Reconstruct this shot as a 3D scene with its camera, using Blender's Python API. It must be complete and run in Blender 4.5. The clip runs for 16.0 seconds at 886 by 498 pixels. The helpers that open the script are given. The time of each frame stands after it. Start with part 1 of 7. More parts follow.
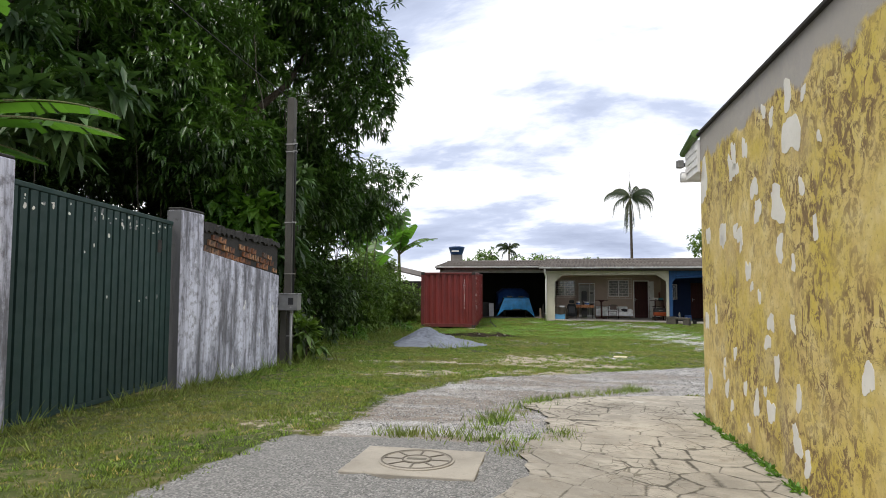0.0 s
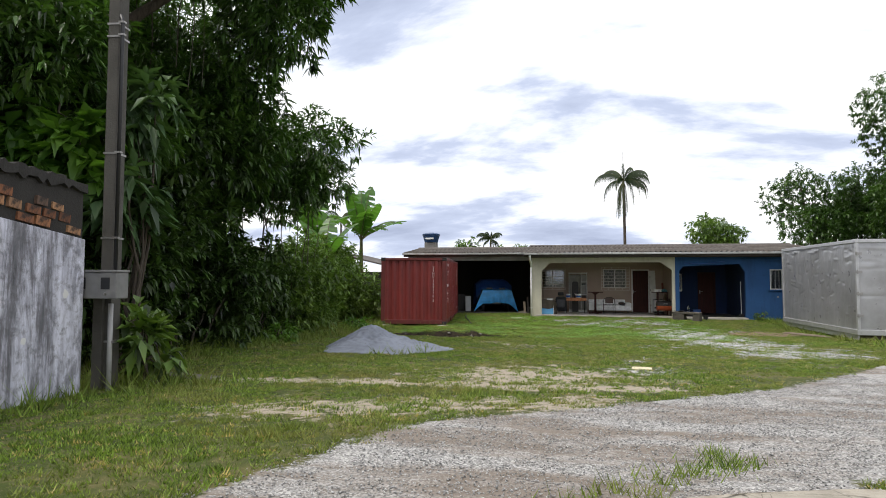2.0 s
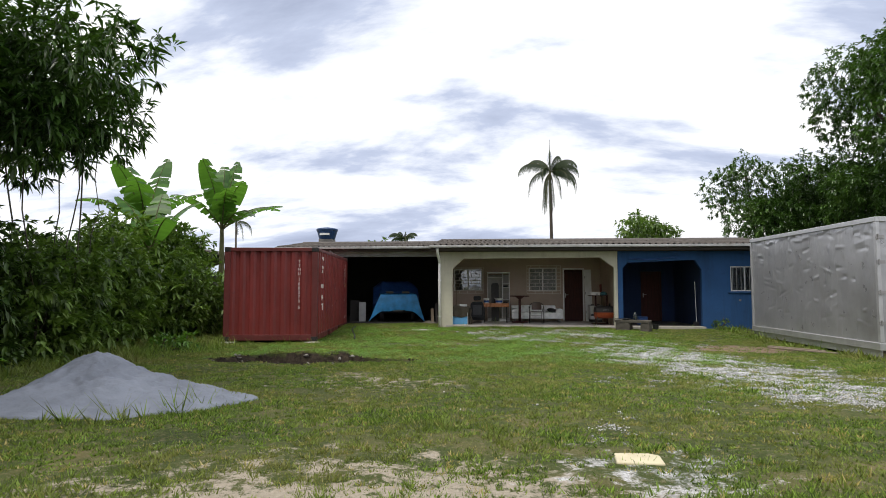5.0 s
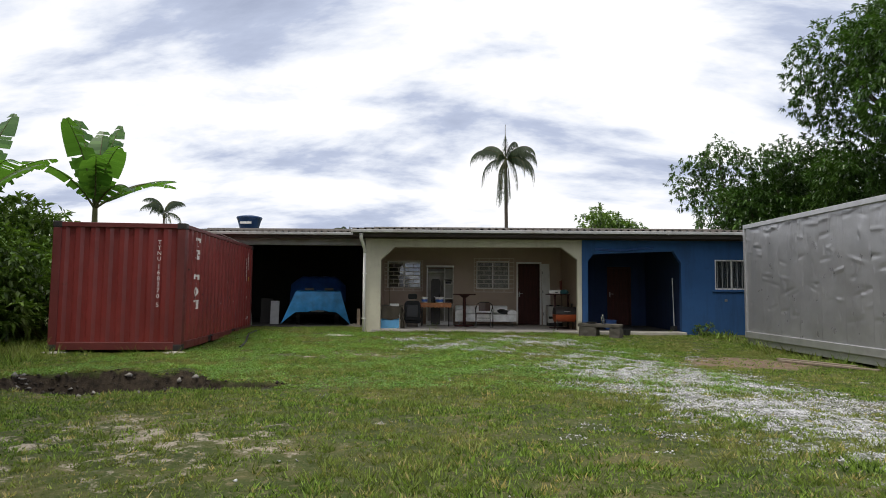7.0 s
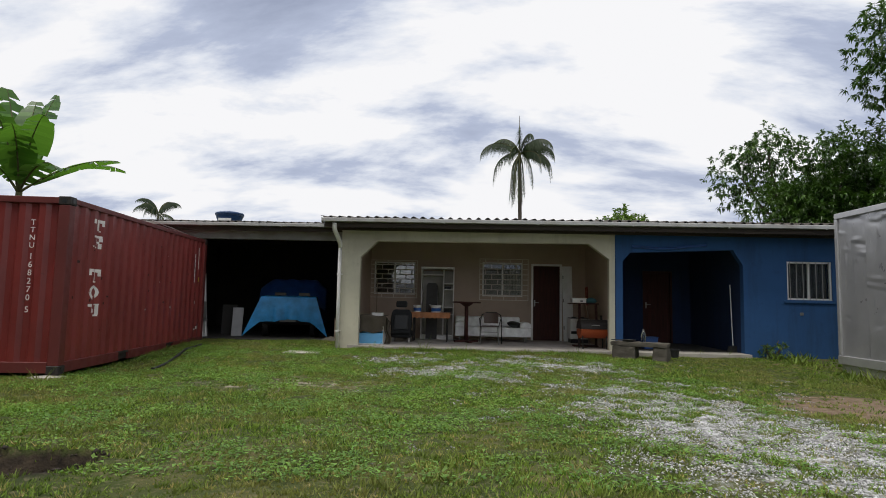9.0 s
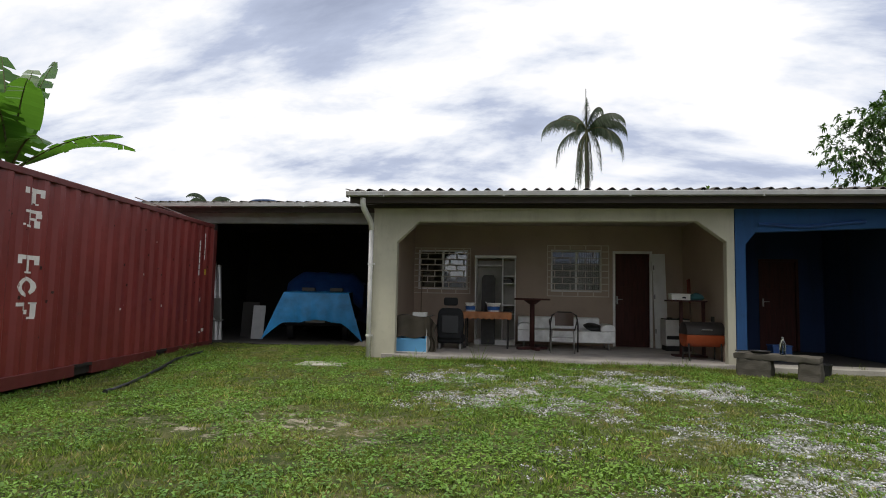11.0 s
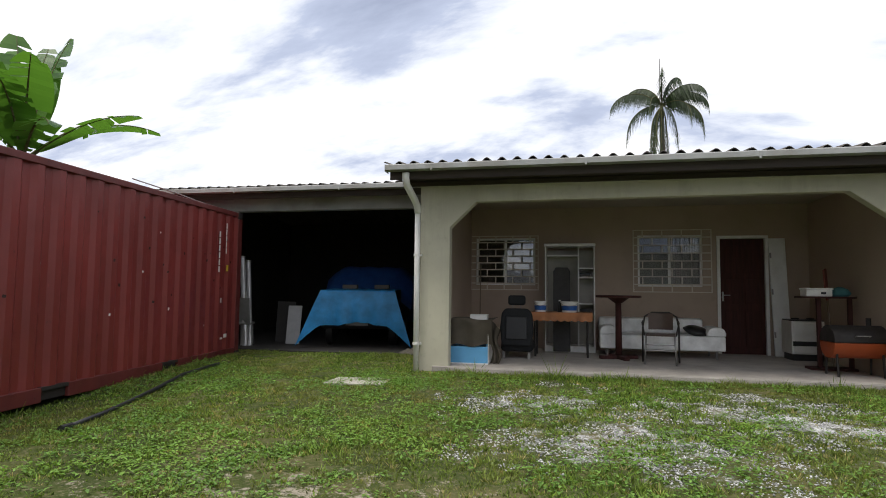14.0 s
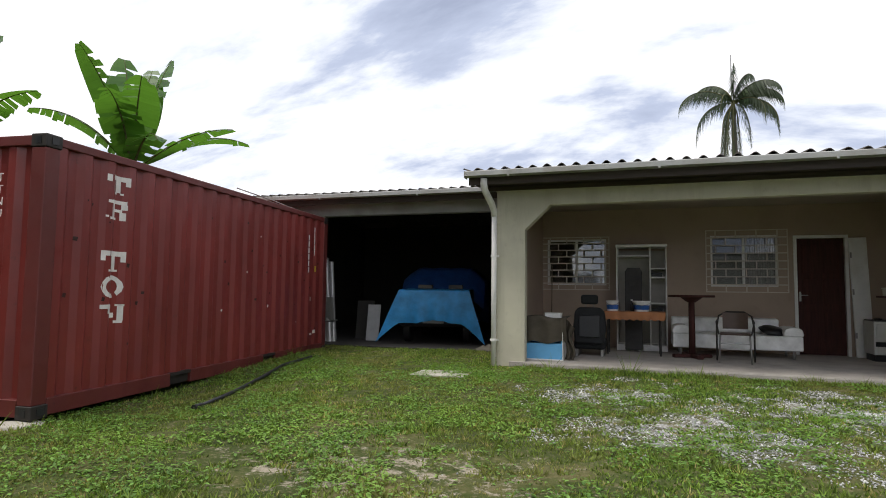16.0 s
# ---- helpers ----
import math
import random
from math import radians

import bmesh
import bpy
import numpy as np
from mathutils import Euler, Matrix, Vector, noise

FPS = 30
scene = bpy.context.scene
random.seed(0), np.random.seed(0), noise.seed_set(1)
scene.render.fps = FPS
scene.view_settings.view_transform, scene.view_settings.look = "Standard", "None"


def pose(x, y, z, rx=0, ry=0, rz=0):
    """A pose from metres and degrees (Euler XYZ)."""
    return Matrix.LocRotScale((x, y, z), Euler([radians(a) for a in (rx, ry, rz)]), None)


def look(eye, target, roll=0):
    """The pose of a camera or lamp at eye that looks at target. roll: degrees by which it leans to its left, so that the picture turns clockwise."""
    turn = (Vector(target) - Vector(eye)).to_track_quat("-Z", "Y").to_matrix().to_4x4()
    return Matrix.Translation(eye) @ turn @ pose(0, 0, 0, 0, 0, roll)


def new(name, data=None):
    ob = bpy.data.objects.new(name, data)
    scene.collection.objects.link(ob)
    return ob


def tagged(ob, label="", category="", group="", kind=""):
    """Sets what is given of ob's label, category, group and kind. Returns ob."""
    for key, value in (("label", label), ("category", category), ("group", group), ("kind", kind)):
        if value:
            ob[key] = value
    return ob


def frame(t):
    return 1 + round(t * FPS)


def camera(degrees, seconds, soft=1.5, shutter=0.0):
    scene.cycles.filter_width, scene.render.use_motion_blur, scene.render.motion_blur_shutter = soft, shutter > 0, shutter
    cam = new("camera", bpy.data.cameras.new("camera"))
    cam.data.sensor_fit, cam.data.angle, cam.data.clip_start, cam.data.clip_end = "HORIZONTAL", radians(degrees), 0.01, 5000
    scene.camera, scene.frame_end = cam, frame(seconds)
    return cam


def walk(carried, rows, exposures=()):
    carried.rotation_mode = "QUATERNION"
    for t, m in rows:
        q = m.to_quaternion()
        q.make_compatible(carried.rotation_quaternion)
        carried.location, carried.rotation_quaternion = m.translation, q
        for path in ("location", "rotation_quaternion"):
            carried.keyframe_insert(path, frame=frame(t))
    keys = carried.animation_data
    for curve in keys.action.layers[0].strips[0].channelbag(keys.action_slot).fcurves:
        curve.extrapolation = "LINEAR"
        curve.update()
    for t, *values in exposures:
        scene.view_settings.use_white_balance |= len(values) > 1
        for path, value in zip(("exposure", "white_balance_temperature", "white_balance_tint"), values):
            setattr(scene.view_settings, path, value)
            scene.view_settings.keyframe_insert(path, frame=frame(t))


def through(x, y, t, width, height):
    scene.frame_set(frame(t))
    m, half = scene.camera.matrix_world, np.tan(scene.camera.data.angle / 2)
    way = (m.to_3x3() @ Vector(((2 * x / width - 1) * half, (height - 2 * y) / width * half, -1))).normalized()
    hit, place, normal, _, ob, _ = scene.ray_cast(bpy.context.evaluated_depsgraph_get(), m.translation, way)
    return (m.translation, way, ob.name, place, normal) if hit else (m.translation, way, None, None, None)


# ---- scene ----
cam = camera(73.4, 16.0, 0.95)
PATH = [
    (0, (2.055, -0.226, 1.761), (1.592, 1.717, 1.876), 0.2),
    (0.5, (1.926, 0.985, 1.693), (1.476, 2.931, 1.805), 0.2),
    (1, (1.827, 2.142, 1.599), (1.385, 4.09, 1.711), 0.2),
    (1.5, (1.741, 3.254, 1.555), (1.316, 5.206, 1.664), 0.2),
    (2, (1.686, 4.361, 1.471), (1.276, 6.316, 1.572), 0.2),
    (2.5, (1.634, 5.416, 1.381), (1.242, 7.374, 1.487), 0.2),
    (3, (1.582, 6.427, 1.345), (1.222, 8.391, 1.464), -0),
    (3.5, (1.582, 7.425, 1.31), (1.266, 9.397, 1.431), -0),
    (4, (1.642, 8.425, 1.268), (1.381, 10.404, 1.388), -0.1),
    (4.5, (1.741, 9.385, 1.236), (1.531, 11.37, 1.365), -0.2),
    (6.8, (2.392, 13.812, 0.998), (2.369, 15.808, 1.134), 0.8),
    (7, (2.446, 14.177, 0.991), (2.423, 16.171, 1.133), 0.5),
    (7.5, (2.585, 15.045, 0.966), (2.566, 17.039, 1.119), 0.9),
    (8, (2.703, 15.905, 0.943), (2.676, 17.898, 1.105), 0.9),
    (8.5, (2.764, 16.744, 0.926), (2.721, 18.736, 1.098), 1.1),
    (9, (2.799, 17.541, 0.915), (2.729, 19.532, 1.091), 1.2),
    (9.2, (2.797, 17.845, 0.919), (2.714, 19.836, 1.092), 1.4),
    (11.5, (2.583, 20.916, 0.93), (2.276, 22.886, 1.087), 0.9),
    (12, (2.499, 21.362, 0.926), (2.151, 23.325, 1.082), 0.8),
    (12.5, (2.415, 21.742, 0.934), (2.032, 23.699, 1.084), 0.7),
    (13, (2.352, 22.106, 0.958), (1.94, 24.058, 1.098), 0.6),
    (13.5, (2.313, 22.326, 0.975), (1.879, 24.274, 1.112), 0.6),
    (14, (2.305, 22.323, 0.982), (1.859, 24.268, 1.119), 0.6),
    (14.5, (2.302, 22.303, 0.972), (1.843, 24.245, 1.108), 0.6),
    (15, (2.303, 22.233, 0.965), (1.821, 24.17, 1.102), 0.6),
    (15.5, (2.282, 22.074, 0.952), (1.739, 23.995, 1.091), 0.6),
    (16, (2.206, 21.805, 0.94), (1.564, 23.694, 1.081), 0.7),
]
walk(cam, [(t, look(eye, target, roll)) for t, eye, target, roll in PATH],
     [(0, 0.22), (2.5, 0.18), (4.5, 0.10), (7, -0.09), (9, -0.27), (12, -0.05), (16, 0.05)])

# ---- light: bright overcast, thin cloud with blue-grey patches ----
world = bpy.data.worlds.new("overcast_sky")
scene.world = world
world.use_nodes = True
wn, wl = world.node_tree.nodes, world.node_tree.links
wn.clear()
w_out = wn.new("ShaderNodeOutputWorld")
sky = wn.new("ShaderNodeTexSky")
sky.sky_type, sky.sun_disc = "NISHITA", False
sky.sun_elevation, sky.sun_rotation = radians(68), radians(224)
bg_sky = wn.new("ShaderNodeBackground")
bg_sky.inputs["Strength"].default_value = 0.12
wl.new(sky.outputs[0], bg_sky.inputs["Color"])
tc = wn.new("ShaderNodeTexCoord")
sep = wn.new("ShaderNodeSeparateXYZ")
wl.new(tc.outputs["Generated"], sep.inputs[0])


def wmath(op, a, b):
    n = wn.new("ShaderNodeMath")
    n.operation = op
    for i, v in enumerate((a, b)):
        if isinstance(v, (int, float)):
            n.inputs[i].default_value = v
        else:
            wl.new(v, n.inputs[i])
    return n.outputs[0]


# the cloud layer is a flat sheet overhead, so patches flatten towards the horizon
depth = wmath("ADD", wmath("MAXIMUM", sep.outputs[2], 0.0), 0.36)
flat = wn.new("ShaderNodeCombineXYZ")
wl.new(wmath("DIVIDE", sep.outputs[0], depth), flat.inputs[0])
wl.new(wmath("DIVIDE", sep.outputs[1], depth), flat.inputs[1])


def wnoise(scale, detail, shift, dist=0.0):
    mp = wn.new("ShaderNodeMapping")
    mp.inputs["Location"].default_value = shift
    mp.inputs["Rotation"].default_value = (0, 0, radians(-24))
    mp.inputs["Scale"].default_value = (0.62, 1.30, 1)
    wl.new(flat.outputs[0], mp.inputs["Vector"])
    n = wn.new("ShaderNodeTexNoise")
    n.inputs["Scale"].default_value, n.inputs["Detail"].default_value = scale, detail
    n.inputs["Roughness"].default_value, n.inputs["Distortion"].default_value = 0.58, dist
    wl.new(mp.outputs[0], n.inputs["Vector"])
    return n.outputs[0]


def wramp(v, stops):
    r = wn.new("ShaderNodeValToRGB")
    while len(r.color_ramp.elements) < len(stops):
        r.color_ramp.elements.new(0.5)
    for e, (p, c) in zip(r.color_ramp.elements, stops):
        e.position, e.color = p, (*c, 1)
    wl.new(v, r.inputs[0])
    return r.outputs[0]


grey = wramp(wnoise(1.9, 11, (2.6, 2.3, 0), 0.22), [(0.475, (1.0, 1.0, 1.02)), (0.525, (0.80, 0.84, 0.93)), (0.585, (0.50, 0.56, 0.72)), (0.70, (0.36, 0.41, 0.55))])
bg_cloud = wn.new("ShaderNodeBackground")
bg_cloud.inputs["Strength"].default_value = 1.12
wl.new(grey, bg_cloud.inputs["Color"])
gap = wramp(wnoise(0.8, 4, (9.3, 4.2, 0)), [(0.62, (0, 0, 0)), (0.78, (1, 1, 1))])
w_mix = wn.new("ShaderNodeMixShader")
wl.new(gap, w_mix.inputs[0])
wl.new(bg_cloud.outputs[0], w_mix.inputs[1])
wl.new(bg_sky.outputs[0], w_mix.inputs[2])
wl.new(w_mix.outputs[0], w_out.inputs["Surface"])

sun_data = bpy.data.lights.new("sun", "SUN")
sun_data.energy, sun_data.angle, sun_data.color = 2.7, radians(28), (1.0, 0.95, 0.86)
sun = new("sun", sun_data)
sun.matrix_world = look((-20, -21, 73), (0, 0, 0))

# ---- building kit ----
class Geo:
    """Vertices and faces of one mesh."""

    def __init__(self):
        self.v, self.f = [], []

    def add(self, verts, faces, m=None):
        n = len(self.v)
        self.v += [tuple(m @ Vector(p)) for p in verts] if m is not None else [tuple(p) for p in verts]
        self.f += [tuple(i + n for i in f) for f in faces]
        return self

    def box(self, x0, x1, y0, y1, z0, z1, m=None):
        v = [(x, y, z) for z in (z0, z1) for x, y in ((x0, y0), (x1, y0), (x1, y1), (x0, y1))]
        return self.add(v, [(3, 2, 1, 0), (4, 5, 6, 7), (0, 1, 5, 4), (1, 2, 6, 5), (2, 3, 7, 6), (3, 0, 4, 7)], m)

    def tube(self, pts, radii, n=8, caps=True, m=None):
        """A round bar along pts; radii one number or one a point."""
        pts = [Vector(p) for p in pts]
        radii = [radii] * len(pts) if isinstance(radii, (int, float)) else radii
        verts, faces = [], []
        side = None
        for i, p in enumerate(pts):
            d = (pts[min(i + 1, len(pts) - 1)] - pts[max(i - 1, 0)]).normalized()
            if side is None:
                side = d.orthogonal().normalized()
            side = (side - d * side.dot(d)).normalized()
            up = d.cross(side)
            for k in range(n):
                a = 2 * math.pi * k / n
                verts.append(p + (side * math.cos(a) + up * math.sin(a)) * radii[i])
        for i in range(len(pts) - 1):
            for k in range(n):
                a, b = i * n + k, i * n + (k + 1) % n
                faces.append((a, b, b + n, a + n))
        if caps:
            faces += [tuple(range(n - 1, -1, -1)), tuple(range((len(pts) - 1) * n, len(pts) * n))]
        return self.add(verts, faces, m)

    def prism(self, poly, a0, a1, axis="y", m=None):
        """A flat outline drawn out along an axis: (x, z) for y, (y, z) for x, (x, y) for z."""
        put = {"y": lambda p, a: (p[0], a, p[1]), "x": lambda p, a: (a, p[0], p[1]), "z": lambda p, a: (p[0], p[1], a)}[axis]
        n = len(poly)
        v = [put(p, a0) for p in poly] + [put(p, a1) for p in poly]
        f = [tuple(range(n)), tuple(range(2 * n - 1, n - 1, -1))] + [(i + n, (i + 1) % n + n, (i + 1) % n, i) for i in range(n)]
        return self.add(v, f, m)

    def lathe(self, profile, n=20, m=None):
        """Turned about z: profile of (radius, z) from bottom to top."""
        v = [(r * math.cos(2 * math.pi * k / n), r * math.sin(2 * math.pi * k / n), z) for r, z in profile for k in range(n)]
        f = [(i * n + k, i * n + (k + 1) % n, (i + 1) * n + (k + 1) % n, (i + 1) * n + k) for i in range(len(profile) - 1) for k in range(n)]
        f += [tuple(range(n - 1, -1, -1)), tuple(range((len(profile) - 1) * n, len(profile) * n))]
        return self.add(v, f, m)

    def sheet(self, nu, nv, fn, m=None):
        """A grid of points fn(u, v) with u and v from 0 to 1."""
        v = [fn(i / nu, j / nv) for j in range(nv + 1) for i in range(nu + 1)]
        w = nu + 1
        return self.add(v, [(j * w + i, j * w + i + 1, (j + 1) * w + i + 1, (j + 1) * w + i) for j in range(nv) for i in range(nu)], m)

    def holed(self, x0, x1, z0, z1, y0, y1, holes):
        """An upright wall along x with holes (x0, x1, z0, z1) through it."""
        xs = sorted({x0, x1, *[a for h in holes for a in h[:2]]})
        zs = sorted({z0, z1, *[a for h in holes for a in h[2:]]})

        def solid(i, j):
            if not (0 <= i < len(xs) - 1 and 0 <= j < len(zs) - 1):
                return False
            x, z = (xs[i] + xs[i + 1]) / 2, (zs[j] + zs[j + 1]) / 2
            return not any(h[0] < x < h[1] and h[2] < z < h[3] for h in holes)

        known = {}

        def corner(p):
            if p not in known:
                known[p] = len(self.v)
                self.v.append(p)
            return known[p]

        for i in range(len(xs) - 1):
            for j in range(len(zs) - 1):
                if not solid(i, j):
                    continue
                v = [(x, y, z) for z in (zs[j], zs[j + 1]) for x, y in ((xs[i], y0), (xs[i + 1], y0), (xs[i + 1], y1), (xs[i], y1))]
                f = [(0, 1, 5, 4), (2, 3, 7, 6)]
                f += [] if solid(i + 1, j) else [(1, 2, 6, 5)]
                f += [] if solid(i - 1, j) else [(3, 0, 4, 7)]
                f += [] if solid(i, j + 1) else [(4, 5, 6, 7)]
                f += [] if solid(i, j - 1) else [(3, 2, 1, 0)]
                ids = [corner(p) for p in v]
                self.f += [tuple(ids[q] for q in face) for face in f]
        return self

    def mesh(self, name, mat, smooth=False):
        me = bpy.data.meshes.new(name)
        me.from_pydata(self.v, [], self.f)
        me.materials.append(mat)
        if smooth:
            me.polygons.foreach_set("use_smooth", [True] * len(me.polygons))
        me.update()
        return me


def part(name, geo, mat, parent=None, label="", bevel=0.0, smooth=False, m=None):
    """One mesh object under a thing or a part (or at top level)."""
    ob = new(name, geo.mesh(name, mat, smooth or bevel > 0))
    if parent is not None:
        ob.parent = parent
    if m is not None:
        ob.matrix_basis = m
    if bevel:
        b = ob.modifiers.new("bevel", "BEVEL")
        b.width, b.segments, b.limit_method, b.angle_limit = bevel, 2, "ANGLE", radians(35)
        b.harden_normals = True
    if label:
        ob["label"] = label
    return ob


def thing(name, m, label, category, group="", kind=""):
    """An Empty at the base of a thing, which parents its parts."""
    ob = new(name)
    ob.matrix_basis = m
    ob.empty_display_size = 0.1
    return tagged(ob, label, category, group, kind)


def structure(name, geo, mat, label, category, bevel=0.0, smooth=False):
    return tagged(part(name, geo, mat, None, "", bevel, smooth), label, category, "", "structure")


def fast_mesh(name, verts, faces_flat, per, mat, smooth=False):
    """A mesh from numpy arrays whose faces all have the same number of corners."""
    me = bpy.data.meshes.new(name)
    nf = len(faces_flat) // per
    me.vertices.add(len(verts))
    me.vertices.foreach_set("co", np.ascontiguousarray(verts, dtype=np.float32).ravel())
    me.loops.add(len(faces_flat))
    me.loops.foreach_set("vertex_index", np.ascontiguousarray(faces_flat, dtype=np.int32))
    me.polygons.add(nf)
    me.polygons.foreach_set("loop_start", np.arange(0, nf * per, per, dtype=np.int32))
    me.update(calc_edges=True)
    me.materials.append(mat)
    if smooth:
        me.polygons.foreach_set("use_smooth", np.ones(nf, dtype=bool))
    return me


# ---- materials ----
class Mat:
    """A node material put together step by step."""

    def __init__(self, name):
        self.m = bpy.data.materials.new(name)
        self.m.use_nodes = True
        self.n, self.l = self.m.node_tree.nodes, self.m.node_tree.links
        self.b = self.n["Principled BSDF"]
        self.out = self.n["Material Output"]
        self.co = self.n.new("ShaderNodeTexCoord").outputs["Object"]

    def set(self, key, v):
        if hasattr(v, "links"):
            self.l.new(v, self.b.inputs[key])
        else:
            self.b.inputs[key].default_value = (*v, 1) if isinstance(v, tuple) and len(v) == 3 else v
        return self

    def mapped(self, scale=(1, 1, 1), rot=(0, 0, 0)):
        mp = self.n.new("ShaderNodeMapping")
        mp.inputs["Scale"].default_value = scale
        mp.inputs["Rotation"].default_value = rot
        self.l.new(self.co, mp.inputs["Vector"])
        return mp.outputs[0]

    def noise(self, scale, detail=5, rough=0.55, stretch=None, dist=0.0):
        t = self.n.new("ShaderNodeTexNoise")
        t.inputs["Scale"].default_value, t.inputs["Detail"].default_value = scale, detail
        t.inputs["Roughness"].default_value, t.inputs["Distortion"].default_value = rough, dist
        self.l.new(self.mapped(stretch) if stretch else self.co, t.inputs["Vector"])
        return t.outputs[0]

    def cells(self, scale, feature="F1", out="Distance", stretch=None):
        t = self.n.new("ShaderNodeTexVoronoi")
        t.feature = feature
        t.inputs["Scale"].default_value = scale
        self.l.new(self.mapped(stretch) if stretch else self.co, t.inputs["Vector"])
        return t.outputs[out]

    def ramp(self, v, *stops):
        r = self.n.new("ShaderNodeValToRGB")
        while len(r.color_ramp.elements) < len(stops):
            r.color_ramp.elements.new(0.5)
        for e, (p, c) in zip(r.color_ramp.elements, stops):
            e.position, e.color = p, (*((c,) * 3 if isinstance(c, (int, float)) else c), 1)
        self.l.new(v, r.inputs[0])
        return r.outputs[0]

    def mix(self, fac, a, b, mode="MIX"):
        x = self.n.new("ShaderNodeMix")
        x.data_type, x.blend_type = "RGBA", mode
        for key, v in ((0, fac), (6, a), (7, b)):
            if hasattr(v, "links"):
                self.l.new(v, x.inputs[key])
            else:
                x.inputs[key].default_value = (*v, 1) if isinstance(v, tuple) else v
        return x.outputs[2]

    def math(self, op, a, b=0.5):
        x = self.n.new("ShaderNodeMath")
        x.operation = op
        for i, v in enumerate((a, b)):
            if hasattr(v, "links"):
                self.l.new(v, x.inputs[i])
            else:
                x.inputs[i].default_value = v
        return x.outputs[0]

    def attr(self, name):
        a = self.n.new("ShaderNodeAttribute")
        a.attribute_name = name
        return a.outputs["Fac"]

    def axis(self, i):
        s = self.n.new("ShaderNodeSeparateXYZ")
        self.l.new(self.co, s.inputs[0])
        return s.outputs[i]

    def rand(self):
        return self.n.new("ShaderNodeObjectInfo").outputs["Random"]

    def island(self):
        return self.n.new("ShaderNodeNewGeometry").outputs["Random Per Island"]

    def bump(self, h, strength=0.3, dist=0.02):
        b = self.n.new("ShaderNodeBump")
        b.inputs["Strength"].default_value, b.inputs["Distance"].default_value = strength, dist
        self.l.new(h, b.inputs["Height"])
        self.l.new(b.outputs[0], self.b.inputs["Normal"])
        return self


def plain(name, col, rough=0.6, metal=0.0, vary=0.12, scale=6.0, bump=0.08, dirt=None):
    """A painted or moulded surface with faint blotches, grain and optional dirt."""
    k = Mat(name)
    lo, hi = tuple(c * (1 - vary) for c in col), tuple(min(1, c * (1 + vary)) for c in col)
    c = k.ramp(k.noise(scale, 6), (0.3, lo), (0.7, hi))
    if dirt:
        c = k.mix(k.ramp(k.noise(scale * 0.4, 8, 0.65), (0.50, 0), (0.72, 0.8)), c, dirt)
    k.set("Base Color", c).set("Metallic", metal)
    k.set("Roughness", k.ramp(k.noise(scale * 2.5, 4), (0.3, max(0, rough - 0.1)), (0.7, min(1, rough + 0.1))))
    k.bump(k.noise(scale * 18, 3), bump, 0.004)
    return k.m


def leaf_mat(name, dark, light, gloss=0.45, through=0.35):
    k = Mat(name)
    c = k.ramp(k.island(), (0.0, dark), (0.75, light), (1.0, tuple(min(1, x * 1.5) for x in light)))
    c = k.mix(k.ramp(k.noise(0.8, 4, 0.6), (0.50, 0), (0.66, 0.55)), c, (light[0] * 1.9, light[1] * 1.6, light[2] * 1.2))
    k.set("Base Color", c).set("Roughness", gloss)
    tr = k.n.new("ShaderNodeBsdfTranslucent")
    tr.inputs["Color"].default_value = (light[0] * 1.6, light[1] * 1.7, light[2] * 0.8, 1)
    mx = k.n.new("ShaderNodeMixShader")
    mx.inputs[0].default_value = through
    k.l.new(k.b.outputs[0], mx.inputs[1])
    k.l.new(tr.outputs[0], mx.inputs[2])
    k.l.new(mx.outputs[0], k.out.inputs["Surface"])
    return k.m


def grass_mat(name, dark, light, dry):
    """Grass blades: each its own green, with yellowed and darker patches over the lawn."""
    k = Mat(name)
    c = k.ramp(k.island(), (0.0, dark), (0.55, light), (1.0, tuple(min(1, x * 1.6) for x in light)))
    c = k.mix(k.ramp(k.noise(0.55, 6, 0.7), (0.44, 0), (0.64, 0.72)), c, dry)
    c = k.mix(k.ramp(k.noise(2.7, 5, 0.7), (0.50, 0), (0.66, 0.7)), c, tuple(x * 0.55 for x in light))
    k.set("Base Color", c).set("Roughness", 0.65)
    tr = k.n.new("ShaderNodeBsdfTranslucent")
    k.l.new(c, tr.inputs["Color"])
    mx = k.n.new("ShaderNodeMixShader")
    mx.inputs[0].default_value = 0.35
    k.l.new(k.b.outputs[0], mx.inputs[1])
    k.l.new(tr.outputs[0], mx.inputs[2])
    k.l.new(mx.outputs[0], k.out.inputs["Surface"])
    return k.m


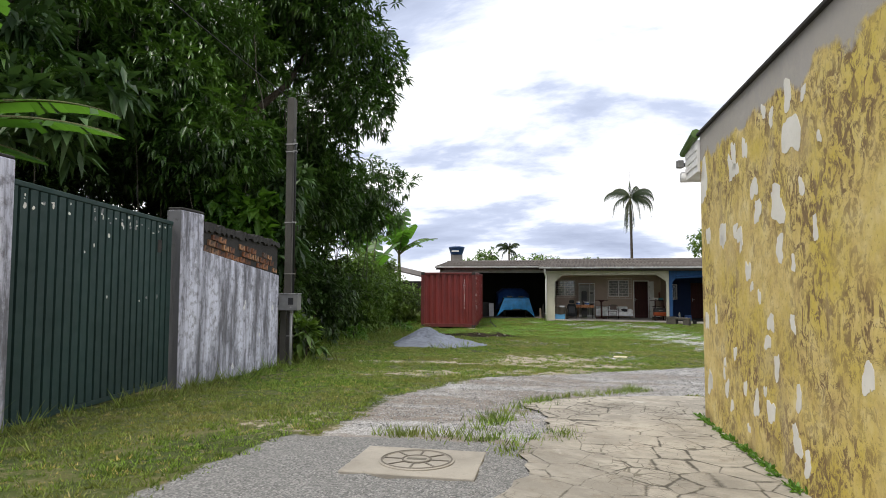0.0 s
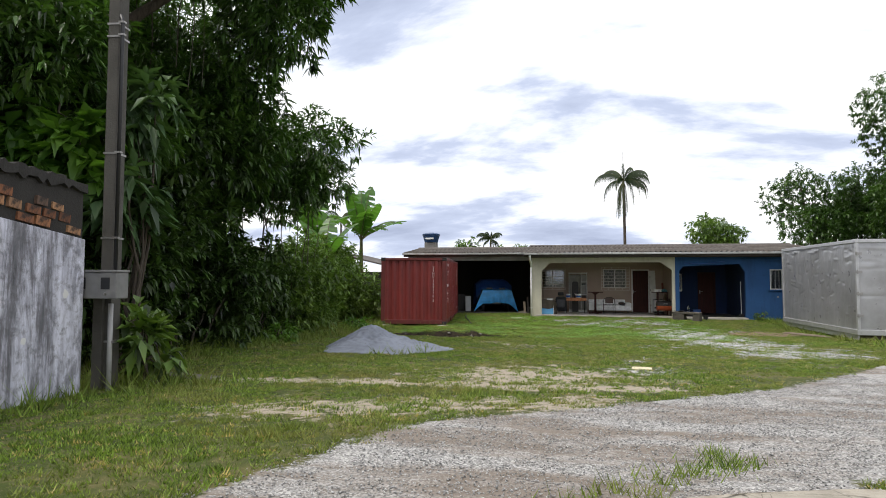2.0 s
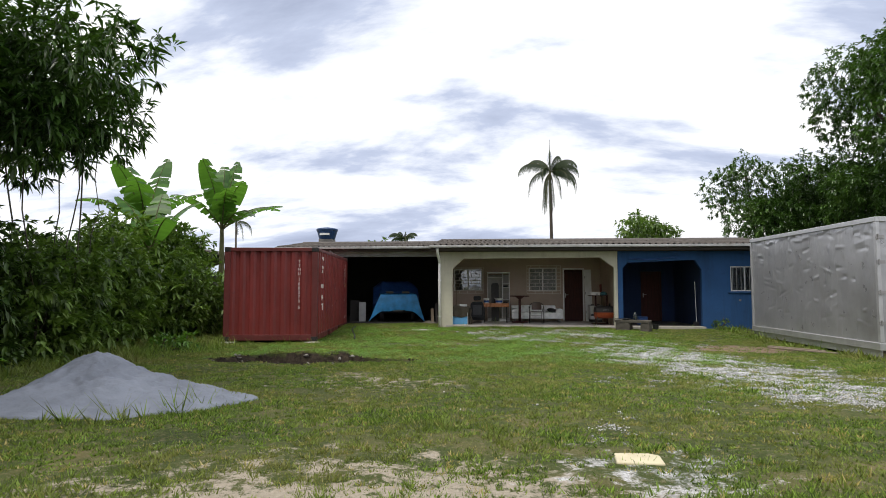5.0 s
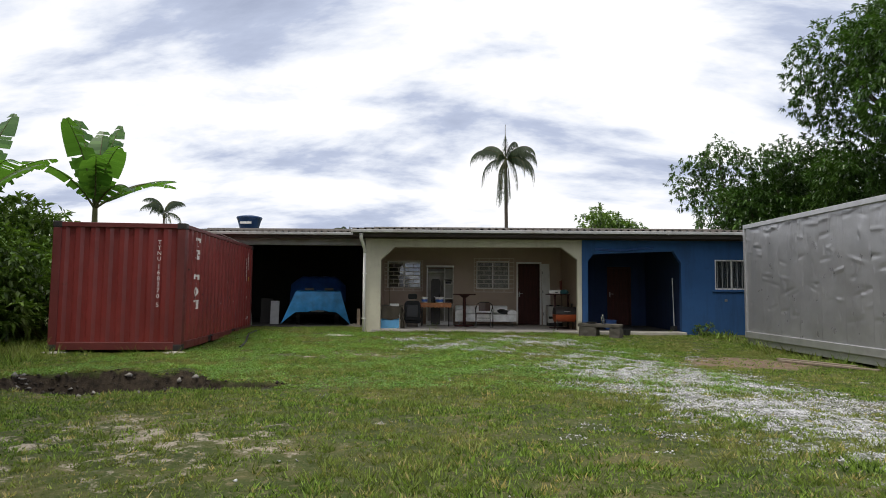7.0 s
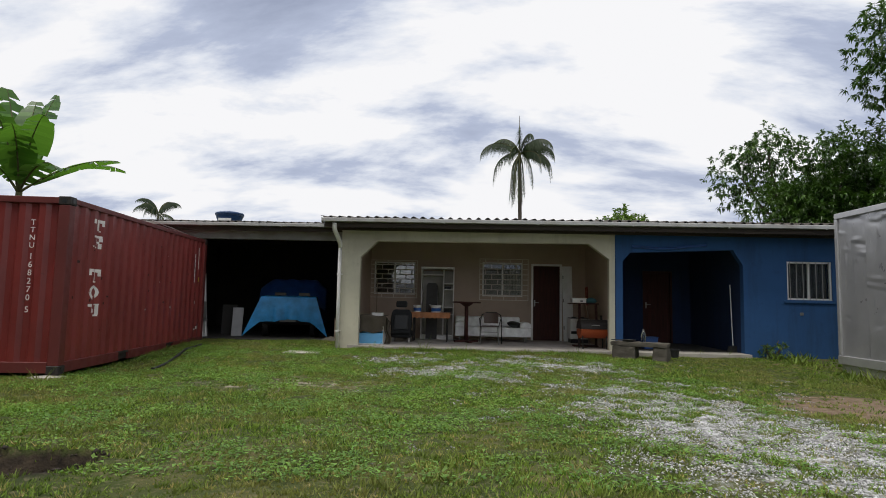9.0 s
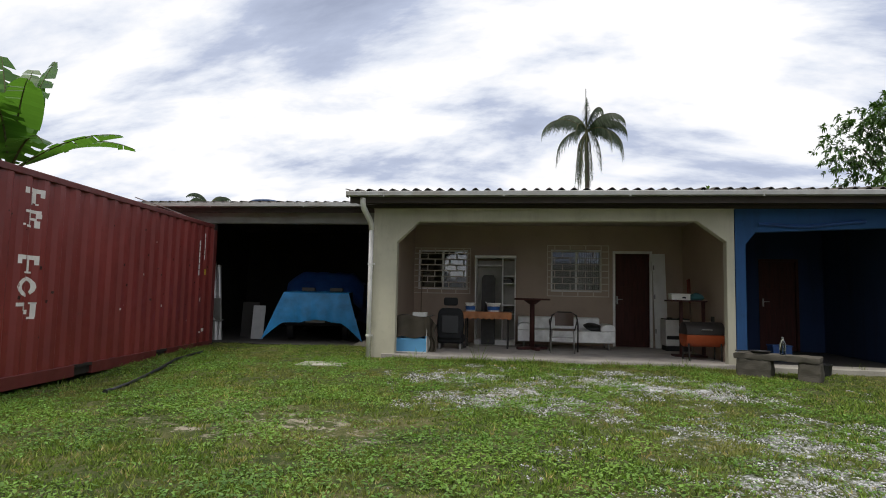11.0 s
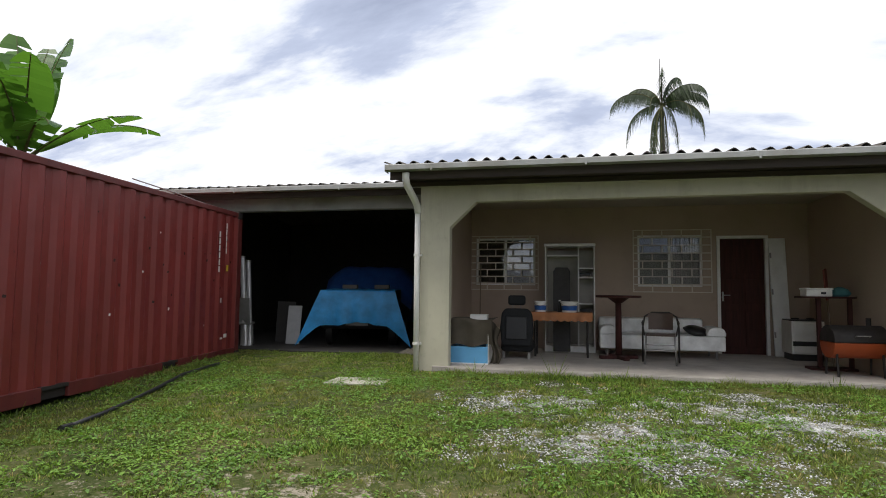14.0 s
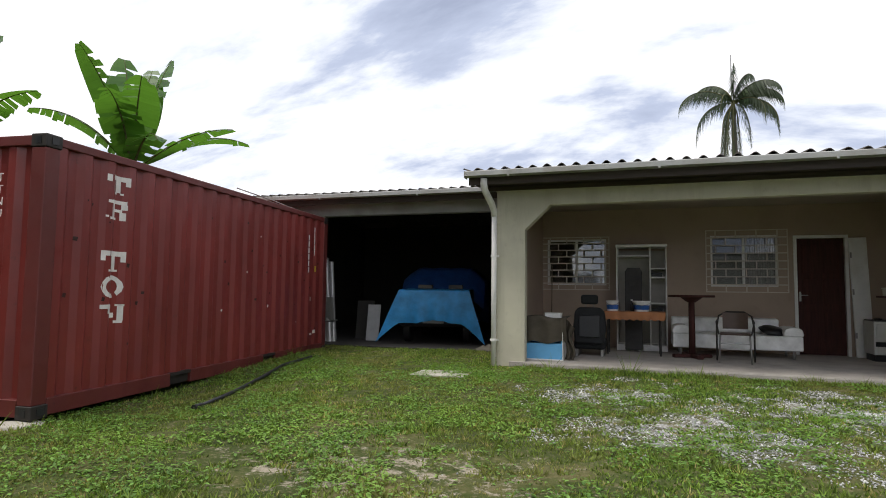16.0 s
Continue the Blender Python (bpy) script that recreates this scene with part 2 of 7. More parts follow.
def ground_mat():
    k = Mat("lawn_and_gravel")
    grass = k.ramp(k.noise(1.3, 8, 0.65), (0.3, (0.028, 0.042, 0.010)), (0.5, (0.055, 0.072, 0.018)), (0.7, (0.14, 0.12, 0.052)))
    soil = k.ramp(k.noise(9, 6), (0.3, (0.15, 0.115, 0.065)), (0.7, (0.32, 0.265, 0.17)))
    grass = k.mix(k.ramp(k.noise(22, 5, 0.7), (0.52, 0), (0.66, 0.55)), grass, soil)
    stones = k.ramp(k.cells(75, "F1", "Color"), (0.1, (0.15, 0.145, 0.14)), (0.5, (0.31, 0.305, 0.30)), (0.9, (0.54, 0.53, 0.52)))
    gravel = k.mix(k.ramp(k.noise(1.1, 8, 0.65, (0.35, 1.6, 1)), (0.45, 0), (0.58, 0.85)), stones, (0.19, 0.155, 0.125))
    sand = k.mix(k.ramp(k.noise(30, 4), (0.35, 0), (0.7, 0.5)), (0.37, 0.325, 0.26), (0.20, 0.165, 0.12))
    asphalt = k.ramp(k.cells(90, "F1", "Color"), (0.1, (0.10, 0.10, 0.098)), (0.6, (0.19, 0.188, 0.182)), (0.95, (0.32, 0.31, 0.30)))
    black = k.ramp(k.noise(14, 6), (0.3, (0.012, 0.009, 0.007)), (0.75, (0.06, 0.045, 0.03)))
    red = k.ramp(k.noise(12, 6), (0.3, (0.13, 0.085, 0.055)), (0.7, (0.24, 0.18, 0.13)))
    edge = k.math("MULTIPLY", k.math("SUBTRACT", k.noise(5.5, 9, 0.7), 0.5), 1.7)
    fine = k.math("MULTIPLY", k.math("SUBTRACT", k.noise(4.5, 10, 0.8), 0.5), 2.6)

    def worn(name, rag, lo=0.42, hi=0.60):
        return k.ramp(k.math("ADD", k.attr(name), rag), (lo, 0), (hi, 1))

    c = k.mix(worn("bare", fine, 0.46, 0.62), grass, sand)
    chips = k.ramp(k.cells(60, "F1", "Color"), (0.1, (0.24, 0.24, 0.245)), (0.5, (0.46, 0.46, 0.47)), (0.9, (0.66, 0.66, 0.67)))
    c = k.mix(worn("chips", fine, 0.52, 0.82), c, chips)
    c = k.mix(worn("red", edge), c, red)
    c = k.mix(worn("road", edge), c, gravel)
    c = k.mix(worn("tar", k.math("MULTIPLY", edge, 0.3)), c, asphalt)
    c = k.mix(worn("pit", k.math("MULTIPLY", edge, 0.25), 0.06, 0.22), c, black)
    k.set("Base Color", c).set("Roughness", 0.92)
    k.b.inputs["Specular IOR Level"].default_value = 0.2
    h = k.math("ADD", k.noise(60, 4), k.math("MULTIPLY", k.cells(55), 0.7))
    k.bump(h, 0.55, 0.02)
    return k.m


def plaster(name, col, stain, scale=1.0, amount=0.5, bump=0.25, streak=True):
    """Painted render: blotches, rain streaks and dirt."""
    k = Mat(name)
    c = k.ramp(k.noise(2.2 * scale, 7), (0.3, tuple(x * 0.9 for x in col)), (0.7, tuple(min(1, x * 1.06) for x in col)))
    c = k.mix(k.ramp(k.noise(1.1 * scale, 9, 0.68, (4.5, 4.5, 0.5) if streak else None), (0.5, 0), (0.75, amount)), c, stain)
    c = k.mix(k.ramp(k.noise(7 * scale, 8, 0.7), (0.58, 0), (0.75, amount * 0.6)), c, tuple(x * 0.6 for x in stain))
    k.set("Base Color", c).set("Roughness", 0.86)
    k.bump(k.noise(45, 5), bump, 0.006)
    return k.m


def old_wall_mat():
    """Whitewashed wall under black mould, with runs of rain."""
    k = Mat("mouldy_whitewash")
    c = k.ramp(k.noise(1.0, 11, 0.74, (4.0, 4.0, 0.5), 0.25), (0.36, (0.09, 0.09, 0.10)), (0.44, (0.23, 0.23, 0.265)), (0.50, (0.48, 0.485, 0.57)), (0.60, (0.74, 0.75, 0.86)))
    c = k.mix(k.ramp(k.noise(9, 8, 0.7), (0.50, 0), (0.66, 0.75)), c, (0.13, 0.125, 0.135))
    c = k.mix(k.ramp(k.noise(2.6, 10, 0.75, (1.6, 1.6, 0.6), 0.4), (0.50, 0), (0.60, 0.66)), c, (0.14, 0.14, 0.16))
    c = k.mix(k.ramp(k.noise(3.3, 3, 0.4), (0.70, 0), (0.715, 1)), c, (0.72, 0.72, 0.72))
    k.set("Base Color", c).set("Roughness", 0.9)
    k.bump(k.noise(30, 6), 0.35, 0.01)
    return k.m


def yellow_wall_mat():
    """Ochre paint scabbing off brown render, algae-stained."""
    k = Mat("scabbed_ochre_paint")
    ochre = k.ramp(k.noise(3.6, 10, 0.7), (0.32, (0.50, 0.35, 0.14)), (0.50, (0.68, 0.53, 0.20)), (0.72, (0.80, 0.69, 0.38)))
    moss = k.ramp(k.noise(1.2, 8, 0.65), (0.44, 0), (0.62, 0.75))
    c = k.mix(moss, ochre, (0.60, 0.47, 0.06))
    scab = k.ramp(k.noise(13, 12, 0.78, (1.0, 1.0, 0.7), 1.0), (0.49, 0), (0.535, 0.95))
    zone = k.ramp(k.noise(1.3, 6, 0.65, None, 0.4), (0.40, 0.05), (0.58, 1))
    c = k.mix(k.math("MULTIPLY", scab, zone), c, (0.19, 0.12, 0.055))
    speck = k.ramp(k.noise(34, 6, 0.75), (0.56, 0), (0.64, 0.75))
    c = k.mix(speck, c, (0.30, 0.22, 0.07))
    veil = k.ramp(k.noise(1.7, 9, 0.72, (1.0, 1.0, 0.45), 0.5), (0.54, 0), (0.66, 0.45))
    c = k.mix(veil, c, (0.42, 0.33, 0.20))
    low = k.ramp(k.math("ADD", k.axis(2), k.noise(3, 6)), (0.80, 0.7), (1.25, 0))
    c = k.mix(low, c, (0.25, 0.155, 0.07))
    top = k.ramp(k.math("ADD", k.math("MULTIPLY", k.axis(2), 0.300), k.math("MULTIPLY", k.noise(2.6, 6), 0.16)), (0.985, 0), (1.02, 0.95))
    c = k.mix(top, c, (0.40, 0.38, 0.36))
    k.set("Base Color", c).set("Roughness", 0.88)
    k.bump(k.math("ADD", k.noise(26, 8, 0.7), scab), 0.45, 0.012)
    return k.m


def steel_paint(name, col, rust=(0.06, 0.022, 0.013), amount=0.6, rough=0.5):
    """Weathered paint on steel: fading, scratches and rust specks."""
    k = Mat(name)
    c = k.ramp(k.noise(1.6, 8, 0.6, (1, 1, 0.5)), (0.3, tuple(x * 0.78 for x in col)), (0.7, tuple(min(1, x * 1.18) for x in col)))
    c = k.mix(k.ramp(k.noise(7, 10, 0.75), (0.62, 0), (0.70, amount)), c, rust)
    c = k.mix(k.ramp(k.noise(28, 6, 0.7, (1, 1, 0.35)), (0.64, 0), (0.76, amount * 0.7)), c, tuple(min(1, x * 1.8 + 0.04) for x in col))
    k.set("Base Color", c)
    k.set("Roughness", k.ramp(k.noise(6, 5), (0.3, rough - 0.08), (0.7, rough + 0.2)))
    k.bump(k.noise(40, 5), 0.15, 0.004)
    return k.m


def concrete(name, col, crack=True):
    k = Mat(name)
    c = k.ramp(k.noise(1.7, 9, 0.65), (0.3, tuple(x * 0.72 for x in col)), (0.5, col), (0.72, tuple(min(1, x * 1.22) for x in col)))
    c = k.mix(k.ramp(k.noise(20, 7, 0.7), (0.55, 0), (0.75, 0.5)), c, tuple(x * 0.55 for x in col))
    h = k.noise(50, 6)
    if crack:
        line = k.ramp(k.math("ADD", k.math("ADD", k.cells(3.1, "DISTANCE_TO_EDGE"), k.math("MULTIPLY", k.noise(7, 7, 0.7), 0.16)), k.math("MULTIPLY", k.noise(0.9, 3), 0.10)), (0.125, 0.95), (0.158, 0))
        c = k.mix(k.ramp(k.noise(0.8, 9, 0.72, None, 0.6), (0.47, 0), (0.60, 0.65)), c, tuple(x * 0.48 for x in col))
        c = k.mix(k.ramp(k.noise(4.2, 8, 0.75), (0.53, 0), (0.66, 0.6)), c, (0.16, 0.125, 0.085))
        c = k.mix(k.ramp(k.noise(2.1, 9, 0.7), (0.60, 0), (0.68, 0.6)), c, (0.52, 0.49, 0.44))
        fine = k.ramp(k.math("ADD", k.cells(8.5, "DISTANCE_TO_EDGE"), k.math("MULTIPLY", k.noise(1.3, 4), 0.22)), (0.105, 0.8), (0.130, 0))
        c = k.mix(fine, c, (0.10, 0.088, 0.065))
        c = k.mix(line, c, (0.06, 0.053, 0.040))
        h = k.math("SUBTRACT", h, k.math("MULTIPLY", line, 2.0))
    k.set("Base Color", c).set("Roughness", 0.9)
    k.bump(h, 0.5, 0.012)
    return k.m


def wood(name, col, scale=1.0, stretch=(1, 1, 12), rough=0.6):
    k = Mat(name)
    g = k.noise(3 * scale, 7, 0.6, tuple(1 / s * 8 if s > 1 else 8 for s in stretch), 0.5)
    c = k.ramp(g, (0.3, tuple(x * 0.55 for x in col)), (0.55, col), (0.75, tuple(min(1, x * 1.35) for x in col)))
    k.set("Base Color", c).set("Roughness", rough)
    k.bump(g, 0.25, 0.004)
    return k.m


def bark_mat(name, col):
    k = Mat(name)
    g = k.noise(5, 8, 0.7, (3, 3, 0.6), 0.6)
    c = k.ramp(g, (0.3, tuple(x * 0.4 for x in col)), (0.6, col), (0.8, tuple(x * 1.6 for x in col)))
    k.set("Base Color", c).set("Roughness", 0.95)
    k.bump(g, 0.7, 0.03)
    return k.m


def roof_mat():
    k = Mat("fibre_cement_roofing")
    c = k.ramp(k.noise(1.4, 8, 0.65), (0.3, (0.045, 0.038, 0.034)), (0.5, (0.085, 0.074, 0.066)), (0.72, (0.14, 0.125, 0.112)))
    c = k.mix(k.ramp(k.noise(5, 8, 0.7, (2, 0.4, 1)), (0.5, 0), (0.72, 0.7)), c, (0.042, 0.034, 0.030))
    k.set("Base Color", k.mix(k.math("MULTIPLY", k.rand(), 0.35), c, (0.065, 0.052, 0.044))).set("Roughness", 0.9)
    k.bump(k.noise(40, 5), 0.3, 0.006)
    return k.m


def brick_mat():
    k = Mat("soft_orange_brick")
    c = k.ramp(k.rand(), (0.0, (0.13, 0.055, 0.03)), (0.4, (0.30, 0.12, 0.055)), (0.75, (0.45, 0.24, 0.12)), (1.0, (0.09, 0.06, 0.05)))
    c = k.mix(k.ramp(k.noise(11, 8, 0.7), (0.46, 0), (0.60, 0.9)), c, (0.030, 0.026, 0.025))
    k.set("Base Color", c).set("Roughness", 0.92)
    k.bump(k.noise(35, 6), 0.5, 0.01)
    return k.m


def cloth(name, col, fold=0.3, rough=0.85):
    k = Mat(name)
    c = k.ramp(k.noise(5, 6), (0.3, tuple(x * 0.75 for x in col)), (0.7, tuple(min(1, x * 1.2) for x in col)))
    k.set("Base Color", c).set("Roughness", rough)
    k.bump(k.math("ADD", k.noise(6, 4), k.math("MULTIPLY", k.noise(160, 2), 0.15)), fold, 0.03)
    return k.m


def glass_mat():
    k = Mat("window_glass")
    k.set("Base Color", (0.85, 0.9, 0.88)).set("Roughness", 0.02).set("Transmission Weight", 1.0).set("IOR", 1.5)
    return k.m


def film_mat():
    """Glass with a reflecting sun film."""
    k = Mat("mirrored_window_film")
    k.set("Base Color", (0.55, 0.60, 0.60)).set("Roughness", 0.03).set("Transmission Weight", 1.0).set("IOR", 1.9)
    k.bump(k.noise(2.5, 3), 0.10, 0.02)
    return k.m


M_GROUND = ground_mat()
M_FILM = film_mat()
M_CREAM = plaster("cream_render", (0.56, 0.53, 0.42), (0.25, 0.21, 0.15), 1.0, 0.35, 0.15)
M_TAUPE = plaster("taupe_render", (0.43, 0.335, 0.265), (0.28, 0.21, 0.16), 0.8, 0.3, 0.12, False)
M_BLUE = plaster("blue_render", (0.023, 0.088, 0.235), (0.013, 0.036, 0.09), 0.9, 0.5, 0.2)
M_BARE = plaster("bare_grey_render", (0.22, 0.205, 0.19), (0.10, 0.09, 0.08), 0.9, 0.5, 0.25)
M_CEIL = plaster("ceiling_boards", (0.44, 0.385, 0.33), (0.24, 0.21, 0.18), 0.9, 0.4, 0.1, False)
M_OLD = old_wall_mat()
M_YELLOW = yellow_wall_mat()
M_SCAR = plaster("bare_white_undercoat", (0.74, 0.72, 0.66), (0.42, 0.37, 0.28), 3.0, 0.5, 0.3, False)
M_CONC = concrete("cracked_concrete", (0.345, 0.315, 0.265))
M_POST = plaster("dark_post_render", (0.13, 0.13, 0.142), (0.014, 0.014, 0.015), 1.0, 1.0, 0.4)
# near-black base holds the garage's shade; the blue porch floor shares it
M_DARKENED = plaster("darkened_render", (0.035, 0.032, 0.030), (0.02, 0.018, 0.016), 0.9, 0.5, 0.25)
# blue render again, with the porch recess's shade put into its colour
M_BLUESHADE = plaster("shade_darkened_blue_render", (0.010, 0.028, 0.085), (0.006, 0.012, 0.03), 0.9, 0.5, 0.2)
M_COVER = concrete("old_cover_concrete", (0.29, 0.265, 0.225), False)
M_COVERRIB = concrete("old_cover_rib", (0.14, 0.125, 0.105), False)
M_SLAB = concrete("cast_concrete", (0.40, 0.375, 0.33), False)
M_PORCHFLOOR = concrete("porch_screed", (0.42, 0.385, 0.35), False)
M_STONE = concrete("mossy_stone", (0.13, 0.12, 0.098), False)
M_RUBBLE = concrete("mould_black_cement", (0.032, 0.030, 0.028), False)
M_RED = steel_paint("container_red_paint", (0.190, 0.029, 0.026), (0.045, 0.016, 0.013), 0.65, 0.38)
M_REDDARK = steel_paint("container_frame_paint", (0.125, 0.022, 0.020), (0.035, 0.016, 0.014), 0.8)
M_BLACKST = steel_paint("rusted_black_steel", (0.025, 0.020, 0.018), (0.08, 0.03, 0.016), 0.7, 0.6)
M_RUSTSPOT = plain("dark_rust", (0.030, 0.012, 0.009), 0.8, 0, 0.4, 30)
M_GATE = steel_paint("dark_green_gate_paint", (0.014, 0.040, 0.036), (0.05, 0.07, 0.065), 0.4, 0.6)
M_ALU = plain("dull_aluminium_skin", (0.40, 0.40, 0.415), 0.36, 0.5, 0.10, 1.6, 0.05, (0.26, 0.255, 0.255))
M_ALURAIL = plain("aluminium_rail", (0.50, 0.50, 0.51), 0.40, 0.6, 0.10, 4, 0.05)
M_ROOF = roof_mat()
M_FASCIA = plain("grey_white_fascia", (0.36, 0.365, 0.36), 0.6, 0, 0.15, 3, 0.08, (0.22, 0.19, 0.15))
M_WHITE = plain("white_paint", (0.80, 0.79, 0.77), 0.5, 0, 0.07, 4, 0.05, (0.58, 0.54, 0.48))
M_MARK = plain("white_lettering", (0.72, 0.68, 0.66), 0.6, 0, 0.12, 9, 0.05)
M_DARKWOOD = wood("dark_red_wood", (0.055, 0.013, 0.010), 1.0, (1, 1, 12), 0.8)
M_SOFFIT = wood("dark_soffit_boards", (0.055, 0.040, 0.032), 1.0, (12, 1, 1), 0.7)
M_WOOD = wood("weathered_timber", (0.24, 0.19, 0.14), 1.0, (1, 1, 12), 0.8)
M_POLE = concrete("weathered_pole_concrete", (0.085, 0.08, 0.072), False)
M_TARP = cloth("blue_tarpaulin", (0.025, 0.25, 0.56), 0.5, 0.42)
M_TARPDARK = cloth("dark_blue_tarpaulin", (0.02, 0.075, 0.25), 0.5, 0.5)
M_BLACK = plain("black_plastic", (0.018, 0.018, 0.020), 0.45, 0, 0.2, 8)
M_GREY = plain("mid_grey_plastic", (0.20, 0.20, 0.20), 0.5, 0, 0.15, 8)
M_METAL = plain("dull_steel", (0.34, 0.33, 0.32), 0.42, 0.8, 0.15, 8)
M_SKYBLUE = plain("light_blue_plastic", (0.14, 0.42, 0.72), 0.45, 0, 0.08, 5)
M_TANKBLUE = plain("tank_blue_plastic", (0.012, 0.045, 0.13), 0.4, 0, 0.12, 5)
M_OLIVE = cloth("olive_blanket", (0.075, 0.062, 0.045), 0.6)
M_SOFA = cloth("off_white_vinyl", (0.86, 0.85, 0.84), 0.25, 0.5)
M_ORANGECLOTH = cloth("rust_orange_oilcloth", (0.40, 0.155, 0.055), 0.3, 0.6)
M_ORANGE = steel_paint("orange_rusty_drum_paint", (0.40, 0.075, 0.018), (0.06, 0.02, 0.012), 0.8)
M_GLASS = glass_mat()
# rooms behind the windows: their gloom is put into this base colour
M_DARKROOM = plain("room_shade_paint", (0.10, 0.095, 0.085), 0.9, 0, 0.15, 2)
M_SAND = concrete("grey_sand", (0.20, 0.22, 0.265), False)
M_GRASS = grass_mat("grass_blades", (0.022, 0.055, 0.006), (0.185, 0.285, 0.036), (0.27, 0.245, 0.075))
M_CLOVER = leaf_mat("clover_leaves", (0.05, 0.12, 0.015), (0.15, 0.28, 0.05), 0.55, 0.3)
M_GRASSDRY = leaf_mat("yellowing_grass", (0.20, 0.18, 0.06), (0.40, 0.34, 0.15), 0.7, 0.3)
M_MANGO = leaf_mat("dark_glossy_leaves", (0.003, 0.009, 0.003), (0.068, 0.144, 0.028), 0.30, 0.16)
# undergrowth leaves with the canopy's shade painted into their near-black greens
M_THICKET = leaf_mat("shade_darkened_leaves", (0.002, 0.006, 0.002), (0.050, 0.100, 0.018), 0.42, 0.12)
M_BUSH = leaf_mat("shrub_leaves", (0.004, 0.012, 0.003), (0.120, 0.205, 0.040), 0.48, 0.22)
M_FRESH = leaf_mat("fresh_green_leaves", (0.03, 0.085, 0.012), (0.10, 0.21, 0.03), 0.45, 0.35)
M_PALELEAF = leaf_mat("pale_broad_leaves", (0.014, 0.034, 0.012), (0.062, 0.120, 0.044), 0.5, 0.2)
M_BANANA = leaf_mat("banana_leaf_green", (0.034, 0.098, 0.018), (0.075, 0.170, 0.032), 0.35, 0.42)
M_PALM = leaf_mat("palm_leaf_green", (0.010, 0.022, 0.006), (0.032, 0.058, 0.016), 0.5, 0.15)
M_BARK = bark_mat("grey_brown_bark", (0.085, 0.068, 0.052))
M_STALK = bark_mat("green_brown_stalk", (0.13, 0.13, 0.055))
M_BRICK = brick_mat()

# ---- ground: one sheet, falling gently from the street to the house ----
GY = np.array([-60, -6, 0, 5, 8, 12, 16, 20, 24, 27, 29, 31, 36, 60, 3000.0])
GZ = np.array([0.75, 0.75, 0.62, 0.44, 0.28, 0.10, 0.0, -0.10, -0.22, -0.22, -0.13, -0.09, -0.09, -0.09, -0.1])


def smooth01(a, lo, hi):
    t = np.clip((a - lo) / (hi - lo), 0, 1)
    return t * t * (3 - 2 * t)


def waves(x, y):
    return 0.5 * (np.sin(x * 1.7 + 0.6 * np.sin(y * 0.9)) * np.cos(y * 1.3 + 0.8 * np.sin(x * 0.7)) + 0.5 * np.sin(x * 4.1 + 1.3) * np.sin(y * 3.7 + x))


def pit_mask(x, y):
    """A broad dug hollow and a narrow trench that runs out of it."""
    wob = 0.07 * np.sin(x * 5.1) + 0.05 * np.sin(x * 11.0 + 1)
    hollow = np.abs((x + 2.0 + 0.12 * np.sin(y * 6)) / 1.30) ** 4 + np.abs((y - 21.38 - wob) / 0.92) ** 4
    trench = np.abs((x + 0.55 + 0.06 * np.sin(y * 9)) / 1.0) ** 6 + np.abs((y - 21.27 - wob * 0.6 + 0.05 * x) / 0.38) ** 4
    return np.maximum(1 - smooth01(hollow, 0.5, 1.2), 1 - smooth01(trench, 0.4, 1.3))


def ground_z(x, y):
    x, y = np.asarray(x, float), np.asarray(y, float)
    z = np.interp(y, GY, GZ) + 0.022 * waves(x, y)
    z = z - 0.30 * smooth01(pit_mask(x, y), 0.3, 0.75) + 0.05 * np.exp(-((y - 22.42) / 0.18) ** 2) * smooth01(x, -3.0, -2.5) * (1 - smooth01(x, -1.1, -0.7)) * (1 + 0.5 * np.sin(x * 9))
    return z


def gz(x, y):
    return float(ground_z(x, y))


ROAD_FAR = np.array([[-9, -0.9], [0, -0.6], [5, -0.15], [7, -0.3], [8.2, 0.0], [9.3, 0.35], [9.8, 0.85], [10.4, 1.6], [11.5, 2.9], [13.0, 4.6], [15.9, 6.9], [18.5, 9.5]])


def road_mask(x, y):
    """Gravel drive that comes in from the street and swings off to the far side of the yard."""
    left = np.interp(y, ROAD_FAR[:, 0], ROAD_FAR[:, 1], right=99)
    inside = smooth01(x - left, -0.35, 0.30)
    near = np.interp(x, [0.4, 1.0, 1.8, 2.7, 3.8, 8], [6.0, 7.05, 7.9, 8.3, 8.5, 8.7])
    beyond = smooth01(y - near, -0.25, 0.25)
    strip = (1 - smooth01(x, 3.2, 3.5))
    return inside * np.maximum(beyond, strip * (y < 9))


def tar_mask(x, y):
    return smooth01(x, -0.65, -0.35) * (1 - smooth01(x, 1.6, 1.8)) * (1 - smooth01(y, 4.5, 4.75))


def bare_mask(x, y):
    m = 0.80 * np.exp(-((y - 12.0 - 0.10 * x) / 0.42) ** 2) * smooth01(x, -3.9, -2.6) * (1 - smooth01(x, 2.6, 4.2))
    m = np.maximum(m, 0.72 * np.exp(-((y - 13.2) / 1.6) ** 2 - ((x - 1.4) / 2.9) ** 2))
    m = np.maximum(m, 0.64 * np.exp(-((y - 10.3 - 0.4 * x) / 1.0) ** 2) * (1 - smooth01(x, 1.8, 3.2)) * smooth01(x, -2.8, -1.2))
    m = np.maximum(m, 0.50 * np.exp(-((y - 18.4) / 1.4) ** 2 - ((x - 0.3) / 1.8) ** 2))
    m = np.maximum(m, 0.52 * np.exp(-((y - 5.2) / 1.2) ** 2 - ((x + 0.7) / 0.8) ** 2))
    m = np.maximum(m, 0.46 * np.exp(-((y - 25.4) / 1.3) ** 2 - ((x - 0.6) / 2.0) ** 2))
    return m


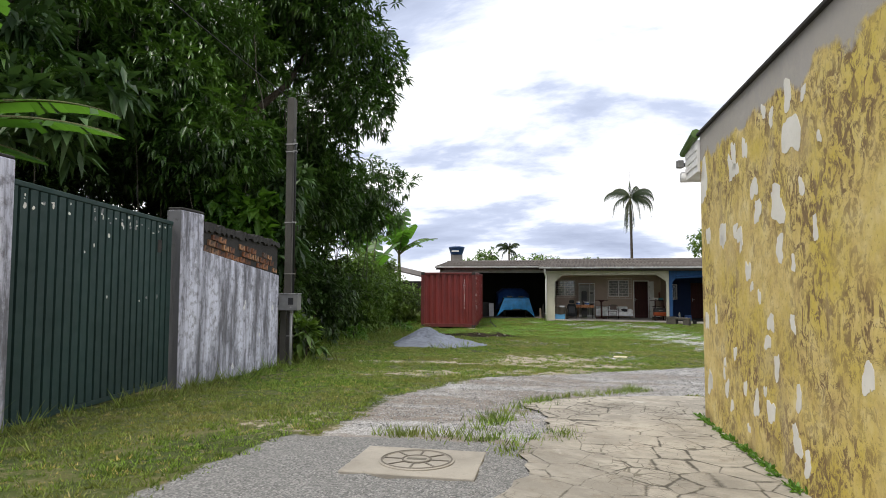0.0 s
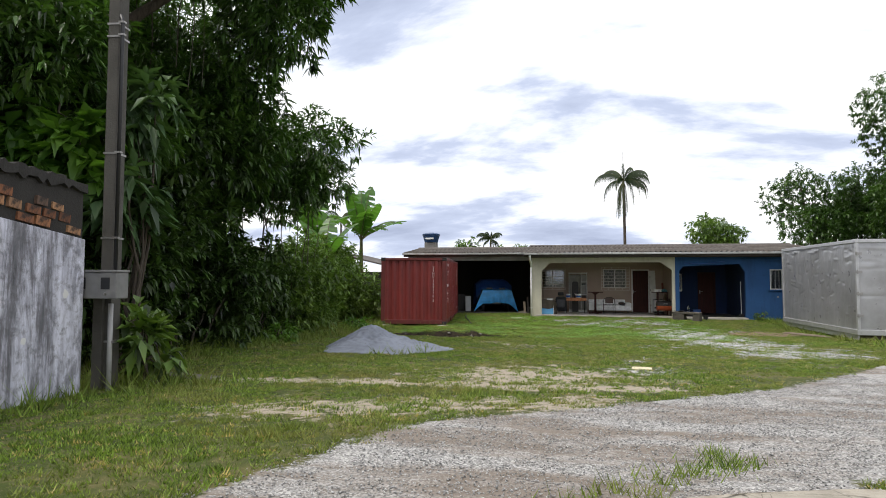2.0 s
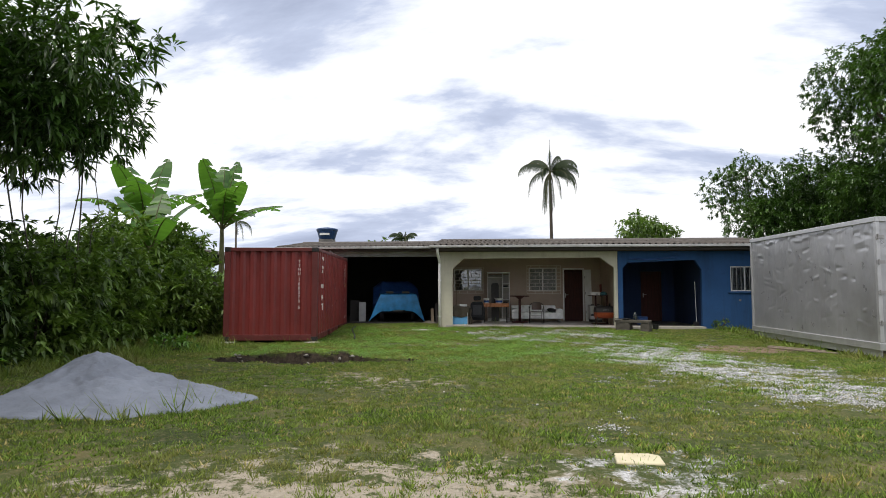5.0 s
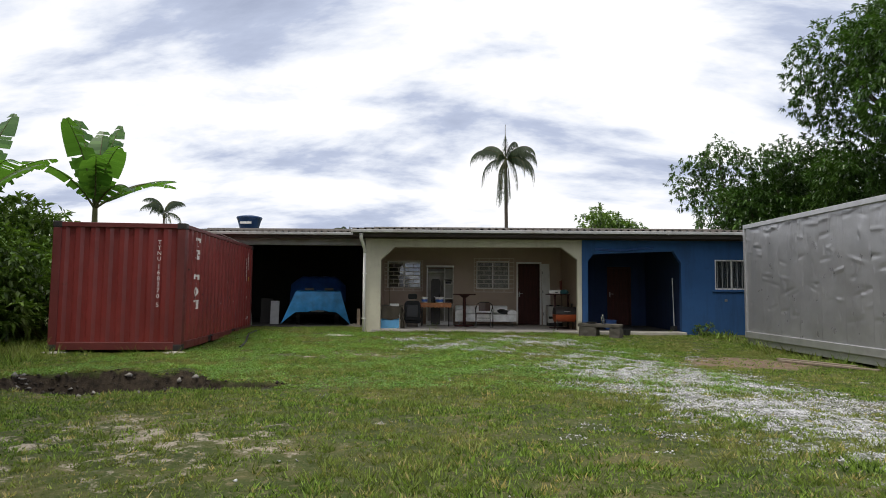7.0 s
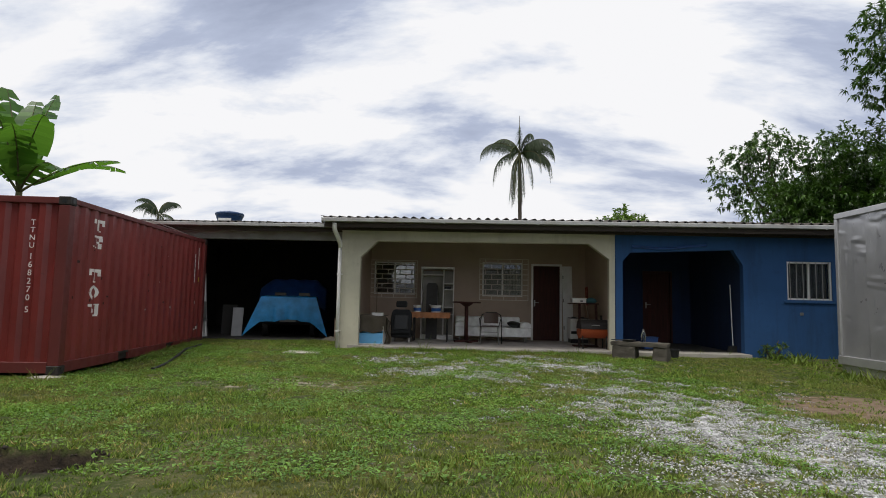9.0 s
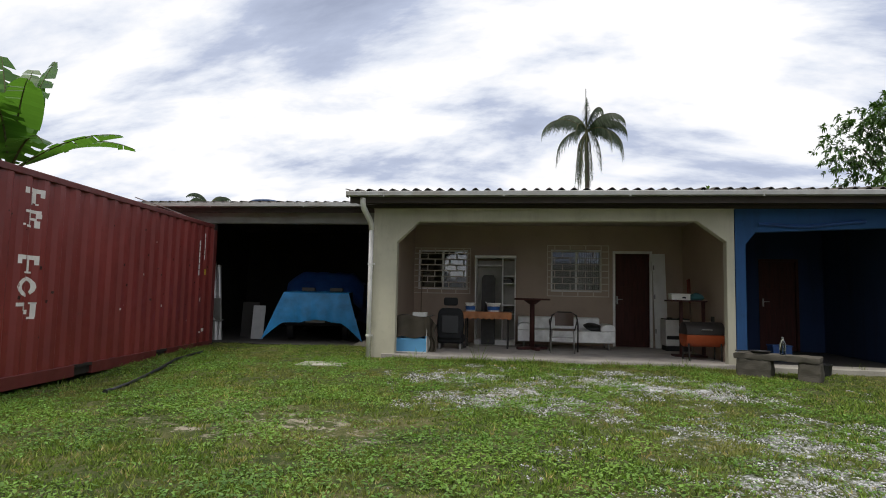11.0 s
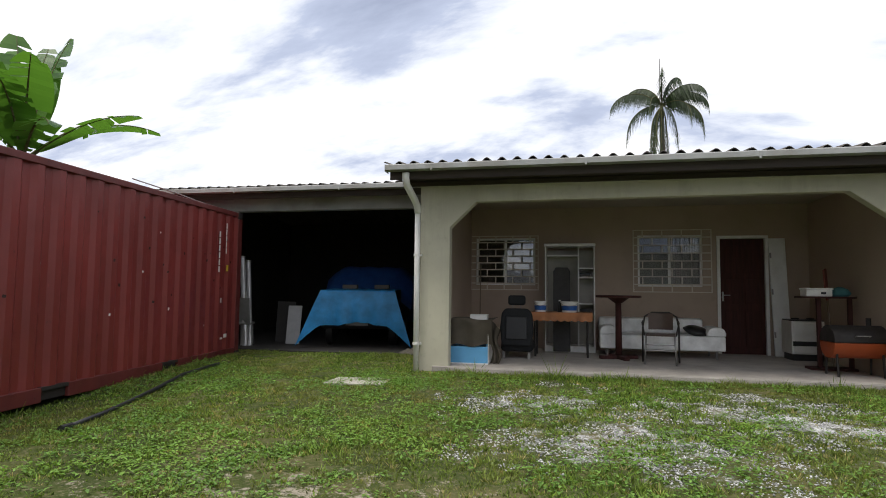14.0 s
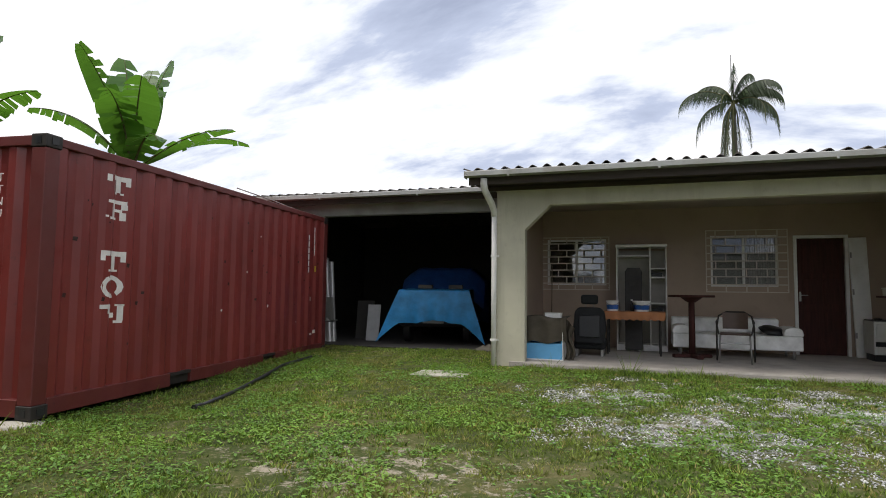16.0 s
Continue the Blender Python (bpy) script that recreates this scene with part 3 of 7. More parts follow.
def chips_mask(x, y):
    m = 0.70 * np.exp(-((x - 5.7 + 0.10 * (y - 20)) / 1.9) ** 2) * smooth01(y, 15, 18) * (1 - smooth01(y, 24, 27))
    m = np.maximum(m, 0.70 * np.exp(-((y - 28.1) / 0.8) ** 2 - ((x - 4.4) / 1.7) ** 2))
    m = np.maximum(m, 0.62 * np.exp(-((y - 27.3) / 1.2) ** 2 - ((x - 2.8) / 1.6) ** 2))
    m = np.maximum(m, 0.60 * np.exp(-((y - 28.5) / 1.0) ** 2 - ((x - 3.6) / 2.9) ** 4))
    m = np.maximum(m, 0.60 * np.exp(-((y - 14.2) / 1.3) ** 2 - ((x - 2.9) / 1.0) ** 2))
    return np.maximum(m, 0.58 * np.exp(-((y - 25.8) / 2.2) ** 2 - ((x - 4.9) / 2.0) ** 2))


def red_mask(x, y):
    return 0.92 * np.exp(-((y - 24.6) / 1.3) ** 2 - ((x - 7.6) / 1.5) ** 2)


def build_ground():
    def axis(fine0, fine1, step, far):
        a = list(np.arange(fine0, fine1 + 1e-6, step))
        lo, hi, s = [], [], step
        x = fine0
        while x > -far:
            s *= 1.45
            x -= s
            lo.append(x)
        s, x = step, fine1
        while x < far:
            s *= 1.45
            x += s
            hi.append(x)
        return np.array(lo[::-1] + a + hi)

    xs, ys = axis(-6, 11, 0.13, 1500), axis(-1, 31, 0.13, 1500)
    X, Y = np.meshgrid(xs, ys)
    Z = ground_z(X, Y)
    fine = (np.abs(X) < 14) & (Y < 33)
    rng = np.random.default_rng(3)
    Z = Z + np.where(fine, rng.normal(0, 0.006, X.shape), 0)
    Z = Z + pit_mask(X, Y) * rng.normal(0, 0.03, X.shape)
    nx, ny = len(xs), len(ys)
    idx = np.arange(nx * ny).reshape(ny, nx)
    q = np.stack([idx[:-1, :-1], idx[:-1, 1:], idx[1:, 1:], idx[1:, :-1]], -1).reshape(-1)
    me = fast_mesh("ground", np.stack([X, Y, Z], -1).reshape(-1, 3), q, 4, M_GROUND, True)
    for name, fn in (("road", road_mask), ("tar", tar_mask), ("bare", bare_mask), ("chips", chips_mask), ("red", red_mask), ("pit", pit_mask)):
        a = me.attributes.new(name, "FLOAT", "POINT")
        a.data.foreach_set("value", np.asarray(fn(X, Y), np.float32).ravel())
    return tagged(new("ground", me), "patchy lawn with a pale gravel drive and bare earth", "ground", "", "structure")


build_ground()

# ---- the house: garage, cream porch and blue porch in one row ----
F0, F1, BACK = 30.2, 30.36, 33.15  # facade front and rear, porch back wall
FLOOR = -0.04


def front(xl, xr, zt, inner_l, inner_r, cl, cr):
    """Outline of a front wall with one opening whose upper corners are cut off."""
    return [(xl, -0.3), (xl, zt), (xr, zt), (xr, -0.3), (inner_r, -0.3), (inner_r, cr[1]), cr[2], cl[2], (inner_l, cl[1]), (inner_l, -0.3)]


structure("wall_porch_front", Geo().prism(front(0.175, 6.0, 2.46, 0.59, 5.875, (0, 1.83, (0.95, 2.175)), (0, 1.875, (5.44, 2.20))), F0, F1, "y"), M_CREAM,
          "cream painted porch front wall with cut-off arch corners", "wall", 0.012)
structure("wall_blue_front", Geo().prism(front(6.008, 8.9, 2.46, 6.16, 8.66, (0, 1.84, (6.32, 2.03)), (0, 1.80, (8.46, 2.12))), F0, F1, "y"), M_BLUE,
          "blue painted porch front wall with a chamfered opening", "wall")
structure("wall_blue_room", Geo().holed(8.9, 11.6, -0.3, 2.46, F0, F1, [(9.56, 10.48, 1.10, 1.90)]), M_BLUE, "blue painted wall with a small window", "wall")
W1, W2, D1 = (0.455, 1.535, 1.08, 1.935), (3.30, 4.35, 1.075, 1.965), (4.575, 5.37, FLOOR, 1.945)
structure("wall_porch_back", Geo().holed(0.37, 5.98, -0.3, 2.7, BACK, BACK + 0.15, [W1, W2, D1]), M_TAUPE, "taupe painted back wall of the porch", "wall")
structure("wall_porch_west", Geo().prism([(F1, -0.3), (39, -0.3), (39, 2.62), (34.5, 3.04), (F1, 2.58)], 0.177, 0.37, "x"), M_TAUPE, "side wall between porch and garage", "wall")
structure("wall_porch_east", Geo().box(5.98, 6.08, F1 + 0.001, 39, -0.3, 2.46), M_TAUPE, "side wall between the two porches", "wall")
# inner walls of the blue porch take the blue darkened for shade
structure("wall_blue_east", Geo().box(8.67, 8.75, F1 + 0.001, 33.29, -0.3, 2.46), M_BLUESHADE, "blue side wall inside the porch", "wall")
structure("wall_blue_back", Geo().holed(6.08, 8.752, -0.3, 2.46, BACK, BACK + 0.15, [(7.45, 8.2, FLOOR, 1.82), (6.24, 6.79, 0.95, 1.75)]), M_BLUESHADE, "blue back wall of the porch", "wall")
structure("wall_house_rear", Geo().box(-5.75, 11.6, 39.0, 39.15, -0.3, 2.7), M_BARE, "rear wall of the house", "wall")
structure("wall_house_end", Geo().prism([(F1, -0.3), (39, -0.3), (39, 2.62), (34.5, 3.04), (F1, 2.58)], 11.45, 11.6, "x"), M_BLUE, "end wall of the house", "wall")
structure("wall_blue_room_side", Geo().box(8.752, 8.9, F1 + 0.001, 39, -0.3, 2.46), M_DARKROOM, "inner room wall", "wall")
# garage walls carry the unlit interior's shade in their colour
structure("wall_garage_west", Geo().prism([(31.93, -0.3), (39, -0.3), (39, 2.64), (34.6, 3.08), (31.93, 2.70)], -5.75, -5.6, "x"), M_DARKENED, "grey garage side wall darkened for shade", "wall")
structure("wall_garage_back", Geo().box(-5.6, 0.17, 37.6, 37.75, -0.3, 2.76), M_DARKENED, "grey garage back wall darkened for shade", "wall")
structure("beam_garage", Geo().box(-5.75, 0.17, 31.75, 31.92, 2.33, 2.66), M_FASCIA, "pale grey concrete lintel over the garage mouth", "beam", 0.01)
structure("floor_porch", Geo().box(0.37, 5.98, F0 - 0.04, BACK, -0.3, FLOOR).box(0.592, 5.873, F0 - 0.06, F0 - 0.04, -0.3, FLOOR - 0.01), M_PORCHFLOOR, "worn pale concrete porch floor", "floor", 0.008)
structure("step_blue_porch", Geo().box(6.09, 8.66, F0 - 0.32, F0 + 0.20, -0.3, FLOOR + 0.01), M_SLAB, "pale concrete step of the blue porch", "step", 0.01)
# floor behind the step, much darker than the step itself
structure("floor_blue_porch", Geo().box(6.09, 8.66, F0 + 0.203, BACK, -0.3, FLOOR + 0.005), M_DARKENED, "dark floor of the blue porch", "floor")
# garage floor likewise coloured dark for the shade inside
structure("floor_garage", Geo().box(-5.6, 0.17, 31.7, 37.6, -0.3, -0.075), M_DARKENED, "dirty concrete garage floor darkened for shade", "floor")
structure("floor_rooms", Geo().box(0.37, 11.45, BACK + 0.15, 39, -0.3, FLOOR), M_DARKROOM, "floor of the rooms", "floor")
structure("ceiling_porch", Geo().box(0.37, 6.003, F1, 39, 2.47, 2.5), M_CEIL, "brownish boarded porch ceiling", "ceiling")
structure("ceiling_blue", Geo().box(6.008, 11.45, F1, 39, 2.47, 2.5), M_CEIL, "dim ceiling of the blue porch", "ceiling")


def corrugated(x0, x1, y0, z0, y1, z1, pitch=0.19, amp=0.032, thick=0.008):
    """One fibre-cement roofing sheet with rounded waves."""
    n = max(6, int((x1 - x0) / pitch * 8))
    g = Geo()
    for off, flip in ((0, False), (-thick, True)):
        def fn(u, v):
            x = x0 + (x1 - x0) * u
            return (x, y0 + (y1 - y0) * v, z0 + (z1 - z0) * v + amp * math.sin(x / pitch * 2 * math.pi) + off)
        base = len(g.v)
        g.sheet(n, 1, fn)
    w = n + 1
    for k in range(n):
        g.f.append((k, k + 2 * w, k + 1 + 2 * w, k + 1))
    return g


def roof(name, x0, x1, ye, ze, yr, zr, yb, zb, label):
    top = thing(name, pose(0, 0, 0), label, "roof", "", "structure")
    n = round((x1 - x0) / 1.06)
    w = (x1 - x0) / n
    ym, zm = (ye + yr) / 2, (ze + zr) / 2
    for i in range(n):
        a, b = x0 + i * w, x0 + (i + 1) * w + 0.03
        lift = 0.006 * (i % 2)
        part("roof_sheet", corrugated(a, b, ye, ze + lift, ym + 0.12, zm + 0.012 + lift), M_ROOF, top, smooth=True)
        part("roof_sheet", corrugated(a, b, ym, zm + 0.014 + lift, yr, zr + 0.014 + lift), M_ROOF, top, smooth=True)
        part("roof_sheet", corrugated(a, b, yb, zb + lift, yr, zr + lift), M_ROOF, top, smooth=True)
    part("ridge_cap", Geo().prism([(yr - 0.18, zr + 0.005), (yr, zr + 0.07), (yr + 0.18, zr + 0.005), (yr + 0.16, zr - 0.01), (yr, zr + 0.05), (yr - 0.16, zr - 0.01)], x0, x1, "x"), M_ROOF, top)
    return top


roof("roof_house", -0.16, 11.75, 29.58, 2.602, 34.5, 3.12, 39.4, 2.66, "grey-brown weathered corrugated fibre-cement roof over the porches")
roof("roof_garage", -5.95, 0.21, 31.35, 2.69, 34.6, 3.05, 39.4, 2.62, "grey-brown corrugated garage roof set lower")


def gutter(name, x0, x1, y, z, label):
    g = thing(name, pose(x0, y, z), label, "gutter", "", "structure")
    L = x1 - x0
    prof = [(-0.085, 0.02), (-0.085, 0.085), (-0.07, 0.095), (-0.07, 0.03), (0.05, 0.03), (0.05, 0.095), (0.065, 0.095), (0.065, 0.02)]
    part("gutter_channel", Geo().prism([(a, b - 0.05) for a, b in prof], 0, L, "x"), M_FASCIA, g, bevel=0.004)
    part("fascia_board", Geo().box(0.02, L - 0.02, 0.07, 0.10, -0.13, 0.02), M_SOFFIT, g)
    part("gutter_cap", Geo().box(-0.006, 0.0, -0.085, 0.065, -0.05, 0.045), M_FASCIA, g)
    for k in range(int(L / 1.9)):
        part("gutter_bracket", Geo().box(0.6 + k * 1.9, 0.625 + k * 1.9, -0.089, -0.086, -0.05, 0.03), M_FASCIA, g)
    return g


gutter("gutter_house", -0.12, 11.7, 29.60, 2.54, "pale grey metal eaves gutter over dark soffit boards")
gutter("gutter_garage", -5.9, -0.02, 31.34, 2.63, "pale grey gutter along the garage eaves")
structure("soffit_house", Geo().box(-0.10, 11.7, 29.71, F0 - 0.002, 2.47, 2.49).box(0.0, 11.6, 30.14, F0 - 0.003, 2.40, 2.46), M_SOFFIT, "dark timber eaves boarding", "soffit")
structure("trim_porch", Geo().box(0.17, 6.0, F0 - 0.02, F0 - 0.001, 2.385, 2.43), M_CREAM, "cream moulding under the eaves", "trim", 0.004)

pipe = thing("downpipe", pose(0.125, 30.13, gz(0.125, 30.13)), "white plastic rain downpipe on the porch corner", "downpipe")
part("upper_bend", Geo().tube([(0.0, -0.50, 2.60), (0.0, -0.50, 2.53), (0.0, -0.44, 2.45), (0.02, -0.12, 2.30), (0.03, -0.02, 2.22), (0.03, 0, 2.14)], 0.048, 10), M_WHITE, pipe, smooth=True)
part("lower_pipe", Geo().tube([(0.03, 0, 2.16), (0.03, 0, 1.2), (0.03, 0, -0.02)], 0.038, 10), M_WHITE, pipe, smooth=True)
for z in (0.35, 1.55):
    part("pipe_clip", Geo().tube([(0.03, 0, z), (0.03, 0, z + 0.03)], 0.044, 10).box(-0.03, 0.09, 0.03, 0.06, z, z + 0.03), M_WHITE, pipe)


def window_unit(name, m, w, h, label, grille=None, curtain=None, bars=False, glass=None):
    """A sliding window: frame, two panes and a grille in front. Local x across, y inwards, z up."""
    win = thing(name, m, label, "window", "", "structure")
    f = Geo().box(0, w, 0, 0.06, 0, 0.035).box(0, w, 0, 0.06, h - 0.035, h).box(0, 0.035, 0, 0.06, 0.035, h - 0.035).box(w - 0.035, w, 0, 0.06, 0.035, h - 0.035)
    fo = part("window_frame", f, M_WHITE, win)
    part("mullion", Geo().box(w / 2 - 0.02, w / 2 + 0.02, 0.005, 0.055, 0.035, h - 0.035), M_WHITE, fo)
    part("pane", Geo().box(0.036, w / 2 - 0.021, 0.03, 0.034, 0.036, h - 0.036), glass or M_GLASS, fo).visible_shadow = False
    part("pane", Geo().box(w / 2 + 0.021, w - 0.036, 0.045, 0.049, 0.036, h - 0.036), glass or M_GLASS, fo).visible_shadow = False
    if curtain:
        part("curtain", Geo().sheet(60, 4, lambda u, v: (w * (0.52 if curtain == M_NET else 0.03) + w * (0.45 if curtain == M_NET else 0.94) * u, 0.16 + 0.025 * math.sin(u * 75) + 0.012 * math.sin(u * 31 + v * 3), 0.02 + v * (h - 0.03))), curtain, win, smooth=True)
    if grille:
        x0, x1, z0, z1 = grille
        gr = part("grille", Geo().box(x0, x1, -0.05, -0.036, z0, z0 + 0.016).box(x0, x1, -0.05, -0.036, z1 - 0.016, z1)
                  .box(x0, x0 + 0.016, -0.05, -0.036, z0, z1).box(x1 - 0.016, x1, -0.05, -0.036, z0, z1), M_GRILLE, win)
        rows = 8
        rh = (z1 - z0) / rows
        for r in range(1, rows):
            part("grille_bar", Geo().box(x0 + 0.016, x1 - 0.016, -0.049, -0.037, z0 + r * rh - 0.010, z0 + r * rh + 0.010), M_GRILLE, gr)
        for r in range(rows):
            n = 4
            for c in range(n + 1):
                x = x0 + (x1 - x0) * (c + (0.5 if r % 2 else 0.0)) / n
                if x0 + 0.03 < x < x1 - 0.03:
                    part("grille_bar", Geo().box(x - 0.010, x + 0.010, -0.048, -0.038, z0 + r * rh + 0.010, z0 + (r + 1) * rh - 0.010), M_GRILLE, gr)
        for sx in (x0 + 0.02, x1 - 0.02):
            for sz in (z0 + 0.05, z1 - 0.05):
                part("grille_stay", Geo().box(sx - 0.006, sx + 0.006, -0.037, 0.0, sz - 0.006, sz + 0.006), M_GRILLE, gr)
    if bars:
        for k in range(7):
            x = 0.06 + (w - 0.12) * k / 6
            part("bar", Geo().tube([(x, -0.02, 0.0), (x, -0.02, h)], 0.007, 6), M_BARGREY, win)
        part("window_sill", Geo().box(-0.08, w + 0.05, -0.06, 0.0, -0.07, -0.02), M_BLUE, win, bevel=0.01)
    return win


M_GRILLE = plain("beige_painted_bars", (0.62, 0.57, 0.50), 0.55, 0, 0.1, 6)
M_BARGREY = plain("grey_painted_bars", (0.40, 0.40, 0.40), 0.5, 0, 0.1, 6)
M_CURTAIN = cloth("grey_curtain", (0.10, 0.11, 0.13), 0.3)
M_NET = cloth("pale_net_curtain", (0.24, 0.22, 0.20), 0.3)
window_unit("window_1", pose(W1[0], BACK + 0.03, W1[2]), W1[1] - W1[0], W1[3] - W1[2], "sliding glass window behind a beige brick-pattern grille", (-0.10, 1.14, -0.09, 0.90), None, False, M_FILM)
window_unit("window_2", pose(W2[0], BACK + 0.03, W2[2]), W2[1] - W2[0], W2[3] - W2[2], "white-framed sliding window behind a beige brick-pattern grille", (-0.08, 1.20, -0.10, 0.985), M_NET, False, M_GLASS)
window_unit("window_3", pose(9.56, F0 + 0.02, 1.10), 0.92, 0.80, "white-framed sliding window with dark curtain", None, M_CURTAIN, True)
window_unit("window_4", pose(6.24, BACK + 0.03, 0.95), 0.55, 0.80, "dim window inside the blue porch", None, M_CURTAIN)
part("socket_box", Geo().box(9.80, 9.87, F0 - 0.02, F0, 0.78, 0.84), M_GREY, None, bevel=0.006)
tagged(bpy.data.objects["socket_box"], "small grey socket box on the blue wall", "socket")


def door_unit(name, m, w, h, label, frame_mat):
    d = thing(name, m, label, "door", "", "structure")
    part("door_frame", Geo().box(0.001, 0.05, -0.02, 0.12, 0, h - 0.001).box(w - 0.05, w - 0.001, -0.02, 0.12, 0, h - 0.001).box(0.05, w - 0.05, -0.02, 0.12, h - 0.05, h - 0.001), frame_mat, d)
    leaf = part("door_leaf", Geo().box(0.052, w - 0.052, 0.04, 0.075, 0.005, h - 0.052), M_DARKWOOD, d, "dark reddish wooden leaf")
    pw = (w - 0.104 - 0.24) / 2
    for z0, z1 in ((0.12, 0.72), (0.84, 1.25), (1.35, h - 0.16)):
        for k in range(2):
            x = 0.052 + 0.08 + k * (pw + 0.08)
            part("door_panel", Geo().box(x, x + pw, 0.026, 0.041, z0, z1), M_DARKWOOD, leaf, bevel=0.012)
    part("door_handle", Geo().tube([(0.095, 0.0, 0.98), (0.095, 0.04, 0.98)], 0.016, 8).tube([(0.095, 0.0, 0.98), (0.20, -0.005, 0.98)], 0.009, 8).box(0.08, 0.11, 0.036, 0.041, 0.88, 1.04), M_METAL, leaf)
    return d


door_unit("door_1", pose(D1[0], BACK, D1[2]), D1[1] - D1[0], D1[3] - D1[2], "closed dark red wooden door in a pale frame", M_WHITE)
door_unit("door_2", pose(7.45, BACK, FLOOR + 0.012), 0.75, 1.84, "closed dark red wooden door in the blue porch", M_DARKWOOD)
lean = thing("loose_door_panel", pose(5.395, BACK - 0.13, FLOOR, -3.2, -1.0, 0), "tall white door panel leaning on the porch wall", "door panel")
part("panel_board", Geo().box(0.0, 0.25, -0.035, 0.0, 0.0, 1.93), M_WHITE, lean, bevel=0.004)
for z in (0.3, 1.0, 1.6):
    part("hinge", Geo().box(0.005, 0.03, -0.041, -0.035, z, z + 0.09), M_METAL, lean)

# ---- old boundary wall and gate on the street side ----
def wx(y):
    return -2.9 - (y - 4.2) * 0.1176


WALL_TURN = math.degrees(math.atan(0.1176))


def along(y0, label, name="boundary_wall", category="wall"):
    """A frame whose y runs along the boundary wall; x = 0 is its yard face, z = 0 the ground there."""
    return thing(name, pose(wx(y0), y0, 0, 0, 0, WALL_TURN), label, category, "", "structure")


bw = along(7.25, "white-washed boundary wall with black mould and bare brick on top", "wall_boundary")
LW = 2.80
part("wall_body", Geo().prism([(0.0, 0.0), (LW, 0.0), (LW, 1.90), (LW * 0.5, 2.06), (0.0, 2.22)], -0.16, 0.0, "x"), M_OLD, bw, "mould-streaked whitewashed render", bevel=0.012)
part("brick_core", Geo().prism([(0.02, 2.20), (LW - 0.02, 1.88), (LW - 0.02, 2.44), (0.02, 2.54)], -0.15, -0.03, "x"), M_RUBBLE, bw)


def ragged_cap():
    g = Geo()
    n = 46
    rng = random.Random(5)
    top = [2.63 - 0.10 * k / n + rng.uniform(-0.025, 0.02) for k in range(n + 1)]
    bot = [2.52 - 0.08 * k / n + rng.uniform(-0.04, 0.03) for k in range(n + 1)]
    for x in (-0.19, 0.012):
        g.v += [(x + rng.uniform(-0.006, 0.006), LW * k / n, bot[k]) for k in range(n + 1)] + [(x + rng.uniform(-0.012, 0.012), LW * k / n, top[k]) for k in range(n + 1)]
    w = 2 * (n + 1)
    for k in range(n):
        g.f += [(w + k, w + k + 1, w + n + 2 + k, w + n + 1 + k), (k + 1, k, n + 1 + k, n + 2 + k), (n + 1 + k, w + n + 1 + k, w + n + 2 + k, n + 2 + k), (k, k + 1, w + k + 1, w + k)]
    g.f += [(0, w, w + n + 1, n + 1), (w + n, n, 2 * n + 1, w + 2 * n + 1)]
    return g


part("wall_capping", ragged_cap(), M_RUBBLE, bw, "black mouldy cement capping", smooth=False)

gp = along(6.62, "tall mould-stained concrete gate post", "gate_post", "post")
part("post_shaft", Geo().box(-0.17, 0.03, 0.0, 0.60, 0.2, 2.73), M_OLD, gp, bevel=0.02)
part("post_cap", Geo().box(-0.165, 0.025, 0.005, 0.595, 2.728, 2.765), M_RUBBLE, gp, bevel=0.015)
# thin sheet that makes the gate-side face darker than the shaft
part("post_side", Geo().box(-0.168, 0.028, -0.006, 0.0, 0.2, 2.72), M_POST, gp, "dark reveal")
gp2 = along(3.28, "mould-stained concrete gate post", "gate_post", "post")
part("post_shaft", Geo().box(-0.36, 0.05, 0.0, 0.68, 0.2, 2.84), M_OLD, gp2, bevel=0.02)
part("post_cap", Geo().box(-0.355, 0.045, 0.005, 0.675, 2.838, 2.87), M_RUBBLE, gp2, bevel=0.015)
bw2 = along(-8.0, "mould-streaked boundary wall towards the street", "wall_street")
part("wall_body", Geo().box(-0.16, 0, 0, 11.27, 0.2, 2.5), M_OLD, bw2, bevel=0.01)

gate = along(4.00, "dark green sheet-metal sliding gate with upright ribs", "sheet_gate", "gate")
def gate_top(y):
    return 2.53 + 0.05 * (2.6 - y)


part("gate_sheet", Geo().prism([(0.0, 0.50), (2.60, 0.50), (2.60, gate_top(2.6)), (0.0, gate_top(0))], -0.10, -0.09, "x"), M_GATE, gate)
part("top_rail", Geo().prism([(0.0, gate_top(0) - 0.02), (2.60, gate_top(2.6) - 0.02), (2.60, gate_top(2.6) + 0.035), (0.0, gate_top(0) + 0.035)], -0.125, -0.052, "x"), M_GATE, gate, bevel=0.012)
part("bottom_rail", Geo().box(-0.125, -0.06, 0.0, 2.60, 0.44, 0.50), M_GATE, gate, bevel=0.012)
for k in range(22):
    y = 0.01 + k * 0.1175
    part("gate_rib", Geo().prism([(-0.09, y), (-0.058, y + 0.006), (-0.058, y + 0.092), (-0.09, y + 0.098)], 0.501, gate_top(y + 0.1) - 0.021, "z"), M_GATE, gate)
part("lock_plate", Geo().box(-0.058, -0.050, 2.26, 2.34, 2.14, 2.30), M_BLACKST, gate, bevel=0.004)
rng = random.Random(31)
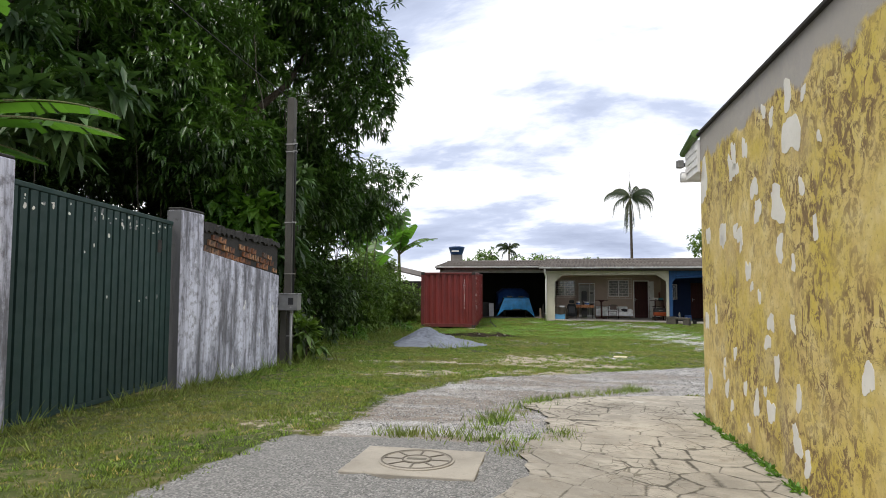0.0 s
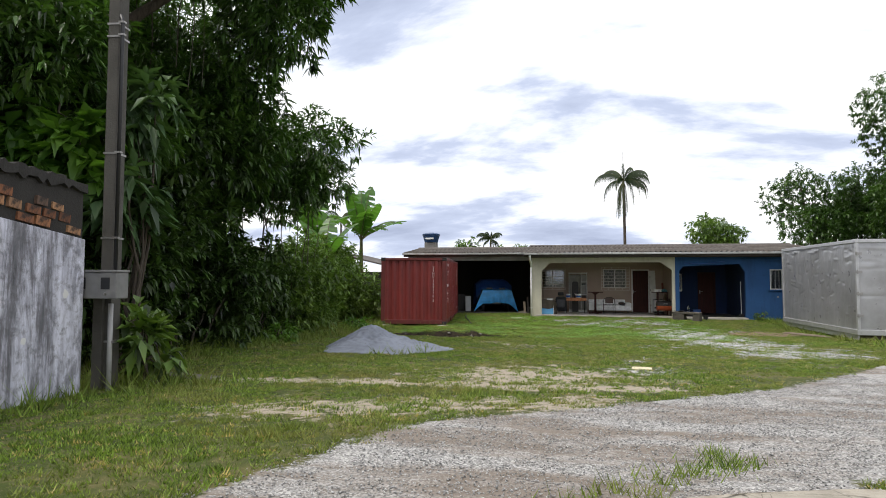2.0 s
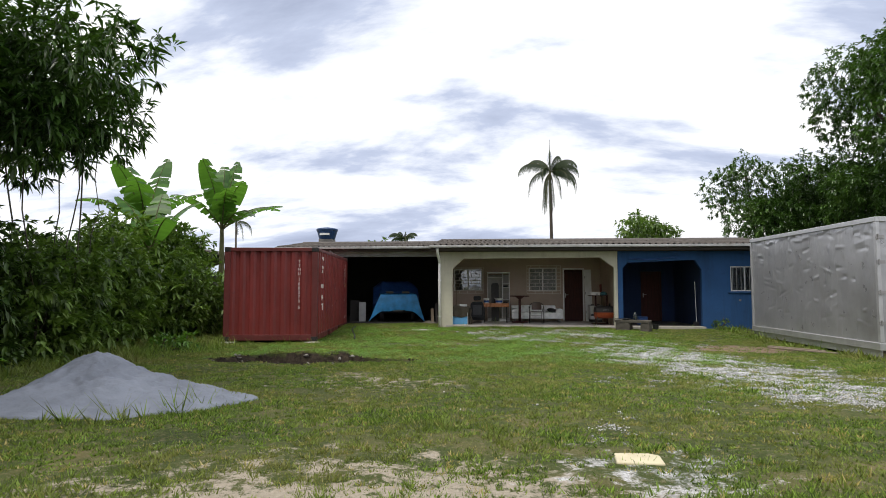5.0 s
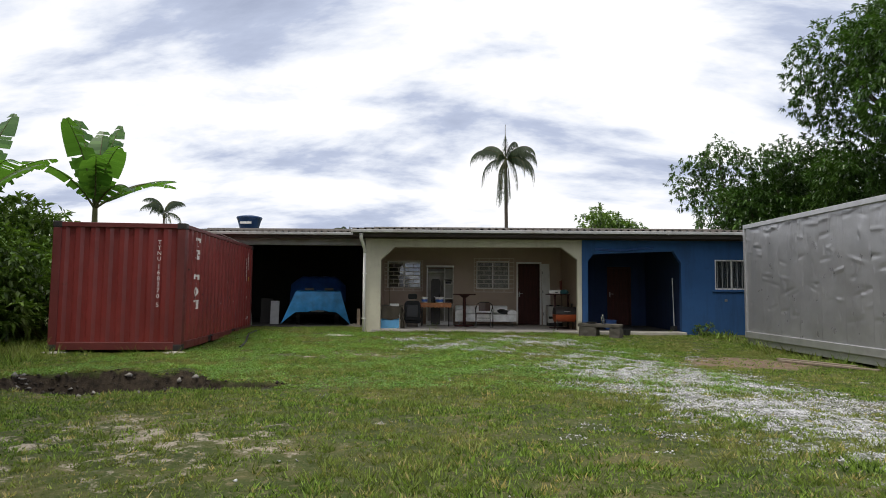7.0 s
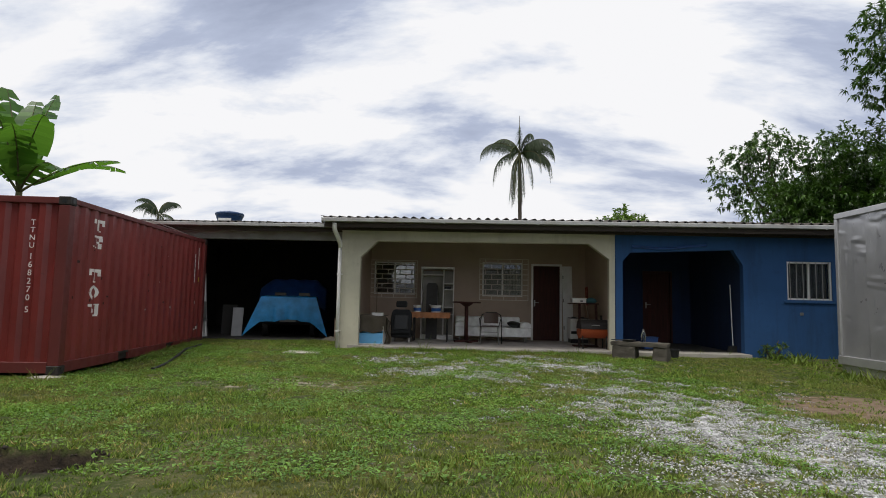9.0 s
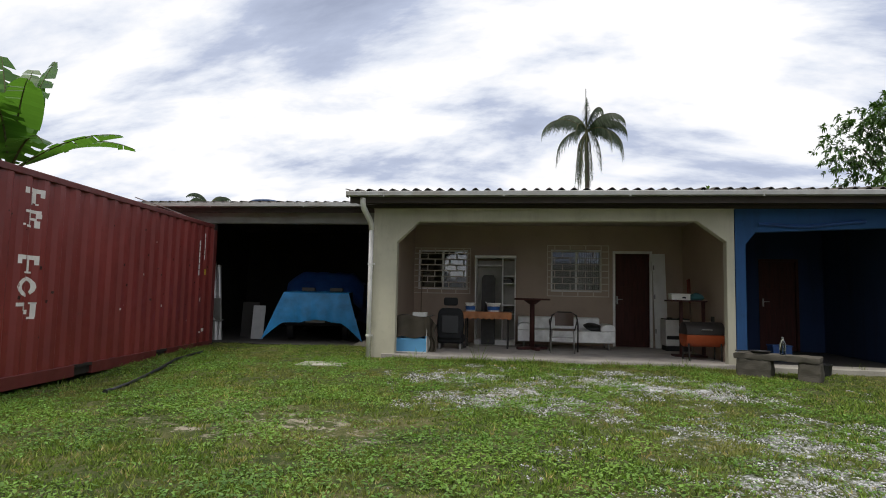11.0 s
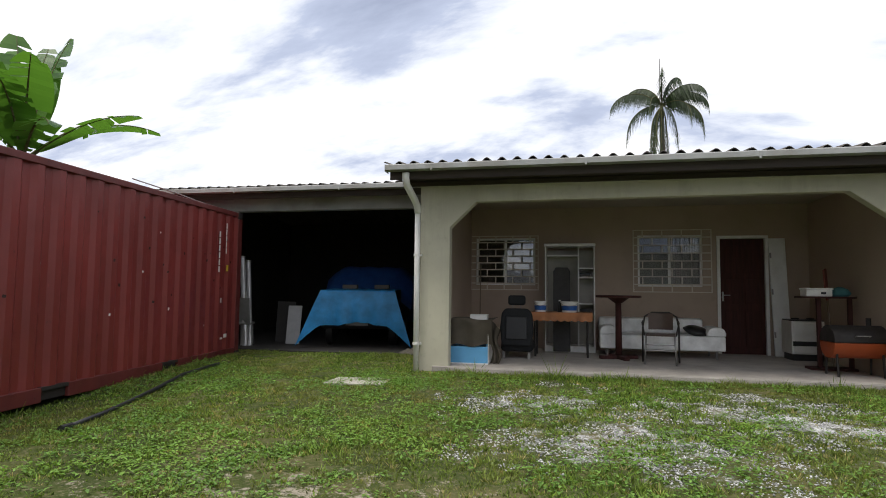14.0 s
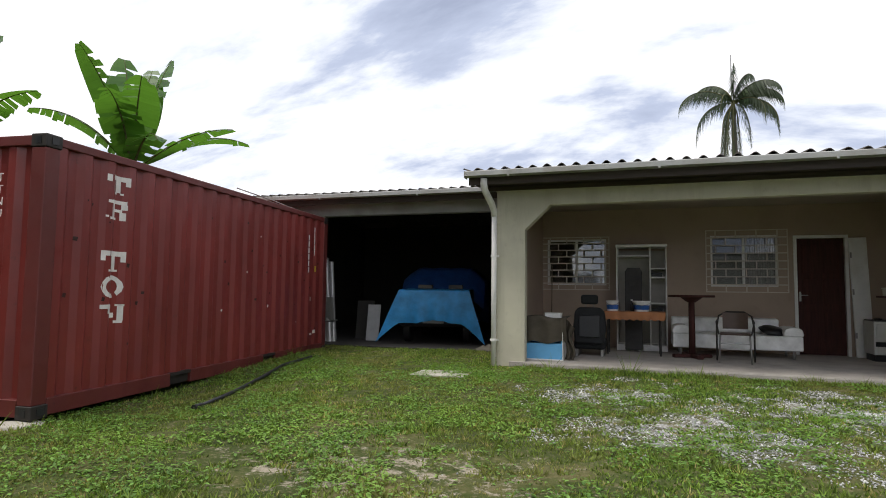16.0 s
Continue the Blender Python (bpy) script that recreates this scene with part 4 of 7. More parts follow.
for k in range(44):
    rib = rng.randrange(22)
    y = 0.035 + rib * 0.1175 + rng.uniform(0, 0.035)
    z = gate_top(y) - 0.03 - (abs(rng.gauss(0, 0.09)) if k < 38 else rng.uniform(0.3, 1.0))
    w, h = rng.uniform(0.008, 0.028), rng.uniform(0.012, 0.07)
    flake = [(y + w * math.cos(a) * rng.uniform(0.6, 1.1), z - h / 2 + h / 2 * math.sin(a) * rng.uniform(0.6, 1.1)) for a in np.linspace(0, 2 * math.pi, 8)[:-1]]
    part("paint_scar", Geo().prism(flake, -0.0583, -0.0568, "x"), M_SCAR if k % 3 else M_GREY, gate)

# ---- ochre building beside the entrance ----
def yx(y):
    return 3.23 + (6.32 - y) * 0.05


YTURN = math.degrees(math.atan(0.05))
yb = thing("building_ochre", pose(3.23, 6.32, 0, 0, 0, YTURN), "ochre building with scabbed algae-stained paint", "building", "", "structure")
part("wall", Geo().box(0.0, 0.2, -16, 0.0, 0.0, 3.30), M_YELLOW, yb, "peeling ochre painted wall")
part("wall", Geo().box(0.2, 9.0, -0.2, 0.0, 0.0, 3.0), M_WHITE, yb, "pale end wall")
part("wall", Geo().box(0.2, 9.0, -16, -15.8, 0.0, 3.0), M_WHITE, yb)
part("roof", Geo().prism([(-16, 3.20), (0.66, 3.18), (0.66, 3.23), (-16, 3.26)], 0.22, 9.3, "x"), M_ROOF, yb)
part("parapet_cap", Geo().box(-0.03, 0.22, -16, 0.02, 3.30, 3.33), M_RUBBLE, yb, bevel=0.008)
ev = part("eaves", Geo().box(-0.02, 9.0, 0.02, 0.56, 2.93, 2.96).box(-0.02, 0.02, 0.02, 0.58, 2.96, 3.26).box(0.02, 9.0, 0.54, 0.58, 2.96, 3.16), M_WHITE, yb, "white boarded eaves")
for z in (3.0, 3.08, 3.16):
    part("eaves_board", Geo().box(-0.028, -0.021, 0.03, 0.57, z, z + 0.06), M_WHITE, ev)
part("moss_roll", Geo().tube([(-0.03, 0.02, 3.33), (-0.03, 0.35, 3.29), (-0.03, 0.66, 3.25)], [0.05, 0.045, 0.04], 8), M_BUSH, yb, "moss along the roof edge")
part("gutter_pipe", Geo().tube([(-0.06, 0.65, 2.98), (0.2, 0.65, 2.98), (9.0, 0.65, 2.98)], 0.06, 12), M_WHITE, yb, smooth=True)
lampy = thing("flood_lamp", pose(yx(6.95) - 0.04, 6.95, 3.12, 0, 0, 20), "small outdoor flood lamp under the eaves", "lamp")
part("lamp_body", Geo().box(-0.07, 0.0, -0.035, 0.035, -0.04, 0.05), M_GREY, lampy, bevel=0.012)
part("lamp_bracket", Geo().box(0.0, 0.06, -0.012, 0.012, -0.02, 0.02), M_BLACK, lampy)
rng = random.Random(11)


def scar(cy, cz, w, h):
    """A flake where the paint has come off down to the white undercoat: a thin raised patch with a ragged rim."""
    n = 22
    rim = []
    p1, p2 = rng.uniform(0, 6.3), rng.uniform(0, 6.3)
    for k in range(n):
        a = 2 * math.pi * k / n
        r = 0.88 + 0.22 * math.sin(2 * a + p1) + 0.14 * math.sin(3 * a + p2) + rng.uniform(-0.14, 0.12)
        c, s = math.copysign(abs(math.cos(a)) ** 0.7, math.cos(a)), math.copysign(abs(math.sin(a)) ** 0.7, math.sin(a))
        rim.append((cy + w / 2 * r * c, cz + h / 2 * r * s))
    return Geo().prism(rim, -0.002, 0.001, "x")


def wall_at(y):
    return -(6.32 - y) / math.cos(math.radians(YTURN))


for y, z, w, h in ((6.18, 2.80, 0.26, 0.50), (6.05, 2.25, 0.16, 0.17), (5.26, 2.75, 0.15, 0.24), (5.13, 2.72, 0.16, 0.15), (4.88, 2.84, 0.13, 0.19), (4.43, 3.01, 0.09, 0.13), (4.28, 2.93, 0.09, 0.14),
                   (3.98, 2.99, 0.15, 0.19), (3.74, 2.93, 0.08, 0.1), (3.94, 2.72, 0.27, 0.32), (4.21, 2.3, 0.26, 0.3), (4.19, 2.01, 0.16, 0.18), (4.68, 2.49, 0.16, 0.18), (4.61, 2.31, 0.18, 0.18),
                   (5.52, 2.2, 0.22, 0.18), (5.17, 2.21, 0.16, 0.12), (4.47, 1.35, 0.13, 0.13), (4.0, 1.51, 0.1, 0.12), (6.1, 0.80, 0.2, 0.22), (4.74, 0.86, 0.13, 0.22), (4.44, 0.86, 0.15, 0.2), (3.94, 1.04, 0.11, 0.16), (3.99, 0.77, 0.15, 0.2)):
    part("paint_scar", scar(wall_at(y), z, w, h), M_SCAR, yb)
for k in range(40):
    y, z = 6.25 - 5.0 * rng.random() ** 1.1, rng.uniform(0.6, 2.9)
    s = rng.uniform(0.05, 0.14)
    part("paint_scar", scar(wall_at(y), z, s, s * rng.uniform(1.0, 2.2)), M_SCAR, yb)

# ---- paving beside the ochre building ----
def draped(outline_fn, nu, nv, lift, thick):
    """A slab that follows the ground; outline_fn gives plan points from u, v."""
    def fn(u, v):
        x, y = outline_fn(u, v)
        return (x, y, gz(x, y) + lift)
    return Geo().sheet(nu, nv, fn)


def paving():
    def plan(u, v):
        y = -6 + 14.1 * v
        left = float(np.interp(y, [-6, 5, 5.6, 6.8, 7.4, 7.9, 8.1], [1.6, 1.62, 1.78, 1.36, 1.75, 2.5, 3.1])) + 0.06 * math.sin(y * 5.3) + 0.03 * math.sin(y * 17)
        right = yx(min(y, 6.32)) + 0.02 + max(0, y - 6.32) * 1.5
        return (left + (right - left) * u, y + (0.0 if y < 6 else 0.12 * math.sin(u * 9)))
    g = draped(plan, 24, 110, 0.022, 0.05)
    return g


structure("pavement", paving(), M_CONC, "cracked pale concrete apron with weeds in the joints", "pavement", 0, True)

mh = thing("inspection_cover", pose(0.88, 3.92, gz(0.88, 3.92) - 0.018, -2.0, 0, 3), "square concrete inspection slab with round concrete lid", "manhole")
part("concrete_slab", Geo().box(-0.46, 0.46, -0.36, 0.36, -0.05, 0.035), M_COVER, mh, bevel=0.012)
lid = part("iron_lid", Geo().lathe([(0.27, 0.0), (0.27, 0.042), (0.262, 0.046), (0.24, 0.046), (0.238, 0.041), (0.10, 0.041), (0.098, 0.046), (0.0005, 0.046)], 36), M_COVER, mh, "round cast lid with spokes", smooth=False)
# dark raised ribs and rings stand for grooves in the concrete lid
for k in range(8):
    a = k * math.pi / 4
    part("lid_rib", Geo().box(0.105, 0.235, -0.006, 0.006, 0.0415, 0.047, pose(0, 0, 0, 0, 0, math.degrees(a))), M_COVERRIB, lid)
for r in (0.10, 0.25):
    part("lid_ring", Geo().tube([(r * math.cos(q), r * math.sin(q), 0.0455) for q in np.linspace(0, 2 * math.pi, 37)], 0.007, 6, False), M_COVERRIB, lid)
part("lid_mark", Geo().box(-0.07, 0.07, -0.022, 0.022, 0.0461, 0.0485), M_STONE, lid)

# ---- shipping container ----
cont = thing("shipping_container", pose(-2.61, 25.44, -0.175, 0, 0, 6.4), "dark red corrugated steel shipping container on stone blocks", "container")
CW, CL, CH = 2.39, 5.97, 2.42


def corrug_side(length, z0, z1, pitch, deep, face):
    """Trapezoid corrugation; face(s, d) gives plan x, y at distance s along and depth d."""
    pts = []
    n = int(length / pitch)
    p = length / n
    for i in range(n):
        s = i * p
        pts += [(s, 0), (s + p * 0.30, 0), (s + p * 0.5, deep), (s + p * 0.80, deep)]
    pts.append((length, 0))
    v = [(*face(s, d), z) for z in (z0, z1) for s, d in pts]
    k = len(pts)
    return Geo().add(v, [(i, i + 1, i + 1 + k, i + k) for i in range(k - 1)])


part("side_panel", corrug_side(CL - 0.30, 0.16, CH - 0.08, 0.276, 0.036, lambda s, d: (-0.012 - d, 0.15 + s)), M_RED, cont, "corrugated red side wall")
part("side_panel", corrug_side(CL - 0.30, 0.16, CH - 0.08, 0.276, 0.036, lambda s, d: (-CW + 0.012 + d, 0.15 + s)), M_RED, cont)
part("end_panel", corrug_side(CW - 0.28, 0.16, CH - 0.08, 0.24, 0.045, lambda s, d: (-CW + 0.14 + s, 0.02 + d)), M_RED, cont, "corrugated red end wall")
part("end_panel", Geo().box(-CW + 0.14, -0.14, CL - 0.06, CL - 0.02, 0.16, CH - 0.08), M_RED, cont)
part("roof_panel", Geo().sheet(4, 40, lambda u, v: (-CW + 0.06 + (CW - 0.12) * u, 0.1 + (CL - 0.2) * v, CH - 0.035 + 0.008 * (round(v * 40) % 2))), M_RED, cont)
part("base_panel", Geo().box(-CW + 0.05, -0.05, 0.05, CL - 0.05, 0.10, 0.15), M_BLACKST, cont)
for x in (-0.15, -CW):
    for y in (0.0, CL - 0.15):
        part("corner_post", Geo().box(x, x + 0.15, y, y + 0.15, 0.115, CH - 0.115), M_REDDARK, cont, bevel=0.012)
        for z in (0.0, CH - 0.115):
            cc = part("corner_casting", Geo().box(x - 0.006, x + 0.156, y - 0.006, y + 0.166, z, z + 0.118), M_BLACKST, cont, "rusty cast corner block", bevel=0.012)
            sx = x + 0.157 if x > -1 else x - 0.010
            sy = y - 0.010 if y < 1 else y + 0.162
            part("casting_hole", Geo().box(sx, sx + 0.004, y + 0.05, y + 0.12, z + 0.03, z + 0.09), M_BLACK, cc)
            part("casting_hole", Geo().box(x + 0.045, x + 0.105, sy, sy + 0.004, z + 0.03, z + 0.09), M_BLACK, cc)
for x in (-0.09, -CW + 0.0):
    part("top_rail", Geo().box(x, x + 0.09, 0.15, CL - 0.15, CH - 0.085, CH - 0.01), M_REDDARK, cont, bevel=0.008)
    for a, b in ((0.15, 1.75), (2.11, 3.78), (4.14, CL - 0.15)):
        part("bottom_rail", Geo().box(x, x + 0.09, a, b, 0.02, 0.165), M_REDDARK, cont, bevel=0.008)
    for a, b in ((1.75, 2.11), (3.78, 4.14)):
        part("fork_pocket", Geo().box(x, x + 0.09, a, b, 0.13, 0.165).box(x, x + 0.02, a, b, 0.02, 0.035).box(x + 0.045, x + 0.05, a, b, 0.035, 0.13), M_BLACKST, cont)
for y in (0.0, CL - 0.13):
    part("end_header", Geo().box(-CW + 0.15, -0.15, y, y + 0.12, CH - 0.10, CH - 0.01), M_REDDARK, cont, bevel=0.008)
    part("end_sill", Geo().box(-CW + 0.15, -0.15, y, y + 0.12, 0.02, 0.165), M_REDDARK, cont, bevel=0.008)


def stencil(text, size, m, parent, name="lettering", mat=None, depth=0.0015):
    """Writing in the built-in font as a flat mesh."""
    cu = bpy.data.curves.new(name, "FONT")
    cu.body, cu.size, cu.extrude, cu.resolution_u = text, size, depth, 3
    cu.align_x, cu.align_y = "CENTER", "CENTER"
    tmp = new("tmp_text", cu)
    bpy.context.view_layer.update()
    me = bpy.data.meshes.new_from_object(tmp.evaluated_get(bpy.context.evaluated_depsgraph_get()))
    bpy.data.objects.remove(tmp)
    me.materials.clear()
    me.materials.append(mat or M_MARK)
    ob = new(name, me)
    ob.parent = parent
    ob.matrix_basis = m
    return ob


# upright rows of characters; the side letters are broken by the paint below
END_X = -0.47
for k, ch in enumerate("TTNU"):
    stencil(ch, 0.105, pose(END_X, 0.015, 2.05 - k * 0.105, 90, 0, 0), cont)
for k, ch in enumerate("1682705"):
    stencil(ch, 0.115, pose(END_X, 0.015, 1.585 - k * 0.112 - (0.05 if k == 6 else 0), 90, 0, 0), cont)


def rib_depth(y):
    """How far the corrugated side lies behind its outer face."""
    length = CL - 0.30
    p = length / int(length / 0.276)
    q = ((y - 0.15) % p) / p
    return 0.036 * min(1.0, max(0.0, (q - 0.30) / 0.20) if q < 0.8 else (1.0 - q) / 0.20)


def side_paint(name, strokes, label="", mat=None):
    """White paint on the ribs: quads given by four (y, z) corners, laid on the steel in narrow strips."""
    g = Geo()
    for quad in strokes:
        (a, b, c, d) = quad
        def fn(u, v):
            y0, z0 = a[0] + (b[0] - a[0]) * u, a[1] + (b[1] - a[1]) * u
            y1, z1 = d[0] + (c[0] - d[0]) * u, d[1] + (c[1] - d[1]) * u
            y, z = y0 + (y1 - y0) * v, z0 + (z1 - z0) * v
            return (-0.009 - rib_depth(y), y, z)
        g.sheet(10 if abs(b[0] - a[0]) > 0.06 else 2, 2 if mat is None else 1, fn)
    part(name, g, mat or M_MARK, cont, label)


def bars(y, z, w, h, rects):
    """Strokes of one letter; rects (u0, u1, v0, v1) in parts of its width and height."""
    return [((y + w * a, z + h * c), (y + w * b, z + h * c), (y + w * b, z + h * d), (y + w * a, z + h * d)) for a, b, c, d in rects]


def ring(y, z, w, h, gap=()):
    out = []
    for k in range(14):
        if k in gap:
            continue
        t0, t1 = 2 * math.pi * k / 14, 2 * math.pi * (k + 1) / 14
        pt = lambda t, r: (y + w * (0.5 + 0.5 * r * math.cos(t)), z + h * (0.5 + 0.5 * r * math.sin(t)))
        out.append((pt(t0, 0.62), pt(t1, 0.62), pt(t1, 1.0), pt(t0, 1.0)))
    return out


LY, LWID = 0.71, 0.31
side_paint("worn_letter", bars(LY, 2.03, LWID, 0.185, [(0.0, 0.20, 0.62, 0.98), (0.28, 1.0, 0.74, 1.0), (0.84, 1.0, 0.50, 0.74), (0.46, 0.68, 0.10, 0.74), (0.36, 0.52, 0.0, 0.10), (0.66, 0.80, 0.0, 0.10)]))
side_paint("worn_letter", bars(LY, 1.775, LWID, 0.20, [(0.0, 0.12, 0.08, 0.18), (0.08, 0.30, 0.80, 0.95), (0.26, 0.44, 0.0, 0.98), (0.44, 0.90, 0.80, 0.98), (0.44, 0.78, 0.40, 0.54), (0.74, 0.92, 0.54, 0.80), (0.68, 0.88, 0.0, 0.40), (0.18, 0.52, 0.0, 0.12)]))
side_paint("worn_letter", bars(LY - 0.02, 1.265, LWID, 0.20, [(0.0, 1.0, 0.76, 1.0), (0.0, 0.14, 0.52, 0.76), (0.86, 1.0, 0.48, 0.76), (0.40, 0.64, 0.10, 0.76), (0.28, 0.76, 0.0, 0.10)]))
side_paint("worn_letter", ring(LY - 0.01, 1.005, LWID * 0.94, 0.225, (11,)))
side_paint("worn_letter", bars(LY - 0.01, 0.76, LWID, 0.185, [(0.0, 0.52, 0.78, 1.0), (0.30, 0.50, 0.52, 0.78), (0.44, 0.66, 0.30, 0.56), (0.80, 0.96, 0.12, 1.0), (0.70, 1.0, 0.90, 1.0), (0.66, 0.94, 0.0, 0.14)]))
for k in range(6):
    part("small_mark", Geo().box(-0.008, -0.006, 5.20, 5.24, 1.95 - k * 0.11, 2.04 - k * 0.11), M_MARK, cont)
for k in range(5):
    part("small_mark", Geo().box(-0.008, -0.006, 5.42, 5.45, 2.10 - k * 0.10, 2.19 - k * 0.10), M_MARK, cont)
part("small_mark", Geo().box(-0.008, -0.006, 5.46, 5.52, 1.42, 1.52), plain("yellow_sticker", (0.55, 0.40, 0.03), 0.5), cont, "yellow sticker")
part("small_mark", Geo().box(-0.008, -0.006, 5.30, 5.33, 0.92, 0.99), M_MARK, cont)
part("chalk_mark", Geo().box(-0.008, -0.006, 5.32, 5.40, 0.34, 0.37).box(-0.008, -0.006, 5.44, 5.54, 0.36, 0.42), M_MARK, cont)
rng = random.Random(77)
for k in range(46):
    y, z = rng.uniform(0.3, 5.6), rng.choice((0.5, 0.95, 1.15, 1.45, 1.75, 2.0)) + rng.uniform(-0.12, 0.12)
    r = rng.uniform(0.008, 0.022)
    side_paint("rust_spot", [((y - r, z - r * 0.7), (y + r * 0.6, z - r), (y + r, z + r * 0.8), (y - r * 0.7, z + r))], "", M_RUSTSPOT if k % 6 else M_MARK)
CM = cont.matrix_basis
rod = tagged(part("metal_rod", Geo().tube([(-0.22, 3.3, CH + 0.10), (-0.16, 4.2, CH + 0.06), (-0.10, 5.2, CH - 0.005)], 0.009, 6), M_METAL, None, smooth=True, m=CM.copy()), "thin bent metal rod lying on the container roof", "rod")
rng = random.Random(4)
for lx, ly in ((-0.12, -0.02), (-CW + 0.12, 0.05), (-0.12, CL - 0.1), (-CW + 0.12, CL - 0.1)):
    p = CM @ Vector((lx, ly, 0))
    g = gz(p.x, p.y)
    st = tagged(part("support_stone", Geo().lathe([(0.16, g - p.z - 0.12), (0.19, (g - p.z) * 0.5), (0.14, -0.015), (0.001, -0.003)], 9), M_SLAB, None, smooth=True, m=Matrix.Translation(p) @ pose(0, 0, 0, 0, 0, rng.uniform(0, 90)) @ Matrix.Diagonal((1.2, 0.9, 1, 1))),
                "flat pale stone under the container corner", "stone", "container supports")

# ---- silver box body on the ground ----
tb = thing("box_body", pose(9.40, 28.30, gz(9.4, 26) - 0.0, 0, 0, 0.6), "dented silver-grey aluminium lorry box body on the grass", "lorry body")
TL, TW, TH = 5.6, 2.4, 2.84


def dented(n_u, n_v, fn_plane, w, h, seed):
    rng = random.Random(seed)
    dents = [(rng.random(), rng.random() ** 0.6, rng.uniform(0.02, 0.09), rng.uniform(0.02, 0.05), rng.uniform(-0.016, 0.016)) for _ in range(30)]
    creases = [(rng.random(), 1 - 0.85 * rng.random() ** 2.2, rng.uniform(0.08, 0.35), rng.uniform(-0.10, 0.10), rng.choice((-1, 1)) * rng.uniform(0.010, 0.028)) for _ in range(11)]

    def fn(u, v):
        d = 0.006 * math.sin(u * 9 + v * 3)
        for a, b, r, q, s in dents:
            d += s * math.exp(-((u - a) / r * 1.6) ** 2 - ((v - b) / q * 1.0) ** 2) * 0.8
        for a, b, r, tilt, s in creases:
            e = (v - b) - tilt * (u - a) * 0.8
            d += s * math.exp(-((u - a) / r) ** 2 - (e / 0.012) ** 2)
        return fn_plane(u * w, v * h, d)

    return Geo().sheet(n_u, n_v, fn)


part("body_core", Geo().box(0.06, TW - 0.06, -TL + 0.06, -0.06, 0.28, TH - 0.03), M_ALU, tb)
NP = 8
for k in range(NP):
    pl = (TL - 0.16) / NP
    part("side_sheet", dented(34, 80, lambda a, b, d, k=k: (0.025 + d * 0.6, -TL + 0.08 + k * pl + 0.004 + a, 0.34 + b), pl - 0.008, TH - 0.44, 20 + k), M_ALU, tb, "dented thin metal skin", smooth=True)
part("end_sheet", dented(50, 60, lambda a, b, d: (0.08 + a, -TL + 0.03 + d * 0.4, 0.34 + b), TW - 0.16, TH - 0.44, 40), M_ALU, tb, smooth=True)
for x in (-0.01, TW - 0.07):
    part("top_rail", Geo().box(x, x + 0.08, -TL, 0, TH - 0.10, TH), M_ALURAIL, tb, bevel=0.012)
    part("bottom_rail", Geo().box(x - 0.01, x + 0.09, -TL, 0, 0.20, 0.35), M_ALURAIL, tb, bevel=0.012)
    part("skirt", Geo().box(x + 0.03, x + 0.07, -TL + 0.05, -0.05, 0.06, 0.20), M_ALURAIL, tb, bevel=0.006)
    for y in (-TL, -0.08):
        part("corner_post", Geo().box(x, x + 0.08, y, y + 0.08, 0.35, TH - 0.10), M_ALURAIL, tb, bevel=0.012)
part("roof_panel", Geo().box(0.05, TW - 0.05, -TL + 0.05, -0.05, TH - 0.03, TH - 0.012), M_ALU, tb)
part("end_rail", Geo().box(0.07, TW - 0.07, -TL, -TL + 0.08, TH - 0.10, TH), M_ALURAIL, tb, bevel=0.01)
part("end_rail", Geo().box(0.07, TW - 0.07, -TL, -TL + 0.08, 0.2, 0.35), M_ALURAIL, tb, bevel=0.01)
for z in (0.7, 1.3, 1.9, 2.4):
    part("door_hinge", Geo().box(-0.02, 0.14, -TL - 0.02, -TL + 0.0, z, z + 0.07).tube([(0.02, -TL - 0.022, z - 0.02), (0.02, -TL - 0.022, z + 0.09)], 0.014, 8), M_METAL, tb)
part("lock_rod", Geo().tube([(TW / 2 - 0.1, -TL - 0.03, 0.25), (TW / 2 - 0.1, -TL - 0.03, TH - 0.1)], 0.014, 8), M_METAL, tb)
for y in (-TL + 0.5, -TL / 2, -0.5):
    part("skid", Geo().box(0.1, TW - 0.1, y - 0.08, y + 0.08, -0.08, 0.30), M_WOOD, tb, "timber skid under the body")

# ---- sand heap ----
def heap():
    def fn(u, v):
        a, r = u * 2 * math.pi, v
        rr = 1.0 + 0.10 * math.sin(a * 3 + 1) + 0.06 * math.sin(a * 5) + 0.04 * math.sin(a * 11) + 0.16 * max(0.0, math.cos(a + 0.25)) ** 4
        x, y = -2.22 + 1.26 * r * rr * math.cos(a), 16.45 + 1.05 * r * rr * math.sin(a)
        ridge = math.exp(-((x + 2.55) / 0.52) ** 2 - ((y - 16.75) / 0.62) ** 2)
        n1 = noise.noise(Vector((x * 2.3, y * 2.3, 1.0)))
        n2 = noise.noise(Vector((x * 6.5, y * 6.5, 4.0)))
        n3 = noise.noise(Vector((x * 17.0, y * 17.0, 7.0)))
        body = max(0.0, 1 - r ** 1.7)
        top = 0.25 * body + 0.26 * ridge + body * (0.10 * n1 - 0.09 * abs(n2)) + 0.018 * n3 * (r < 0.97)
        return (x, y, gz(x, y) - 0.05 + 0.055 * (r < 0.98) + top)
    return Geo().sheet(120, 44, fn)


tagged(part("sand_mound", heap(), M_SAND, None, smooth=True), "low heap of grey sand on the lawn", "sand heap")

# ---- utility post with meter box ----
M_LIGHTGREY = plain("light_grey_conduit", (0.38, 0.38, 0.38), 0.5, 0, 0.12, 6)
ux, uy = -3.58, 10.42
up = thing("utility_post", pose(ux, uy, gz(ux, uy), 0, 0, 8), "weathered square concrete utility post with meter boxes", "utility post")
UH = 5.25
